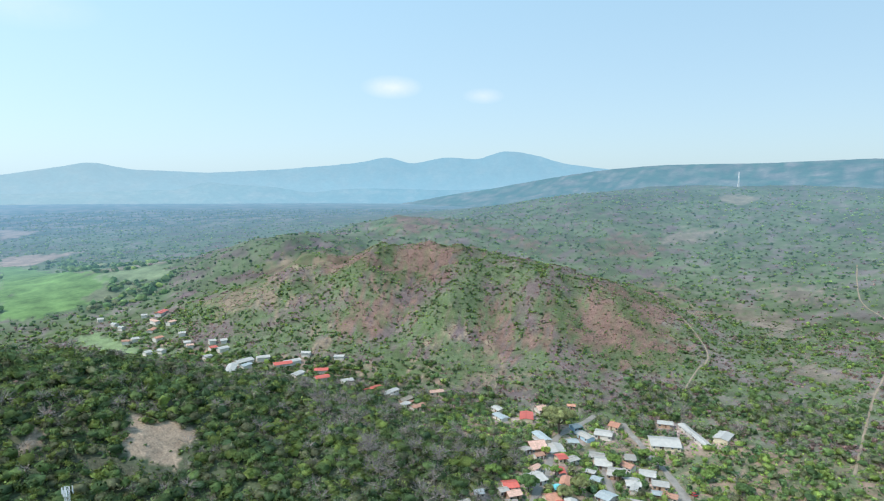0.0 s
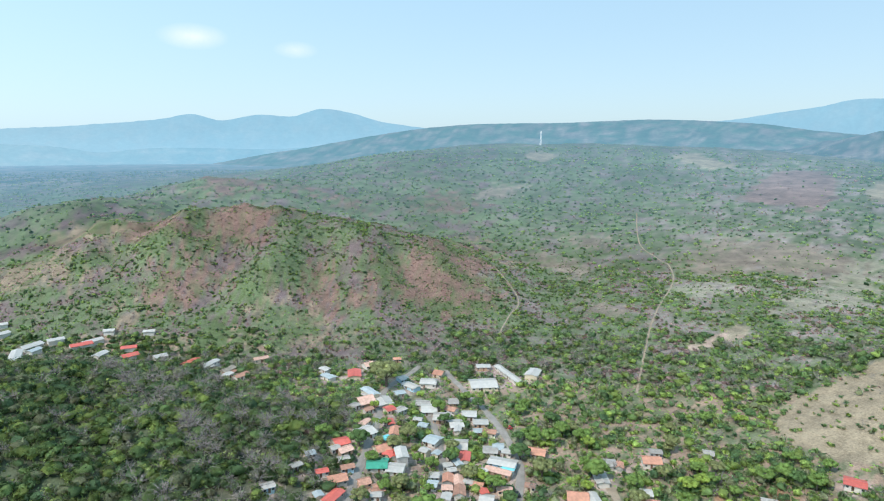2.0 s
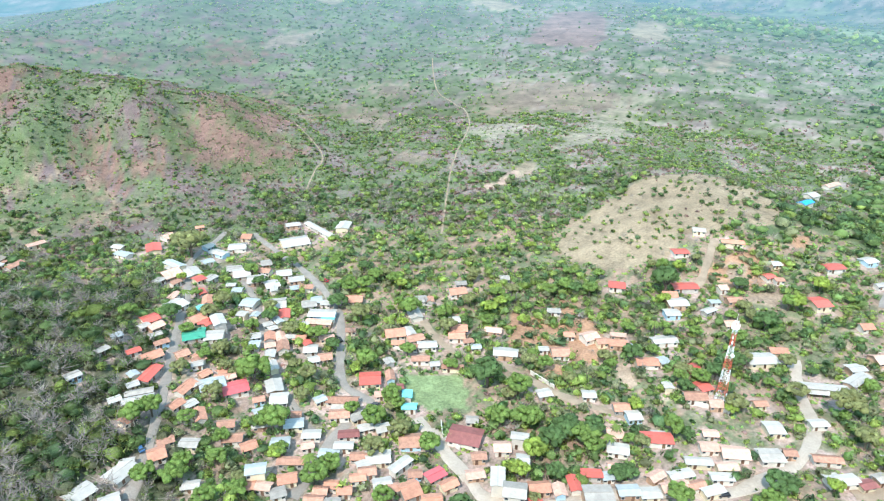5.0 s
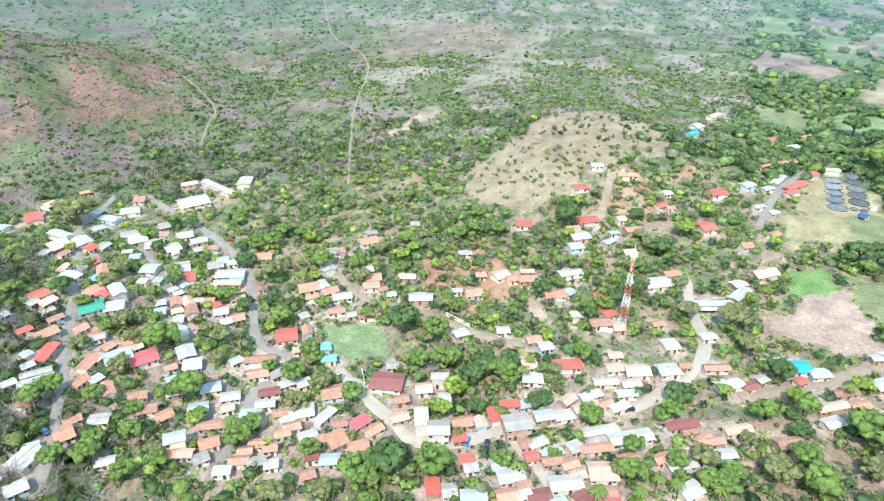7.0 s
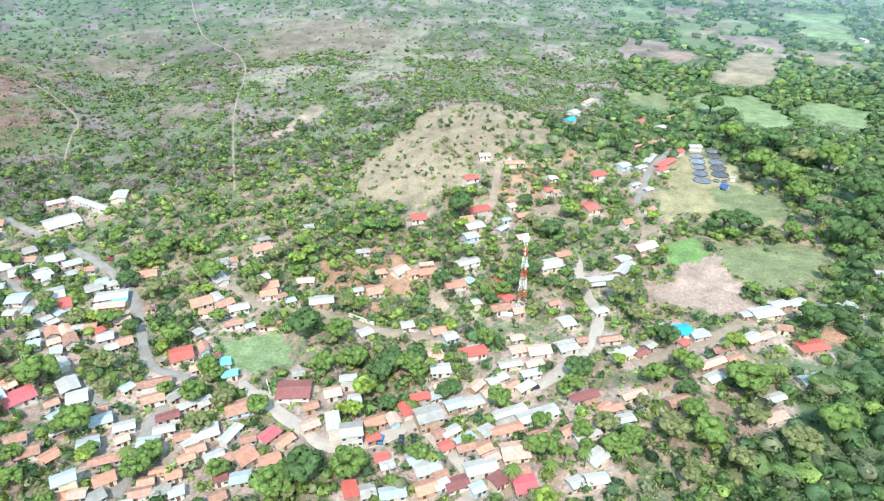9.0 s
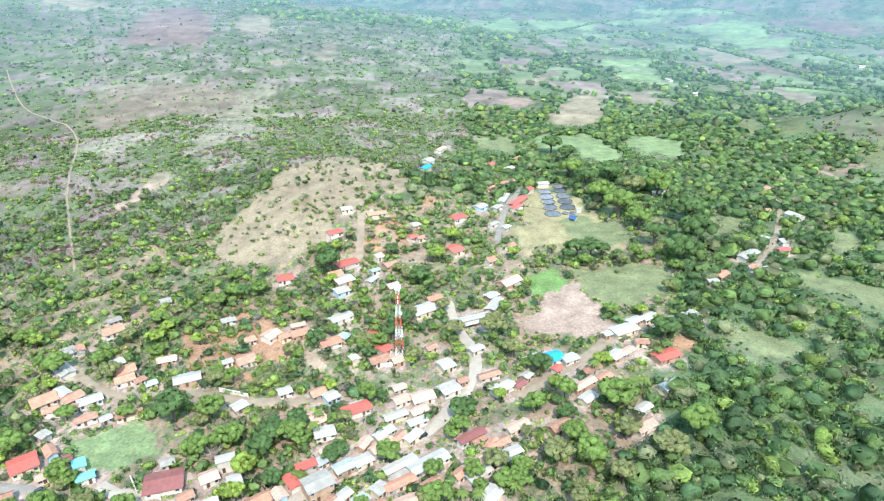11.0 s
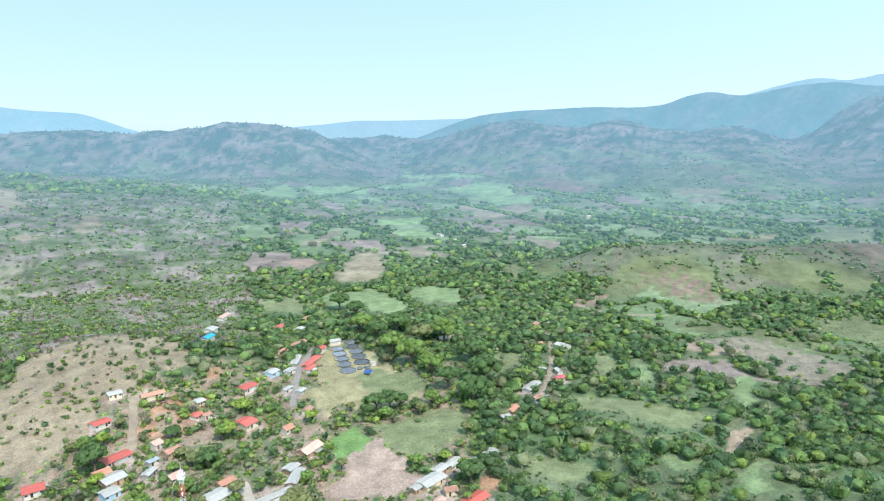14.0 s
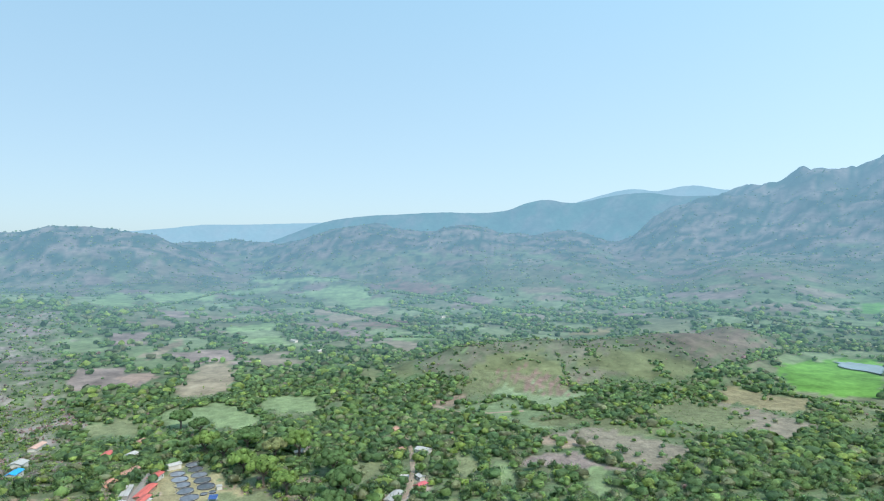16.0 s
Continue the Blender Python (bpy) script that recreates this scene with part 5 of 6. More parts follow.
# ---- roads ----
SURFACE = {"street": (ASPHALT, "worn grey village street with dusty edges"), "dirt_road": (DIRT, "pale dusty dirt road"), "concrete_street": (CONCRETE, "pale sunlit concrete street through the market")}


def smooth_line(p, step):
    """A line through the places, rounded at the bends, with points about a step apart."""
    for _ in range(2):
        q = [p[0]]
        for a, b in zip(p[:-1], p[1:]):
            q += [a * 0.75 + b * 0.25, a * 0.25 + b * 0.75]
        p = np.array(q + [p[-1]])
    s = np.concatenate([[0], np.cumsum(np.hypot(*np.diff(p, axis=0).T))])
    u = np.linspace(0, s[-1], max(3, int(s[-1] / step)))
    return np.stack([np.interp(u, s, p[:, 0]), np.interp(u, s, p[:, 1])], 1)


ROAD_LINES = []
for kind, width, places in ROADS:
    p = smooth_line(places, 2.5)
    ROAD_LINES.append((p, width))
    t = np.gradient(p, axis=0)
    t /= np.hypot(t[:, 0], t[:, 1])[:, None]
    side = np.stack([-t[:, 1], t[:, 0]], 1)
    along = np.arange(len(p))
    w = width * 0.42 * (1 + 0.12 * np.sin(along * 0.9) + 0.10 * np.sin(along * 0.37 + 1))[:, None]
    bm = bmesh.new()
    rows = []
    for k in (-1.0, -0.5, 0.0, 0.5, 1.0):
        q = p + side * w * k
        z = lie(q[:, 0], q[:, 1]) + 0.32 - 0.16 * abs(k)
        rows.append([bm.verts.new((x, y, h)) for (x, y), h in zip(q, z)])
    low = []
    for k in (-1.35, 1.35):
        q = p + side * w * k
        z = lie(q[:, 0], q[:, 1]) - 0.25
        low.append([bm.verts.new((x, y, h)) for (x, y), h in zip(q, z)])
    rows = [low[0], *rows, low[1]]
    for a, b in zip(rows[:-1], rows[1:]):
        for i in range(len(p) - 1):
            bm.faces.new((a[i], a[i + 1], b[i + 1], b[i]))
    me = bpy.data.meshes.new("road")
    bm.normal_update()
    bm.to_mesh(me)
    bm.free()
    me.materials.append(SURFACE[kind][0])
    tagged(new("road", me), SURFACE[kind][1], "road", kind="structure")


# ---- houses ----
ROOF_WORDS = {"w": "pale metal sheet roof", "s": "weathered zinc sheet roof", "b": "blue-grey sheet roof", "r": "bright red sheet roof", "R": "rose red sheet roof", "o": "orange clay tile roof",
              "t": "old brown clay tile roof", "p": "faded pink tile roof", "m": "dark maroon roof", "d": "dark thatched roof", "g": "green sheet roof", "c": "turquoise sheet roof", "B": "bright blue sheet roof"}
WALL_WORDS = ["whitewashed", "cream-painted", "bare block", "adobe", "pale blue"]
FOOT = []
hr = random.Random(11)


def gable_walls(l, w, h, rise):
    """A long box with gabled ends, as one shell."""
    bm = bmesh.new()
    a, b = l / 2, w / 2
    v = [bm.verts.new(p) for p in ((-a, -b, -1), (a, -b, -1), (a, b, -1), (-a, b, -1), (-a, -b, h), (a, -b, h), (a, b, h), (-a, b, h), (-a, 0, h + rise), (a, 0, h + rise))]
    for f in ((0, 1, 5, 4), (2, 3, 7, 6), (1, 2, 6, 9, 5), (3, 0, 4, 8, 7), (4, 5, 9, 8), (6, 7, 8, 9)):
        bm.faces.new([v[i] for i in f])
    return bm


def roof_slab(bm, l, run, rise, h, sign, over, thick=0.14):
    """One pitch of a roof, from the ridge down to the eaves."""
    drop = rise * over / run
    a = l / 2 + over
    lo, top = (sign * (run + over), h - drop), (0.0, h + rise)
    for x0, x1 in ((-a, a),):
        pts = [(x0, lo[0], lo[1]), (x1, lo[0], lo[1]), (x1, top[0], top[1]), (x0, top[0], top[1])]
        v = [bm.verts.new(Vector(p) + Vector((0, 0, dz))) for dz in (0.03, 0.03 + thick) for p in pts]
        for f in ((3, 2, 1, 0), (4, 5, 6, 7), (0, 1, 5, 4), (1, 2, 6, 5), (2, 3, 7, 6), (3, 0, 4, 7)):
            bm.faces.new([v[i] for i in f])


def house(x, y, l, w, turn, roof, storeys, group):
    l, w = max(3.6, l - 0.7), max(3.0, w - 0.7)
    h = (2.35 if storeys == 1 else 5.0) + hr.uniform(-0.15, 0.35)
    big = l > 22 or w > 13
    tile = roof in "otpd"
    rise = (w / 2) * (hr.uniform(0.36, 0.46) if tile else hr.uniform(0.16, 0.26))
    wall = hr.choices(range(5), (6, 3, 2, 3 if tile else 1, 0.7))[0]
    words = ("two-storey " if storeys == 2 else "long low " if l > 20 else "small " if l < 8 else "") + WALL_WORDS[wall] + " house with a " + ROOF_WORDS[roof]
    ca, sa = abs(math.cos(radians(turn))) * l / 2, abs(math.sin(radians(turn))) * l / 2
    z = float(np.mean(lie(np.array([x, x + ca * 0.6, x - ca * 0.6]), np.array([y, y + sa * 0.6, y - sa * 0.6]))))
    ob = empty("house", pose(x, y, z + 0.1, 0, 0, turn), words, "house", group)
    FOOT.append((x, y, l, w, turn))
    part("wall", gable_walls(l, w, h, rise), WALLS[wall], ob)
    for sign in (-1, 1):
        bm = bmesh.new()
        roof_slab(bm, l, w / 2, rise, h, sign, hr.uniform(0.45, 0.7))
        part("roof", bm, ROOFS[roof], ob)
    bm = bmesh.new()
    box(bm, -l / 2 - 0.5, -0.16, h + rise + 0.08, l / 2 + 0.5, 0.16, h + rise + 0.26)
    part("ridge_cap", bm, ROOFS[roof], ob)
    # openings on both long sides
    for sign in (-1, 1):
        yy = sign * (w / 2)
        s0, s1 = (yy - 0.06, yy + 0.05)
        dx = hr.uniform(-0.25, 0.25) * l
        part("door", boxes((dx - 0.5, s0, 0.05, dx + 0.5, s1, 2.05)), DOOR, ob)
        spots = [u for u in ((-0.38, 0.38) if l < 14 else (-0.42, -0.2, 0.2, 0.42)) if abs(u * l - dx) > 1.2]
        for k in range(storeys):
            for u in spots:
                f = part("window", boxes((u * l - 0.65, s0, 0.9 + 2.7 * k, u * l + 0.65, s1, 1.95 + 2.7 * k)), FRAME, ob)
                part("pane", boxes((u * l - 0.52, yy - 0.09, 1.02 + 2.7 * k, u * l + 0.52, yy + 0.08, 1.83 + 2.7 * k)), GLASS, f)
    # a lean-to at the back of some houses
    if 9 < l and hr.random() < 0.5 and not big:
        s = hr.choice((-1, 1))
        d, ll = hr.uniform(2.2, 3.2), l * hr.uniform(0.4, 0.7)
        o = hr.uniform(-0.2, 0.2) * l
        bm = bmesh.new()
        y0, y1 = s * w / 2, s * (w / 2 + d)
        v = [bm.verts.new(p) for z0 in (0, 0.1) for p in ((o - ll / 2, y0, h - 0.75 + z0), (o + ll / 2, y0, h - 0.75 + z0), (o + ll / 2, y1, h - 1.15 + z0), (o - ll / 2, y1, h - 1.15 + z0))]
        for f in ((3, 2, 1, 0), (4, 5, 6, 7), (0, 1, 5, 4), (1, 2, 6, 5), (2, 3, 7, 6), (3, 0, 4, 7)):
            bm.faces.new([v[i] for i in f])
        bmesh.ops.recalc_face_normals(bm, faces=bm.faces)
        part("lean_to_roof", bm, ROOFS[hr.choice("swst")], ob)
        for px in (o - ll / 2 + 0.15, o + ll / 2 - 0.15):
            part("post", boxes((px - 0.07, y1 * 0.98 - 0.07, -0.6, px + 0.07, y1 * 0.98 + 0.07, h - 1.16)), DOOR, ob)
    return ob


def far_houses(houses):
    """The houses too far off to count: walls and roofs joined, one mesh with a material for each roof."""
    bm = bmesh.new()
    codes = sorted(ROOFS)
    for x, y, l, w, turn, roof, storeys in houses:
        l, w, h = max(5.0, l * 0.8), max(4.5, w * 0.7), 2.8
        n0, f0 = len(bm.verts), len(bm.faces)
        rise = w * 0.16
        walls = gable_walls(l, w, h, rise)
        for sign in (-1, 1):
            roof_slab(walls, l, w / 2, rise, h, sign, 0.6)
        for i, f in enumerate(walls.faces):
            f.material_index = 0 if i < 6 else 1 + codes.index(roof)
        walls.transform(pose(x, y, float(lie(x, y)) + 0.2, 0, 0, turn))
        me = bpy.data.meshes.new("tmp")
        walls.to_mesh(me)
        walls.free()
        bm.from_mesh(me)
        bpy.data.meshes.remove(me)
        FOOT.append((x, y, l, w, turn))
    me = bpy.data.meshes.new("far_houses")
    bm.to_mesh(me)
    bm.free()
    for m in (WALLS[0], *(ROOFS[c] for c in codes)):
        me.materials.append(m)
    tagged(new("far_houses", me), "small far houses with pale and red roofs among trees", "houses", kind="stuff")


far_houses([h for _, houses in QUARTERS for h in houses if math.hypot(h[0], h[1]) > 430])
for name, houses in QUARTERS:
    for x, y, l, w, turn, roof, storeys in houses:
        if math.hypot(x, y) > 430:
            continue
        house(x, y, l, w, turn, roof, storeys, "houses of the " + name.replace("_", " "))


FOOT = np.array(FOOT)


def near_house(x, y, margin):
    """Which places lie in or close beside a house."""
    hitm = np.zeros(len(x), bool)
    for hx, hy, l, w, turn in FOOT:
        c, s = math.cos(radians(turn)), math.sin(radians(turn))
        m = (np.abs(x - hx) < 22) & (np.abs(y - hy) < 22)
        if m.any():
            u, v = (x[m] - hx) * c + (y[m] - hy) * s, -(x[m] - hx) * s + (y[m] - hy) * c
            hitm[m] |= (np.abs(u) < l / 2 + margin) & (np.abs(v) < w / 2 + margin)
    return hitm


def near_road(x, y, margin):
    hitm = np.zeros(len(x), bool)
    for p, width in ROAD_LINES:
        m = (x > p[:, 0].min() - 9) & (x < p[:, 0].max() + 9) & (y > p[:, 1].min() - 9) & (y < p[:, 1].max() + 9)
        if m.any():
            dd = np.full(m.sum(), 1e9)
            for px, py in p:
                dd = np.minimum(dd, (x[m] - px) ** 2 + (y[m] - py) ** 2)
            hitm[m] |= dd < (width / 2 + margin) ** 2
    return hitm

# ---- lattice tower in the village, and the far mast ----
def lattice(name, x, y, z, height, base, top, bays, label, bar=0.11, banded=True):
    ob = empty(name, pose(x, y, z - 0.3, 0, 0, 12), label, "tower")
    def corner(k, u):
        r = (base + (top - base) * min(u / 0.8, 1.0)) / 2
        sx, sy = ((-1, -1), (1, -1), (1, 1), (-1, 1))[k % 4]
        return Vector((sx * r, sy * r, u * height))
    for i in range(bays):
        u0, u1 = i / bays, (i + 1) / bays
        steel = STEEL_R if (i // max(1, bays // 7)) % 2 and banded else STEEL_W
        bm = bmesh.new()
        for k in range(4):
            beam(bm, corner(k, u0), corner(k, u1), bar)
            beam(bm, corner(k, u0), corner(k + 1, u1), bar * 0.6, 3)
            beam(bm, corner(k + 1, u0), corner(k, u1), bar * 0.6, 3)
            beam(bm, corner(k, u1), corner(k + 1, u1), bar * 0.6, 3)
        part("lattice_bay", bm, steel, ob, "red painted steel bay" if steel is STEEL_R else "white painted steel bay")
    return ob


TX, TY, TH = 202.6, 101.2, 37.0
tz = float(lie(TX, TY))
tower = lattice("telecom_tower", TX, TY, tz, TH, 3.6, 1.3, 21, "red and white steel lattice telecom tower above the houses", 0.075)
part("platform", boxes((-1.1, -1.1, TH - 3.0, 1.1, 1.1, TH - 2.9)), STEEL_W, tower)
for k in range(6):
    a = k * 1.047
    px, py = 1.35 * math.cos(a), 1.35 * math.sin(a)
    part("panel_antenna", boxes((px - 0.13, py - 0.09, TH - 3.2, px + 0.13, py + 0.09, TH - 1.0)), STEEL_W, tower, "white panel antenna")
for zz, a in ((TH - 7.5, 0.4), (TH - 8.4, 3.4), (TH - 14, 4.3)):
    bm = bmesh.new()
    disc(bm, 0.75, 0.75, -0.2, 0.25, 16)
    part("dish_antenna", bm, STEEL_W, tower, "round white microwave dish", Matrix.Translation((1.3 * math.cos(a), 1.3 * math.sin(a), zz)) @ Euler((radians(90), 0, a)).to_matrix().to_4x4())
beam_bm = bmesh.new()
beam(beam_bm, (0, 0, TH), (0, 0, TH + 3), 0.06)
part("lightning_rod", beam_bm, STEEL_W, tower)
lattice("far_mast", 748, 1575, float(lie(748, 1575)), 38, 3.2, 1.6, 14, "white steel mast on the far hilltop", 0.2, False)
WX, WY, WH = -113.0, 179.0, 46.5
wood_tower = lattice("telecom_tower", WX, WY, float(lie(WX, WY)), WH, 3.2, 1.1, 21, "red and white telecom tower in the near wood", 0.075)
for k in range(3):
    a = 0.5 + k * 2.094
    c, s_ = math.cos(a), math.sin(a)
    bm = bmesh.new()
    beam(bm, (0.4 * c, 0.4 * s_, WH - 1.3), (1.5 * c, 1.5 * s_, WH - 1.3), 0.06)
    part("antenna_arm", bm, STEEL_W, wood_tower)
    for o in (-0.45, 0.45):
        m = Matrix.Translation((1.5 * c - o * s_, 1.5 * s_ + o * c, WH - 1.2)) @ Euler((0, 0, a)).to_matrix().to_4x4()
        bm = bmesh.new()
        box(bm, -0.09, -0.15, -1.0, 0.09, 0.15, 1.1)
        part("panel_antenna", bm, STEEL_W, wood_tower, "white panel antenna", m)

# the tower's compound: a low wall round an equipment hut
hut = empty("equipment_hut", pose(TX + 5, TY - 3, tz, 0, 0, 12), "small hut with a bright blue roof at the tower's foot", "hut")
part("wall", boxes((-1.6, -1.4, -0.5, 1.6, 1.4, 2.4)), WALLS[0], hut)
part("roof", boxes((-2.0, -1.8, 2.4, 2.0, 1.8, 2.6)), ROOFS["B"], hut)
FOOT = np.concatenate([FOOT, [(TX, TY, 5, 5, 12), (TX + 5, TY - 3, 4, 4, 12)]])


def yard_wall(x0, y0, x1, y1, h=1.9):
    l, a = math.hypot(x1 - x0, y1 - y0), math.degrees(math.atan2(y1 - y0, x1 - x0))
    z = min(float(lie(x0, y0)), float(lie(x1, y1)))
    ob = empty("yard_wall", pose(x0, y0, z, 0, 0, a), "long whitewashed yard wall with a coping", "wall", "yard walls")
    part("wall", boxes((0, -0.1, -1, l, 0.1, h)), WALLS[0], ob)
    part("coping", boxes((-0.05, -0.16, h, l + 0.05, 0.16, h + 0.1)), WALLS[0], ob)


# ---- fish tanks in the meadow ----
def fish_tank(x, y, r, full):
    ob = empty("fish_tank", pose(x, y, float(lie(x, y))), "round fish tank with a black liner and dark water" if full else "round fish tank with a pale rim and murky grey water", "fish tank", "fish tanks")
    bm = bmesh.new()
    disc(bm, r, r, -0.4, 0.75, 32, False)
    disc(bm, r - 0.12, r - 0.12, 0.75, -0.4, 32, False)
    part("tank_wall", bm, LINER, ob)
    bm = bmesh.new()
    disc(bm, r - 0.15, r - 0.15, 0.0, 0.45 if full else 0.3, 32)
    part("water", bm, POND, ob)
    bm = bmesh.new()
    n = 32
    for k in range(n):
        a, b = 6.2832 * k / n, 6.2832 * (k + 1) / n
        beam(bm, (r * math.cos(a), r * math.sin(a), 0.78), (r * math.cos(b), r * math.sin(b), 0.78), 0.07)
    part("rim", bm, ROOFS["s"], ob)
    for k in range(10):
        a = 6.2832 * k / 10
        part("post", boxes((-0.05, -0.05, -0.4, 0.05, 0.05, 0.95)), ROOFS["s"], ob, at=Matrix.Translation(((r + 0.1) * math.cos(a), (r + 0.1) * math.sin(a), 0)))


for k, (x, y, r) in enumerate(((444.0, 94.8, 5.2), (432.1, 90.7, 5.4), (421.1, 87.0, 5.2), (411.1, 83.4, 5.4), (399.4, 78.4, 5.6), (462.2, 87.8, 5.0), (452.7, 84.6, 5.0), (439.3, 79.8, 5.2), (428.3, 75.9, 5.4),
                               (417.4, 71.9, 5.6), (404.3, 70.9, 2.2), (406.6, 66.3, 2.2))):
    fish_tank(x, y, r, k not in (2, 9, 5, 6))
    FOOT = np.concatenate([FOOT, [(x, y, 11, 11, 0)]])
sp = empty("solar_array", pose(393.4, 63.8, float(lie(393.4, 63.8)), 0, 0, 262), "blue solar panel array on a steel frame in the meadow", "solar panel")
tilt_ = Matrix.Translation((0, 0, 2.2)) @ Euler((radians(22), 0, 0)).to_matrix().to_4x4()
for k in range(5):
    for j in range(2):
        part("solar_panel", boxes((-2.6 + k * 1.05, -2.0 + j * 2.02, 0, -1.6 + k * 1.05, -0.03 + j * 2.02, 0.06)), PANEL, sp, at=tilt_)
for px, py in ((-2.3, -1.6), (2.3, -1.6), (-2.3, 1.6), (2.3, 1.6)):
    part("post", boxes((px - 0.08, py - 0.08, -0.4, px + 0.08, py + 0.08, 2.2 + py * 0.25)), STEEL_W, sp)
shed = empty("pump_shed", pose(412.2, 63.1, float(lie(412.2, 63.1)), 0, 0, 20), "small white pump shed beside the fish tanks", "shed")
part("wall", boxes((-1.5, -1.5, -0.4, 1.5, 1.5, 2.3)), WALLS[0], shed)
part("roof", boxes((-1.8, -1.8, 2.3, 1.8, 1.8, 2.45)), ROOFS["w"], shed)


# ---- open water at the lake's edge ----
LX, LY = 614, -634
bm = bmesh.new()
rim = [bm.verts.new((LX + 45 * math.cos(a * 0.2618) * (1 + 0.15 * math.sin(a * 2.1)), LY + 22 * math.sin(a * 0.2618) * (1 + 0.2 * math.cos(a * 1.3)), float(lie(LX, LY)) + 1.6)) for a in range(24)]
bm.faces.new(rim)
me = bpy.data.meshes.new("water")
bm.to_mesh(me)
bm.free()
me.materials.append(LAKE)
tagged(new("water", me), "still grey-blue lake water beyond the green marsh", "lake", kind="structure")


# ---- cars ----
def car(x, y, turn, colour, words):
    ob = empty("car", pose(x, y, float(lie(x, y)) + 0.5, 0, 0, turn), words + " parked on the village street", "car", "parked cars")
    paint = plain_material("car paint", colour, 0.25, 0.03, 1.0)
    bm = bmesh.new()
    box(bm, -2.1, -0.85, 0.35, 2.1, 0.85, 0.95)
    bmesh.ops.bevel(bm, geom=bm.edges[:], offset=0.14, segments=2, affect="EDGES")
    body = part("body", bm, paint, ob)
    bm = bmesh.new()
    a, b = (-1.5, 1.0), (-1.1, 0.55)
    v = [bm.verts.new(p) for p in ((a[0], -0.78, 0.93), (a[1], -0.78, 0.93), (a[1], 0.78, 0.93), (a[0], 0.78, 0.93), (b[0], -0.62, 1.45), (b[1], -0.62, 1.45), (b[1], 0.62, 1.45), (b[0], 0.62, 1.45))]
    for f in ((4, 5, 6, 7), (0, 1, 5, 4), (1, 2, 6, 5), (2, 3, 7, 6), (3, 0, 4, 7)):
        bm.faces.new([v[i] for i in f])
    cabin = part("cabin_glass", bm, GLASS, ob)
    part("roof_panel", boxes((b[0] - 0.02, -0.64, 1.44, b[1] + 0.02, 0.64, 1.5)), paint, cabin)
    for px in (-1.3, 1.3):
        for py in (-0.8, 0.8):
            bm = bmesh.new()
            disc(bm, 0.33, 0.33, -0.11, 0.11, 14)
            bmesh.ops.contextual_create(bm, geom=[e for e in bm.edges if e.is_boundary])
            part("wheel", bm, LINER, ob, at=Matrix.Translation((px, py, 0.33)) @ Euler((radians(90), 0, 0)).to_matrix().to_4x4())


for x, y, turn, colour, words in ((160.8, 72.7, 150, (0.03, 0.03, 0.035), "black car"), (113, 95.6, 215, (0.03, 0.035, 0.04), "dark grey pickup car"), (115.6, 92.6, 215, (0.04, 0.04, 0.05), "dark car"),
                                  (124.5, 78.2, 140, (0.05, 0.06, 0.07), "dark blue-grey car"), (122, 285.5, 120, (0.5, 0.04, 0.04), "red car"), (101.5, 226.3, 85, (0.03, 0.03, 0.03), "black car"),
                                  (11.9, 194.6, 100, (0.06, 0.14, 0.28), "blue car"), (109.4, 101.1, 30, (0.05, 0.25, 0.5), "bright blue car"), (91.4, 175.6, 160, (0.08, 0.08, 0.08), "dark grey car")):
    car(x, y, turn, colour, words)
for w in ((155.8, 158.2, 156.8, 144.9), (107.0, 153.4, 102.9, 146.5), (102.9, 146.5, 104.0, 137.6), (118.8, 206.8, 123.2, 199.5), (191.7, 109.9, 201.3, 94.8), (201.3, 94.8, 211.5, 98.5)):
    yard_wall(*w)

# ---- woods and scrub ----
def ico(level):
    bm = bmesh.new()
    bmesh.ops.create_icosphere(bm, subdivisions=level, radius=1)
    v = np.array([p.co for p in bm.verts])
    f = np.array([[q.index for q in p.verts] for p in bm.faces])
    bm.free()
    return v, f


OCTA = (np.array([(1, 0, 0), (0, 1, 0), (-1, 0, 0), (0, -1, 0), (0, 0, 1), (0, 0, -1)], float), np.array([(0, 1, 4), (1, 2, 4), (2, 3, 4), (3, 0, 4), (1, 0, 5), (2, 1, 5), (3, 2, 5), (0, 3, 5)]))
ICO = {0: OCTA, 1: ico(1)}


def dome(level):
    """The upper two thirds of a ball, open below."""
    v, f = ico(level)
    f = f[v[f][..., 2].mean(1) > -0.42]
    used_ = np.unique(f)
    at = np.zeros(len(v), int)
    at[used_] = np.arange(len(used_))
    return v[used_], at[f]


DOME = {1: dome(1)}


def blobs(places, radii, flat, level, colours, rng, ragged=0.3):
    """Many uneven leafy clumps as arrays: vertices, triangles, a tint for each vertex."""
    v, f = ICO[level]
    n = len(places)
    k = 1 + ragged * rng.standard_normal((n, len(v), 1))
    spin = rng.uniform(0, 6.283, n)
    c, s = np.cos(spin)[:, None], np.sin(spin)[:, None]
    base = np.stack([v[None, :, 0] * c - v[None, :, 1] * s, v[None, :, 0] * s + v[None, :, 1] * c, np.broadcast_to(v[None, :, 2], (n, len(v))) * flat[:, None]], -1)
    verts = places[:, None, :] + base * np.clip(k, 0.45, 1.7) * radii[:, None, None]
    faces = f[None] + (np.arange(n) * len(v))[:, None, None]
    out = base * np.array((1, 1, 1.5)) + np.array((0, 0, 0.25))
    return verts.reshape(-1, 3), faces.reshape(-1, 3), np.repeat(colours, len(v), 0), out.reshape(-1, 3)


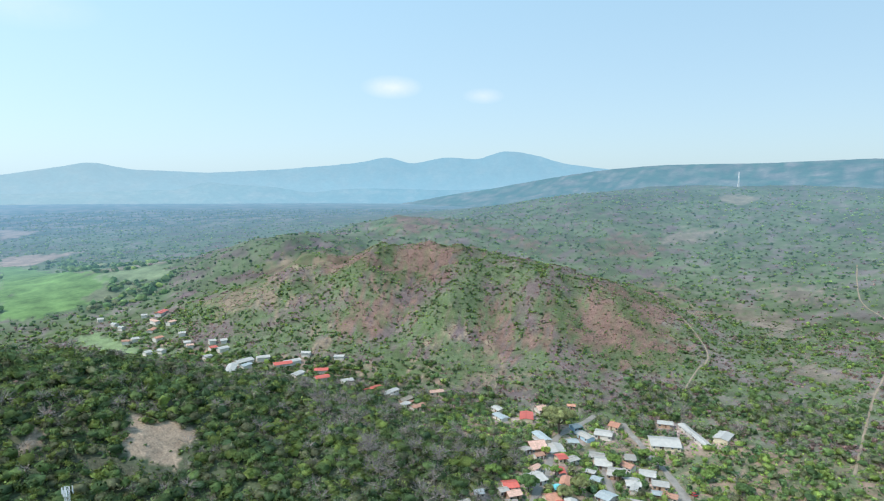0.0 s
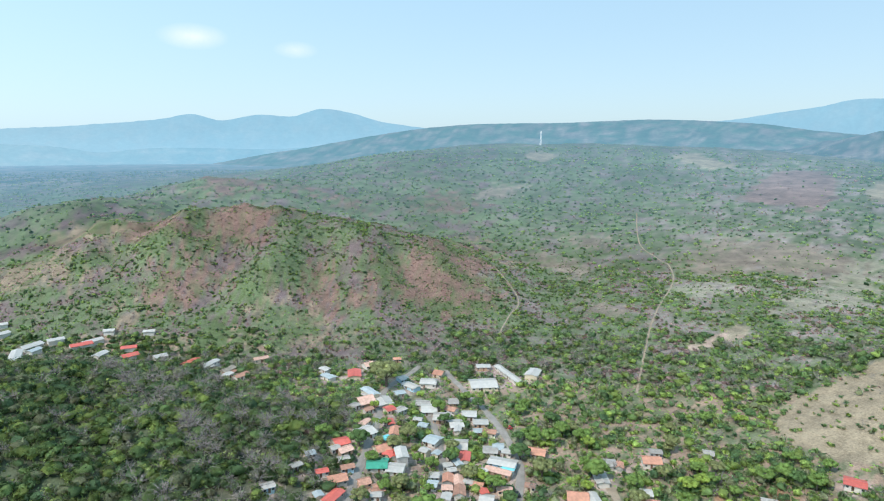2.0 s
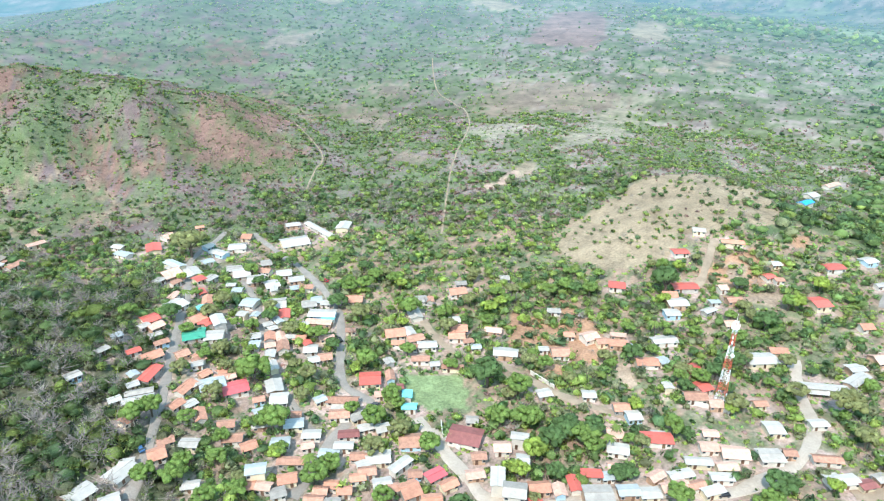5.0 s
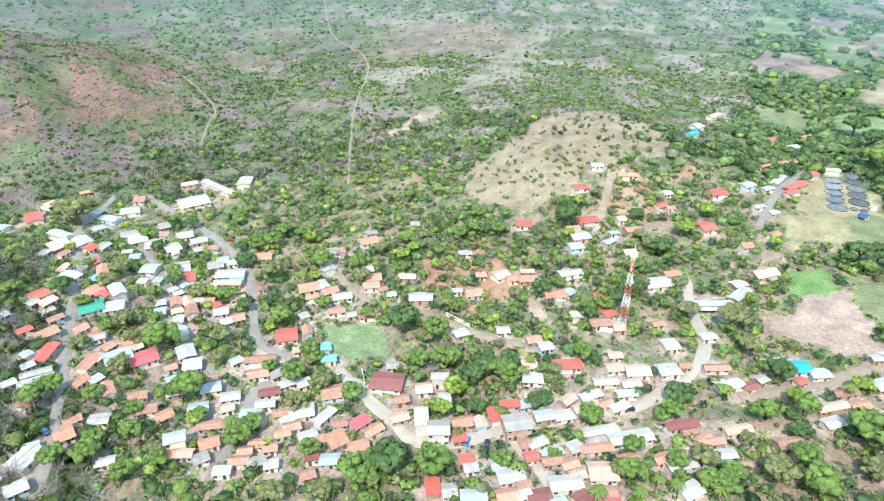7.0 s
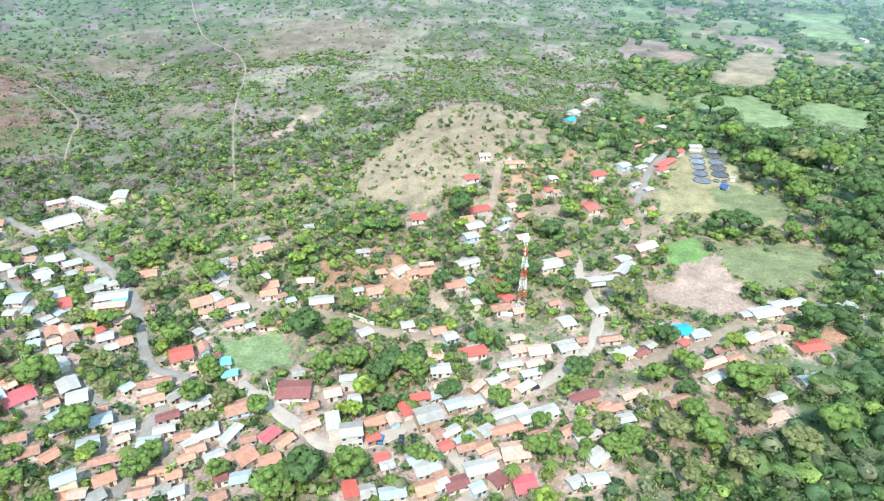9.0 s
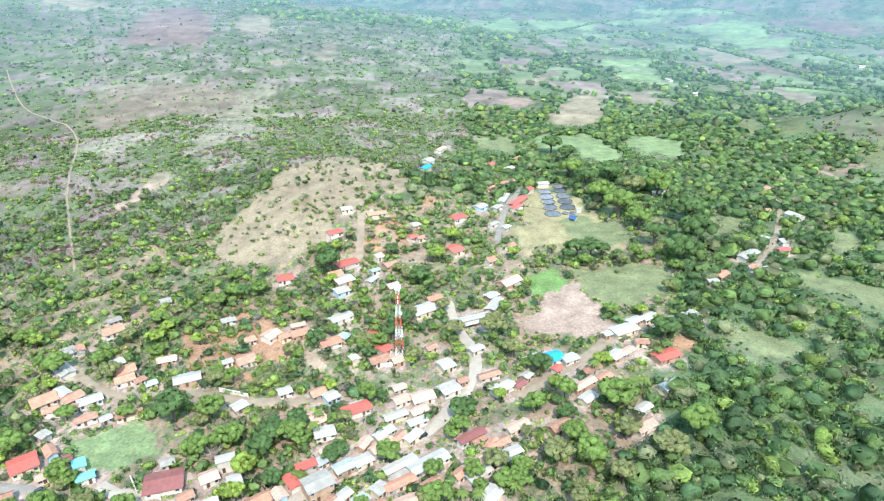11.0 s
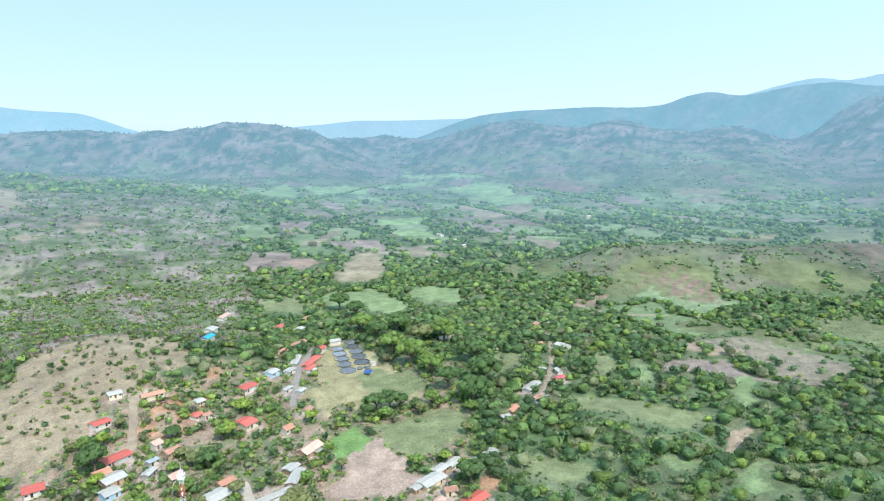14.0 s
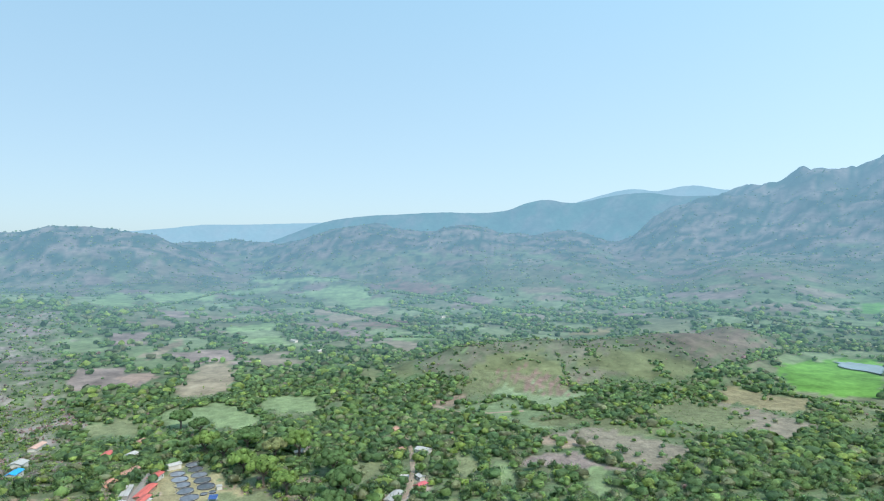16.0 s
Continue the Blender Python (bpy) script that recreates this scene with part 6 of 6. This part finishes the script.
def sprays(places, radii, flat, colours, count, size, rng):
    """Sprays of leaves standing out of each crown: loose small triangles on its outer shell."""
    n = len(places)
    d = rng.standard_normal((n, count, 3))
    d[..., 2] = np.abs(d[..., 2]) * 0.95 - 0.2
    d /= np.linalg.norm(d, axis=-1, keepdims=True)
    c = places[:, None] + d * radii[:, None, None] * rng.uniform(0.78, 1.3, (n, count, 1)) * np.stack([np.ones(n), np.ones(n), flat], 1)[:, None]
    a, b = rng.standard_normal((2, n, count, 3))
    a, b = (q - 0.75 * d * np.sum(q * d, -1, keepdims=True) for q in (a, b))
    s = np.minimum(radii * size, 0.85)[:, None, None] * rng.uniform(0.6, 1.4, (n, count, 1))
    a, b = a / np.linalg.norm(a, axis=-1, keepdims=True) * s, b / np.linalg.norm(b, axis=-1, keepdims=True) * s
    v = np.stack([c - a, c + b, c + a], 2).reshape(-1, 3)
    return v, np.arange(n * count * 3).reshape(-1, 3), (np.repeat(colours, count, 0) * rng.uniform(0.75, 1.4, (n * count, 1))).repeat(3, 0), np.repeat((d + 0.6 * rng.standard_normal(d.shape) + np.array((0, 0, 0.25))).reshape(-1, 3), 3, 0)


def twigs(places, radii, count, rng):
    """Leafless crowns: thin forked branches fanning up from each trunk's foot."""
    n = len(places)
    d = rng.standard_normal((n, count, 3)) * np.array((1, 1, 0.7)) + np.array((0, 0, 0.75))
    d /= np.linalg.norm(d, axis=-1, keepdims=True)
    heart = places[:, None] + np.array((0, 0, 0.75)) * radii[:, None, None]
    base = heart + d * radii[:, None, None] * rng.uniform(0.1, 0.6, (n, count, 1))
    d = d + rng.standard_normal((n, count, 3)) * 0.45
    tip = base + d * radii[:, None, None] * rng.uniform(0.35, 0.7, (n, count, 1))
    # the trunk
    base[:, :3], tip[:, :3] = places[:, None], heart + rng.standard_normal((n, 3, 3)) * radii[:, None, None] * 0.2
    side = np.cross(d, rng.standard_normal((n, count, 3)))
    side /= np.linalg.norm(side, axis=-1, keepdims=True)
    w = radii[:, None, None] * 0.019
    v = np.stack([base - side * w, base + side * w, tip], 2).reshape(-1, 3)
    f = np.arange(n * count * 3).reshape(-1, 3)
    return v, f, np.tile(np.array((0.20, 0.17, 0.155)), (len(v), 1)), np.repeat(np.cross(side, d).reshape(-1, 3), 3, 0)


def heap(name, chunks, material):
    """One mesh from several chunks of arrays."""
    vs, fs, ts, ns, o = [], [], [], [], 0
    for v, f, t, outward in chunks:
        vs.append(v), fs.append(f + o), ts.append(t), ns.append(outward)
        o += len(v)
    v, f, t, outward = np.concatenate(vs), np.concatenate(fs), np.concatenate(ts), np.concatenate(ns)
    me = bpy.data.meshes.new(name)
    me.vertices.add(len(v))
    me.vertices.foreach_set("co", v.astype(np.float32).ravel())
    me.loops.add(len(f) * 3)
    me.loops.foreach_set("vertex_index", f.astype(np.int32).ravel())
    me.polygons.add(len(f))
    me.polygons.foreach_set("loop_start", np.arange(0, len(f) * 3, 3, dtype=np.int32))
    me.polygons.foreach_set("use_smooth", np.ones(len(f), bool))
    me.update(calc_edges=True)
    set_colour(me, "tint", t)
    # leaves are lit with their crown's roundness
    outward /= np.linalg.norm(outward, axis=1, keepdims=True) + 1e-9
    me.normals_split_custom_set_from_vertices(outward.astype(np.float32))
    me.materials.append(material)
    return me


# dark, mid, bright, deep, olive, dry
GREENS = np.array([(0.165, 0.265, 0.10), (0.225, 0.335, 0.11), (0.315, 0.415, 0.11), (0.135, 0.225, 0.095), (0.28, 0.31, 0.155), (0.40, 0.285, 0.225)])
SHARES = {0: (3, 5, 6, 2, 3, 0.05), 1: (4, 6, 4, 2, 3, 0.1), 2: (3, 3, 1.5, 1, 3, 5), 3: (3, 5, 4, 1, 3, 0.4), 4: (5, 6, 1.4, 3, 2, 0.1), 5: (3, 4, 1, 1, 3, 0.5), 6: (0.6, 0.8, 0.3, 0.2, 1.2, 9)}


def tints(x, y, zn, f, rng):
    """A leaf colour for each place; where the slopes have dried, mostly leafless brown scrub."""
    slope, wood, town = (zn == 2) | (zn == 3) | DRY[f], zn == 1, (zn == 0) & (bearing(x, y) < 0)
    dry = dryness(x, y, zn, np.where(DRY[f], 0.36, 0.0))
    zn = np.where(slope, np.where(rng.random(len(zn)) < dry * 0.92, 6, 3), zn)
    out = np.zeros((len(zn), 3))
    for k, ws in SHARES.items():
        m = zn == k
        out[m] = GREENS[rng.choice(6, m.sum(), p=np.array(ws) / sum(ws))]
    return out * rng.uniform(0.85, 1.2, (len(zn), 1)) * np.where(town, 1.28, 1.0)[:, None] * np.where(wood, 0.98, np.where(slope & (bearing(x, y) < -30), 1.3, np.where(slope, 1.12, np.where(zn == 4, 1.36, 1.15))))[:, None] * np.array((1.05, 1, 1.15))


def spread(count, d0, d1, rng, power=0.5):
    """Places over the seen sector; power 0.5 spreads evenly over the ground, less thins with distance."""
    az, u = np.radians(rng.uniform(-146, 44, count)), rng.uniform(0, 1, count)
    if power:
        d = (d0 ** 2 + u * (d1 ** 2 - d0 ** 2)) ** 0.5
    else:
        d = d0 * (d1 / d0) ** u
    return -d * np.sin(az), d * np.cos(az)


OPEN = {"straw": 0.02, "olive": 0.05, "lush": 0.0, "bare": 0.0, "dry": 0.06, "meadow": 0.0, "pasture": 0.03, "earth": 0.25, "marsh": 0.0, "redfield": 0.05, "greydry": 0.35, "knoll": 0.4, "tanhill": 0.55, "brownhill": 1.0, "soil": 0.6, "heath": 0.6, "scrubland": 1.0, "redhill": 0.15}


def growth(x, y, base, rng):
    """Keeps places by how densely each zone and field is grown; denser and thinner patches."""
    zn, f = zone(x, y), field_at(x, y)
    p = np.array(base)[zn] * np.where(zn == 1, 1.0, np.clip(0.75 + 0.55 * rough(x, y, 75, 41) + 0.4 * rough(x, y, 240, 43), 0.12, 1))
    p = np.where(plots(x, y, zn)[1], 0.02, np.where((zn == 4) & (np.hypot(x, y) > 430), np.where(np.hypot(x, y) > 900, p * 0.85, np.minimum(1, p * 1.35)), p))
    p = np.where((zn == 3) & (np.hypot(x, y) > 480) & (bearing(x, y) < -38), p, p)
    p = np.where((zn == 5) & (parcels(x, y)[1] < 3.0), 0.75, p)
    share = np.array([OPEN[k] for k, _ in FIELDS] + [1.0])[f]
    dry_ = np.array([k in ("olive", "earth", "knoll", "brownhill") for k, _ in FIELDS] + [False])[f]
    share = np.where(dry_ & (bearing(x, y) < -97) & (np.hypot(x, y) > 520), np.maximum(share, 0.6), share)
    p = np.where((bearing(x, y) < -97) & (np.hypot(x, y) > 520) & dry_, np.where(parcels(x, y)[1] < 4, 1.0, 0.4), p)
    return (rng.random(len(x)) < p * share), zn, f


def crowns(x, y, z, r, colours, leaves, leaf, rng, high=0.52, flat=0.72, skin=0.84):
    """Leafy crowns: tufts of leaves gathered on several boughs, round a small uneven heart of denser foliage."""
    v, f = DOME[1]
    n, m, nb = len(x), len(v), 8 if leaves > 30 else 5
    boughs = rng.standard_normal((n, nb, 3))
    boughs[..., 2] = np.abs(boughs[..., 2]) * 0.9 - 0.15
    boughs /= np.linalg.norm(boughs, axis=-1, keepdims=True)
    reach = rng.uniform(0.8, 1.15, (n, nb))
    near = np.einsum("mk,nbk->nmb", v, boughs)
    best = near.argmax(-1)
    push = skin * (0.66 + 0.34 * np.exp((near.max(-1) - 1) / 0.2)) * np.take_along_axis(reach, best, 1) * rng.uniform(0.82, 1.12, (n, m))
    wide = r[:, None] * np.stack([rng.uniform(0.8, 1.25, n), rng.uniform(0.8, 1.25, n), flat * rng.uniform(0.75, 1.25, n)], 1)
    c = np.stack([x, y, z + r * high], 1)
    verts = c[:, None] + v[None] * push[..., None] * wide[:, None]
    out = v[None] + 0.5 * rng.standard_normal((n, m, 3)) + np.array((0, 0, 0.1))
    shade = colours[:, None] * rng.uniform(0.6, 1.15, (n, m, 1))
    chunks = [(verts.reshape(-1, 3), (f[None] + (np.arange(n) * m)[:, None, None]).reshape(-1, 3), shade.reshape(-1, 3), out.reshape(-1, 3))]
    if leaves:
        pick = rng.integers(0, nb, (n, leaves))
        axis = np.take_along_axis(boughs, pick[..., None].repeat(3, -1), 1)
        d = axis + 0.40 * rng.standard_normal((n, leaves, 3))
        d /= np.linalg.norm(d, axis=-1, keepdims=True)
        far = (0.62 + 0.40 * np.exp((np.sum(d * axis, -1) - 1) / 0.16)) * np.take_along_axis(reach, pick, 1) * rng.uniform(0.86, 1.1, (n, leaves))
        at = c[:, None] + d * far[..., None] * wide[:, None]
        p, q = rng.standard_normal((2, n, leaves, 3))
        p, q = (k - 0.7 * d * np.sum(k * d, -1, keepdims=True) for k in (p, q))
        size = (leaf * np.sqrt(r / 2.5))[:, None, None] * rng.uniform(0.6, 1.4, (n, leaves, 1))
        p, q = p / np.linalg.norm(p, axis=-1, keepdims=True) * size, q / np.linalg.norm(q, axis=-1, keepdims=True) * size
        lit = d + 0.8 * (d - axis) + 0.45 * rng.standard_normal(d.shape) + np.array((0, 0, 0.2))
        bough_tint = np.take_along_axis(rng.uniform(0.82, 1.2, (n, nb)), pick, 1)
        tint = colours[:, None] * (bough_tint * rng.uniform(0.78, 1.3, (n, leaves)))[..., None]
        chunks.append((np.stack([at - p, at + q, at + p], 2).reshape(-1, 3), np.arange(n * leaves * 3).reshape(-1, 3), tint.reshape(-1, 3).repeat(3, 0), lit.reshape(-1, 3).repeat(3, 0)))
    return chunks


rng = np.random.default_rng(5)


def grove(count, d0, d1, base, sizes, margin, power=0.5):
    """Places, crown radii and tints for trees between two distances."""
    x, y = spread(count, d0, d1, rng, power)
    clump = np.clip((d0 - 250) / 45, 0, 5.5)
    x, y = x + clump * rough(x, y, 34, 91), y + clump * rough(x, y, 34, 93)
    keep, zn, f = growth(x, y, base, rng)
    keep &= ~near_house(x, y, margin) & ~near_road(x, y, 0.2 + margin * 0.9)
    x, y, zn, f = x[keep], y[keep], zn[keep], f[keep]
    r = np.array(sizes)[zn] * np.clip(rng.lognormal(0, 0.4, len(x)), 0.4, 1.8)
    # whatever stands close before an open field, a roof or a street is kept low
    z = lie(x, y)
    top = z + 1.45 * r
    reach = (EYE - z) / np.maximum(EYE - top, 25)
    open_ = np.array([OPEN[k] < 0.3 for k, _ in FIELDS] + [False])[field_at(x * reach, y * reach)] & (top < 60)
    roof_ = near_house(x * reach * 0.985, y * reach * 0.985, -0.3) | near_road(x * reach, y * reach, 0.0)
    r = np.where(open_ | roof_, np.minimum(r, 0.75), r) * np.where(SOFT[f] | MEAGRE[f], 0.62, 1.0)
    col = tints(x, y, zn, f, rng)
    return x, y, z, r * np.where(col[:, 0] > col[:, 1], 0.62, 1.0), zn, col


# near woods and the village's greenery
chunks, bare_at, bare_r = [], [], []
for count, d0, d1, leaves, leaf in ((16000, 110, 320, 58, 0.46), (22000, 320, 480, 34, 0.52)):
    x, y, z, r, zn, col = grove(count, d0, d1, (0.9, 1.0, 0.75, 0.95, 0.55, 0.4), (2.15, 2.9, 1.7, 2.4, 3.9, 1.4), 0.75)
    bare = (rng.random(len(x)) < np.where((zn == 1) & (bearing(x, y) > 13), 0.07, np.array([0.05, 0.23, 0.3, 0.13, 0.0, 0.0])[zn]))
    k = ~bare
    chunks += crowns(x[k], y[k], z[k], r[k], col[k], leaves, leaf, rng, skin=0.76)
    bare_at.append(np.stack([x, y, z], 1)[bare]), bare_r.append(r[bare])
tagged(new("woodland", heap("woodland", chunks, LEAF)), "leafy green trees and undergrowth round the village", "woods", kind="stuff")
tagged(new("bare_trees", heap("bare_trees", [twigs(np.concatenate(bare_at), np.concatenate(bare_r) * 1.15, 74, rng)], TWIG)), "leafless grey-brown dry-season trees", "woods", kind="stuff")

# scrub of the hills and trees of the plain; past BACK they belong to the backdrop
x, y, z, r, zn, col = grove(54000, 480, BACK, (1.0, 0.9, 0.9, 0.92, 0.72, 0.5), (2.1, 2.2, 1.35, 1.55, 3.6, 1.3), 1.0)
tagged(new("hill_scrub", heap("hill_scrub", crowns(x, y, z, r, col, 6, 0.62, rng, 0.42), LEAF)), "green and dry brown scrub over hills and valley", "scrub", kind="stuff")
x, y, z, r, zn, col = grove(80000, BACK, 3000, (1.0, 0.9, 0.9, 0.92, 0.95, 0.5), (2.6, 2.4, 1.35, 1.5, 3.2, 1.4), 1.5, 0)
hx, hy, hr = [], [], []
for wide, line in HEDGES:
    for p, q in zip(line[:-1], line[1:]):
        l = np.hypot(*(q - p))
        n = int(l * (0.22 + 0.05 * wide)) + 1
        s, v = rng.random(n), rng.normal(0, 0.55 * wide, n)
        side = np.array((p[1] - q[1], q[0] - p[0])) / l
        at = p + s[:, None] * (q - p) + v[:, None] * side
        hx.append(at[:, 0]), hy.append(at[:, 1]), hr.append(rng.uniform(0.5, 1.0, n) * (1.9 + 0.28 * min(wide, 8)))
hx, hy, hr = np.concatenate(hx), np.concatenate(hy), np.concatenate(hr)
x, y, z, r, zn = np.append(x, hx), np.append(y, hy), np.append(z, lie(hx, hy)), np.append(r, hr), np.append(zn, np.full(len(hx), 4))
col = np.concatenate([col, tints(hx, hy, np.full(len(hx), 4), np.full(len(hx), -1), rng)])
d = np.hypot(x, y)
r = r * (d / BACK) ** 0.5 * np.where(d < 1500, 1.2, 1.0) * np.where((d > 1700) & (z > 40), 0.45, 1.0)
# leaf tints are dimmed with distance, part of the painted haze
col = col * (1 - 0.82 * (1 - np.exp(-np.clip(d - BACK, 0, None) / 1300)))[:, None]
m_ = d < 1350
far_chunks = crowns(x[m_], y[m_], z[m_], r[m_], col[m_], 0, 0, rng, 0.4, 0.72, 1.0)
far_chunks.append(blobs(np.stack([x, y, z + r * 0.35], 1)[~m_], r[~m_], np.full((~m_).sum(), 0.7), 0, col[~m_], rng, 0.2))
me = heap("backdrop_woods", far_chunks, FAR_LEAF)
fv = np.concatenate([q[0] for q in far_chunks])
# the crowns' own glow imitates haze, stronger with distance
set_colour(me, "haze_glow", painted_haze(np.hypot(fv[:, 0], fv[:, 1]), bearing(fv[:, 0], fv[:, 1])))
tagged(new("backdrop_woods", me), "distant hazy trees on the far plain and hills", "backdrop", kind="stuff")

# low bushes close over the dry and green slopes, lower than a man
x, y = spread(38000, 400, BACK, rng)
zn, f = zone(x, y), field_at(x, y)
keep = ((zn == 2) | (zn == 3)) & ((f < 0) | DRY[f]) & ~near_house(x, y, 1.0) & ~near_road(x, y, 0.2) & (rng.random(len(x)) < np.clip(0.7 + 0.5 * rough(x, y, 40, 71), 0.1, 1))
x, y, zn, f = x[keep], y[keep], zn[keep], f[keep]
r = rng.uniform(0.6, 1.3, len(x))
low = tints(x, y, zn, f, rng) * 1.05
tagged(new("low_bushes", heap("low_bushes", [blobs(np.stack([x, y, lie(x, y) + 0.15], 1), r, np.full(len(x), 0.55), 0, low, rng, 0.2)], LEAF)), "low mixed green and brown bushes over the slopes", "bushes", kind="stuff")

# undergrowth and yard bushes between the trees
x, y = spread(46000, 110, 430, rng)
zn, f = zone(x, y), field_at(x, y)
keep = ((zn == 0) | (zn == 1) | (zn == 3)) & (f < 0) & ~near_house(x, y, 0.5) & ~near_road(x, y, 0.5) & (rng.random(len(x)) < np.clip(0.62 + 0.5 * rough(x, y, 30, 75), 0.12, 1))
x, y, zn, f = x[keep], y[keep], zn[keep], f[keep]
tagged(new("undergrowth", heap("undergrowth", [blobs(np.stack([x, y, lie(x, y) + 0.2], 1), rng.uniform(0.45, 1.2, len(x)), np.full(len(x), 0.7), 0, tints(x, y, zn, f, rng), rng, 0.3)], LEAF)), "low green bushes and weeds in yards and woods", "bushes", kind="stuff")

# the shade trees of the west village
x, y = spread(15000, 430, 690, rng)
keep = (zone(x, y) == 0) & (bearing(x, y) > -2) & ~near_house(x, y, 1.6) & ~near_road(x, y, 0.5) & (field_at(x, y) < 0)
x, y = x[keep], y[keep]
r = rng.uniform(1.8, 3.6, len(x))
shade = GREENS[rng.choice(5, len(x))] * 0.78
tagged(new("village_grove", heap("village_grove", crowns(x, y, lie(x, y), r, shade, 14, 0.5, rng), LEAF)), "dark green shade trees round the western houses", "trees", kind="stuff")

# ---- single trees of the village ----
tr = np.random.default_rng(23)
KINDS = {"d": (3, "broad dark green shade tree"), "m": (1, "leafy mid-green yard tree"), "l": (4, "pale olive-green tree with loose foliage"), "y": (2, "bright yellow-green tree")}


def tree_template(kind, seed):
    """A tree one unit in crown radius: trunk with limbs, and a crown of many clumps and leaf sprays."""
    g = np.random.default_rng(seed)
    ob = empty("tree", pose(0, 0, -500), KINDS[kind][1] + " among the houses", "tree", "village trees")
    bm = bmesh.new()
    beam(bm, (0, 0, -0.1), (0.02, 0.0, 0.75), 0.075, 7)
    for k in range(5):
        a = k * 1.257 + g.uniform(-0.3, 0.3)
        beam(bm, (0, 0, 0.6), (0.5 * math.cos(a), 0.5 * math.sin(a), g.uniform(0.95, 1.3)), 0.035, 5)
    part("trunk", bm, BARK, ob)
    n = 26
    a, o = np.arange(n) * 2.399, np.concatenate([[0], g.uniform(0.3, 0.8, n - 1)])
    c = np.stack([o * np.cos(a), o * np.sin(a), 1.15 + 0.38 * (1 - o) + g.uniform(-0.16, 0.16, n)], 1)
    colour = np.tile(GREENS[KINDS[kind][0]], (n, 1)) * g.uniform(1.1, 1.45, (n, 1)) * np.array((1.06, 1.0, 0.9))
    rr = g.uniform(0.18, 0.32, n)
    me = heap("crown", [blobs(c, rr * 1.05, np.full(n, 0.85), 1, colour, g, 0.12), sprays(c, rr * 1.02, np.full(n, 0.85), colour, 17, 0.27, g)], LEAF)
    crown = new("crown", me)
    crown.parent = ob
    return ob


TEMPLATES = {k: [tree_template(k, 40 + 7 * i + j) for j in range(3)] for i, k in enumerate("dmly")}
used = set()


def plant(x, y, r, kind):
    t = TEMPLATES[kind][int(tr.integers(3))]
    s = r * tr.uniform(0.92, 1.08)
    m = pose(x, y, float(lie(x, y)), 0, 0, tr.uniform(0, 360)) @ Matrix.Diagonal((s, s, s * tr.uniform(0.85, 1.1), 1))
    if t.name in used:
        copy_thing(t, m @ Matrix.Diagonal((*(1 / v for v in t.scale), 1)))
    else:
        used.add(t.name)
        t.matrix_basis = m


for x, y, r, kind in BIG_TREES:
    plant(x, y, r, kind)
vx, vy = spread(3600, 120, 345, tr)
ok = (zone(vx, vy) == 0) & ~near_house(vx, vy, 0.6) & ~near_road(vx, vy, 0.8) & (field_at(vx, vy) < 0)
for x, y in list(zip(vx[ok], vy[ok]))[:200]:
    plant(x, y, float(tr.uniform(2.5, 4.9)), "dmmlylm"[int(tr.integers(7))])
for ts in TEMPLATES.values():
    for t in ts:
        if t.name not in used:
            plant(-60.0 + float(tr.uniform(-30, 30)), 250.0 + float(tr.uniform(-20, 20)), 4.0, "d")
            for o in (*t.children_recursive, t):
                bpy.data.objects.remove(o)


# ---- palms ----
FROND = plain_material("palm frond", (0.13, 0.18, 0.035), 0.6, 0.2, 1.5)


def palm_template():
    ob = empty("palm_tree", pose(0, 0, -500), "tall coconut palm with drooping fronds", "palm tree", "palms")
    bm = bmesh.new()
    for k in range(6):
        beam(bm, (0.08 * k, 0.02 * k * k, k * 1.15 - 0.3), (0.08 * (k + 1), 0.02 * (k + 1) ** 2, (k + 1) * 1.15 - 0.3), 0.19 - 0.012 * k, 7)
    part("trunk", bm, BARK, ob)
    top = Vector((0.48, 0.72, 6.6))
    for k in range(14):
        a, lift = k * 2.399, 0.9 - 0.11 * (k % 7)
        bm = bmesh.new()
        rows = []
        for i in range(7):
            u = i / 6
            p = top + Vector((math.cos(a), math.sin(a), 0)) * (2.9 * u) + Vector((0, 0, lift * 1.6 * u - 2.4 * u * u))
            s = Vector((-math.sin(a), math.cos(a), 0)) * (0.42 * math.sin(math.pi * min(0.97, 0.12 + 0.88 * u)))
            rows.append([bm.verts.new(p - s - Vector((0, 0, 0.16 * s.length / 0.42))), bm.verts.new(p + Vector((0, 0, 0.08))), bm.verts.new(p + s - Vector((0, 0, 0.16 * s.length / 0.42)))])
        for r0, r1 in zip(rows[:-1], rows[1:]):
            bm.faces.new((r0[0], r1[0], r1[1], r0[1])), bm.faces.new((r0[1], r1[1], r1[2], r0[2]))
        part("frond", bm, FROND, ob)
    return ob


palm = palm_template()
for k, (x, y) in enumerate(PALMS):
    s = float(tr.uniform(0.8, 1.2))
    m = pose(x, y, float(lie(x, y)), 0, 0, float(tr.uniform(0, 360))) @ Matrix.Diagonal((s, s, s, 1))
    if k:
        copy_thing(palm, m @ Matrix.Diagonal((*(1 / v for v in palm.scale), 1)))
    else:
        palm.matrix_basis = m
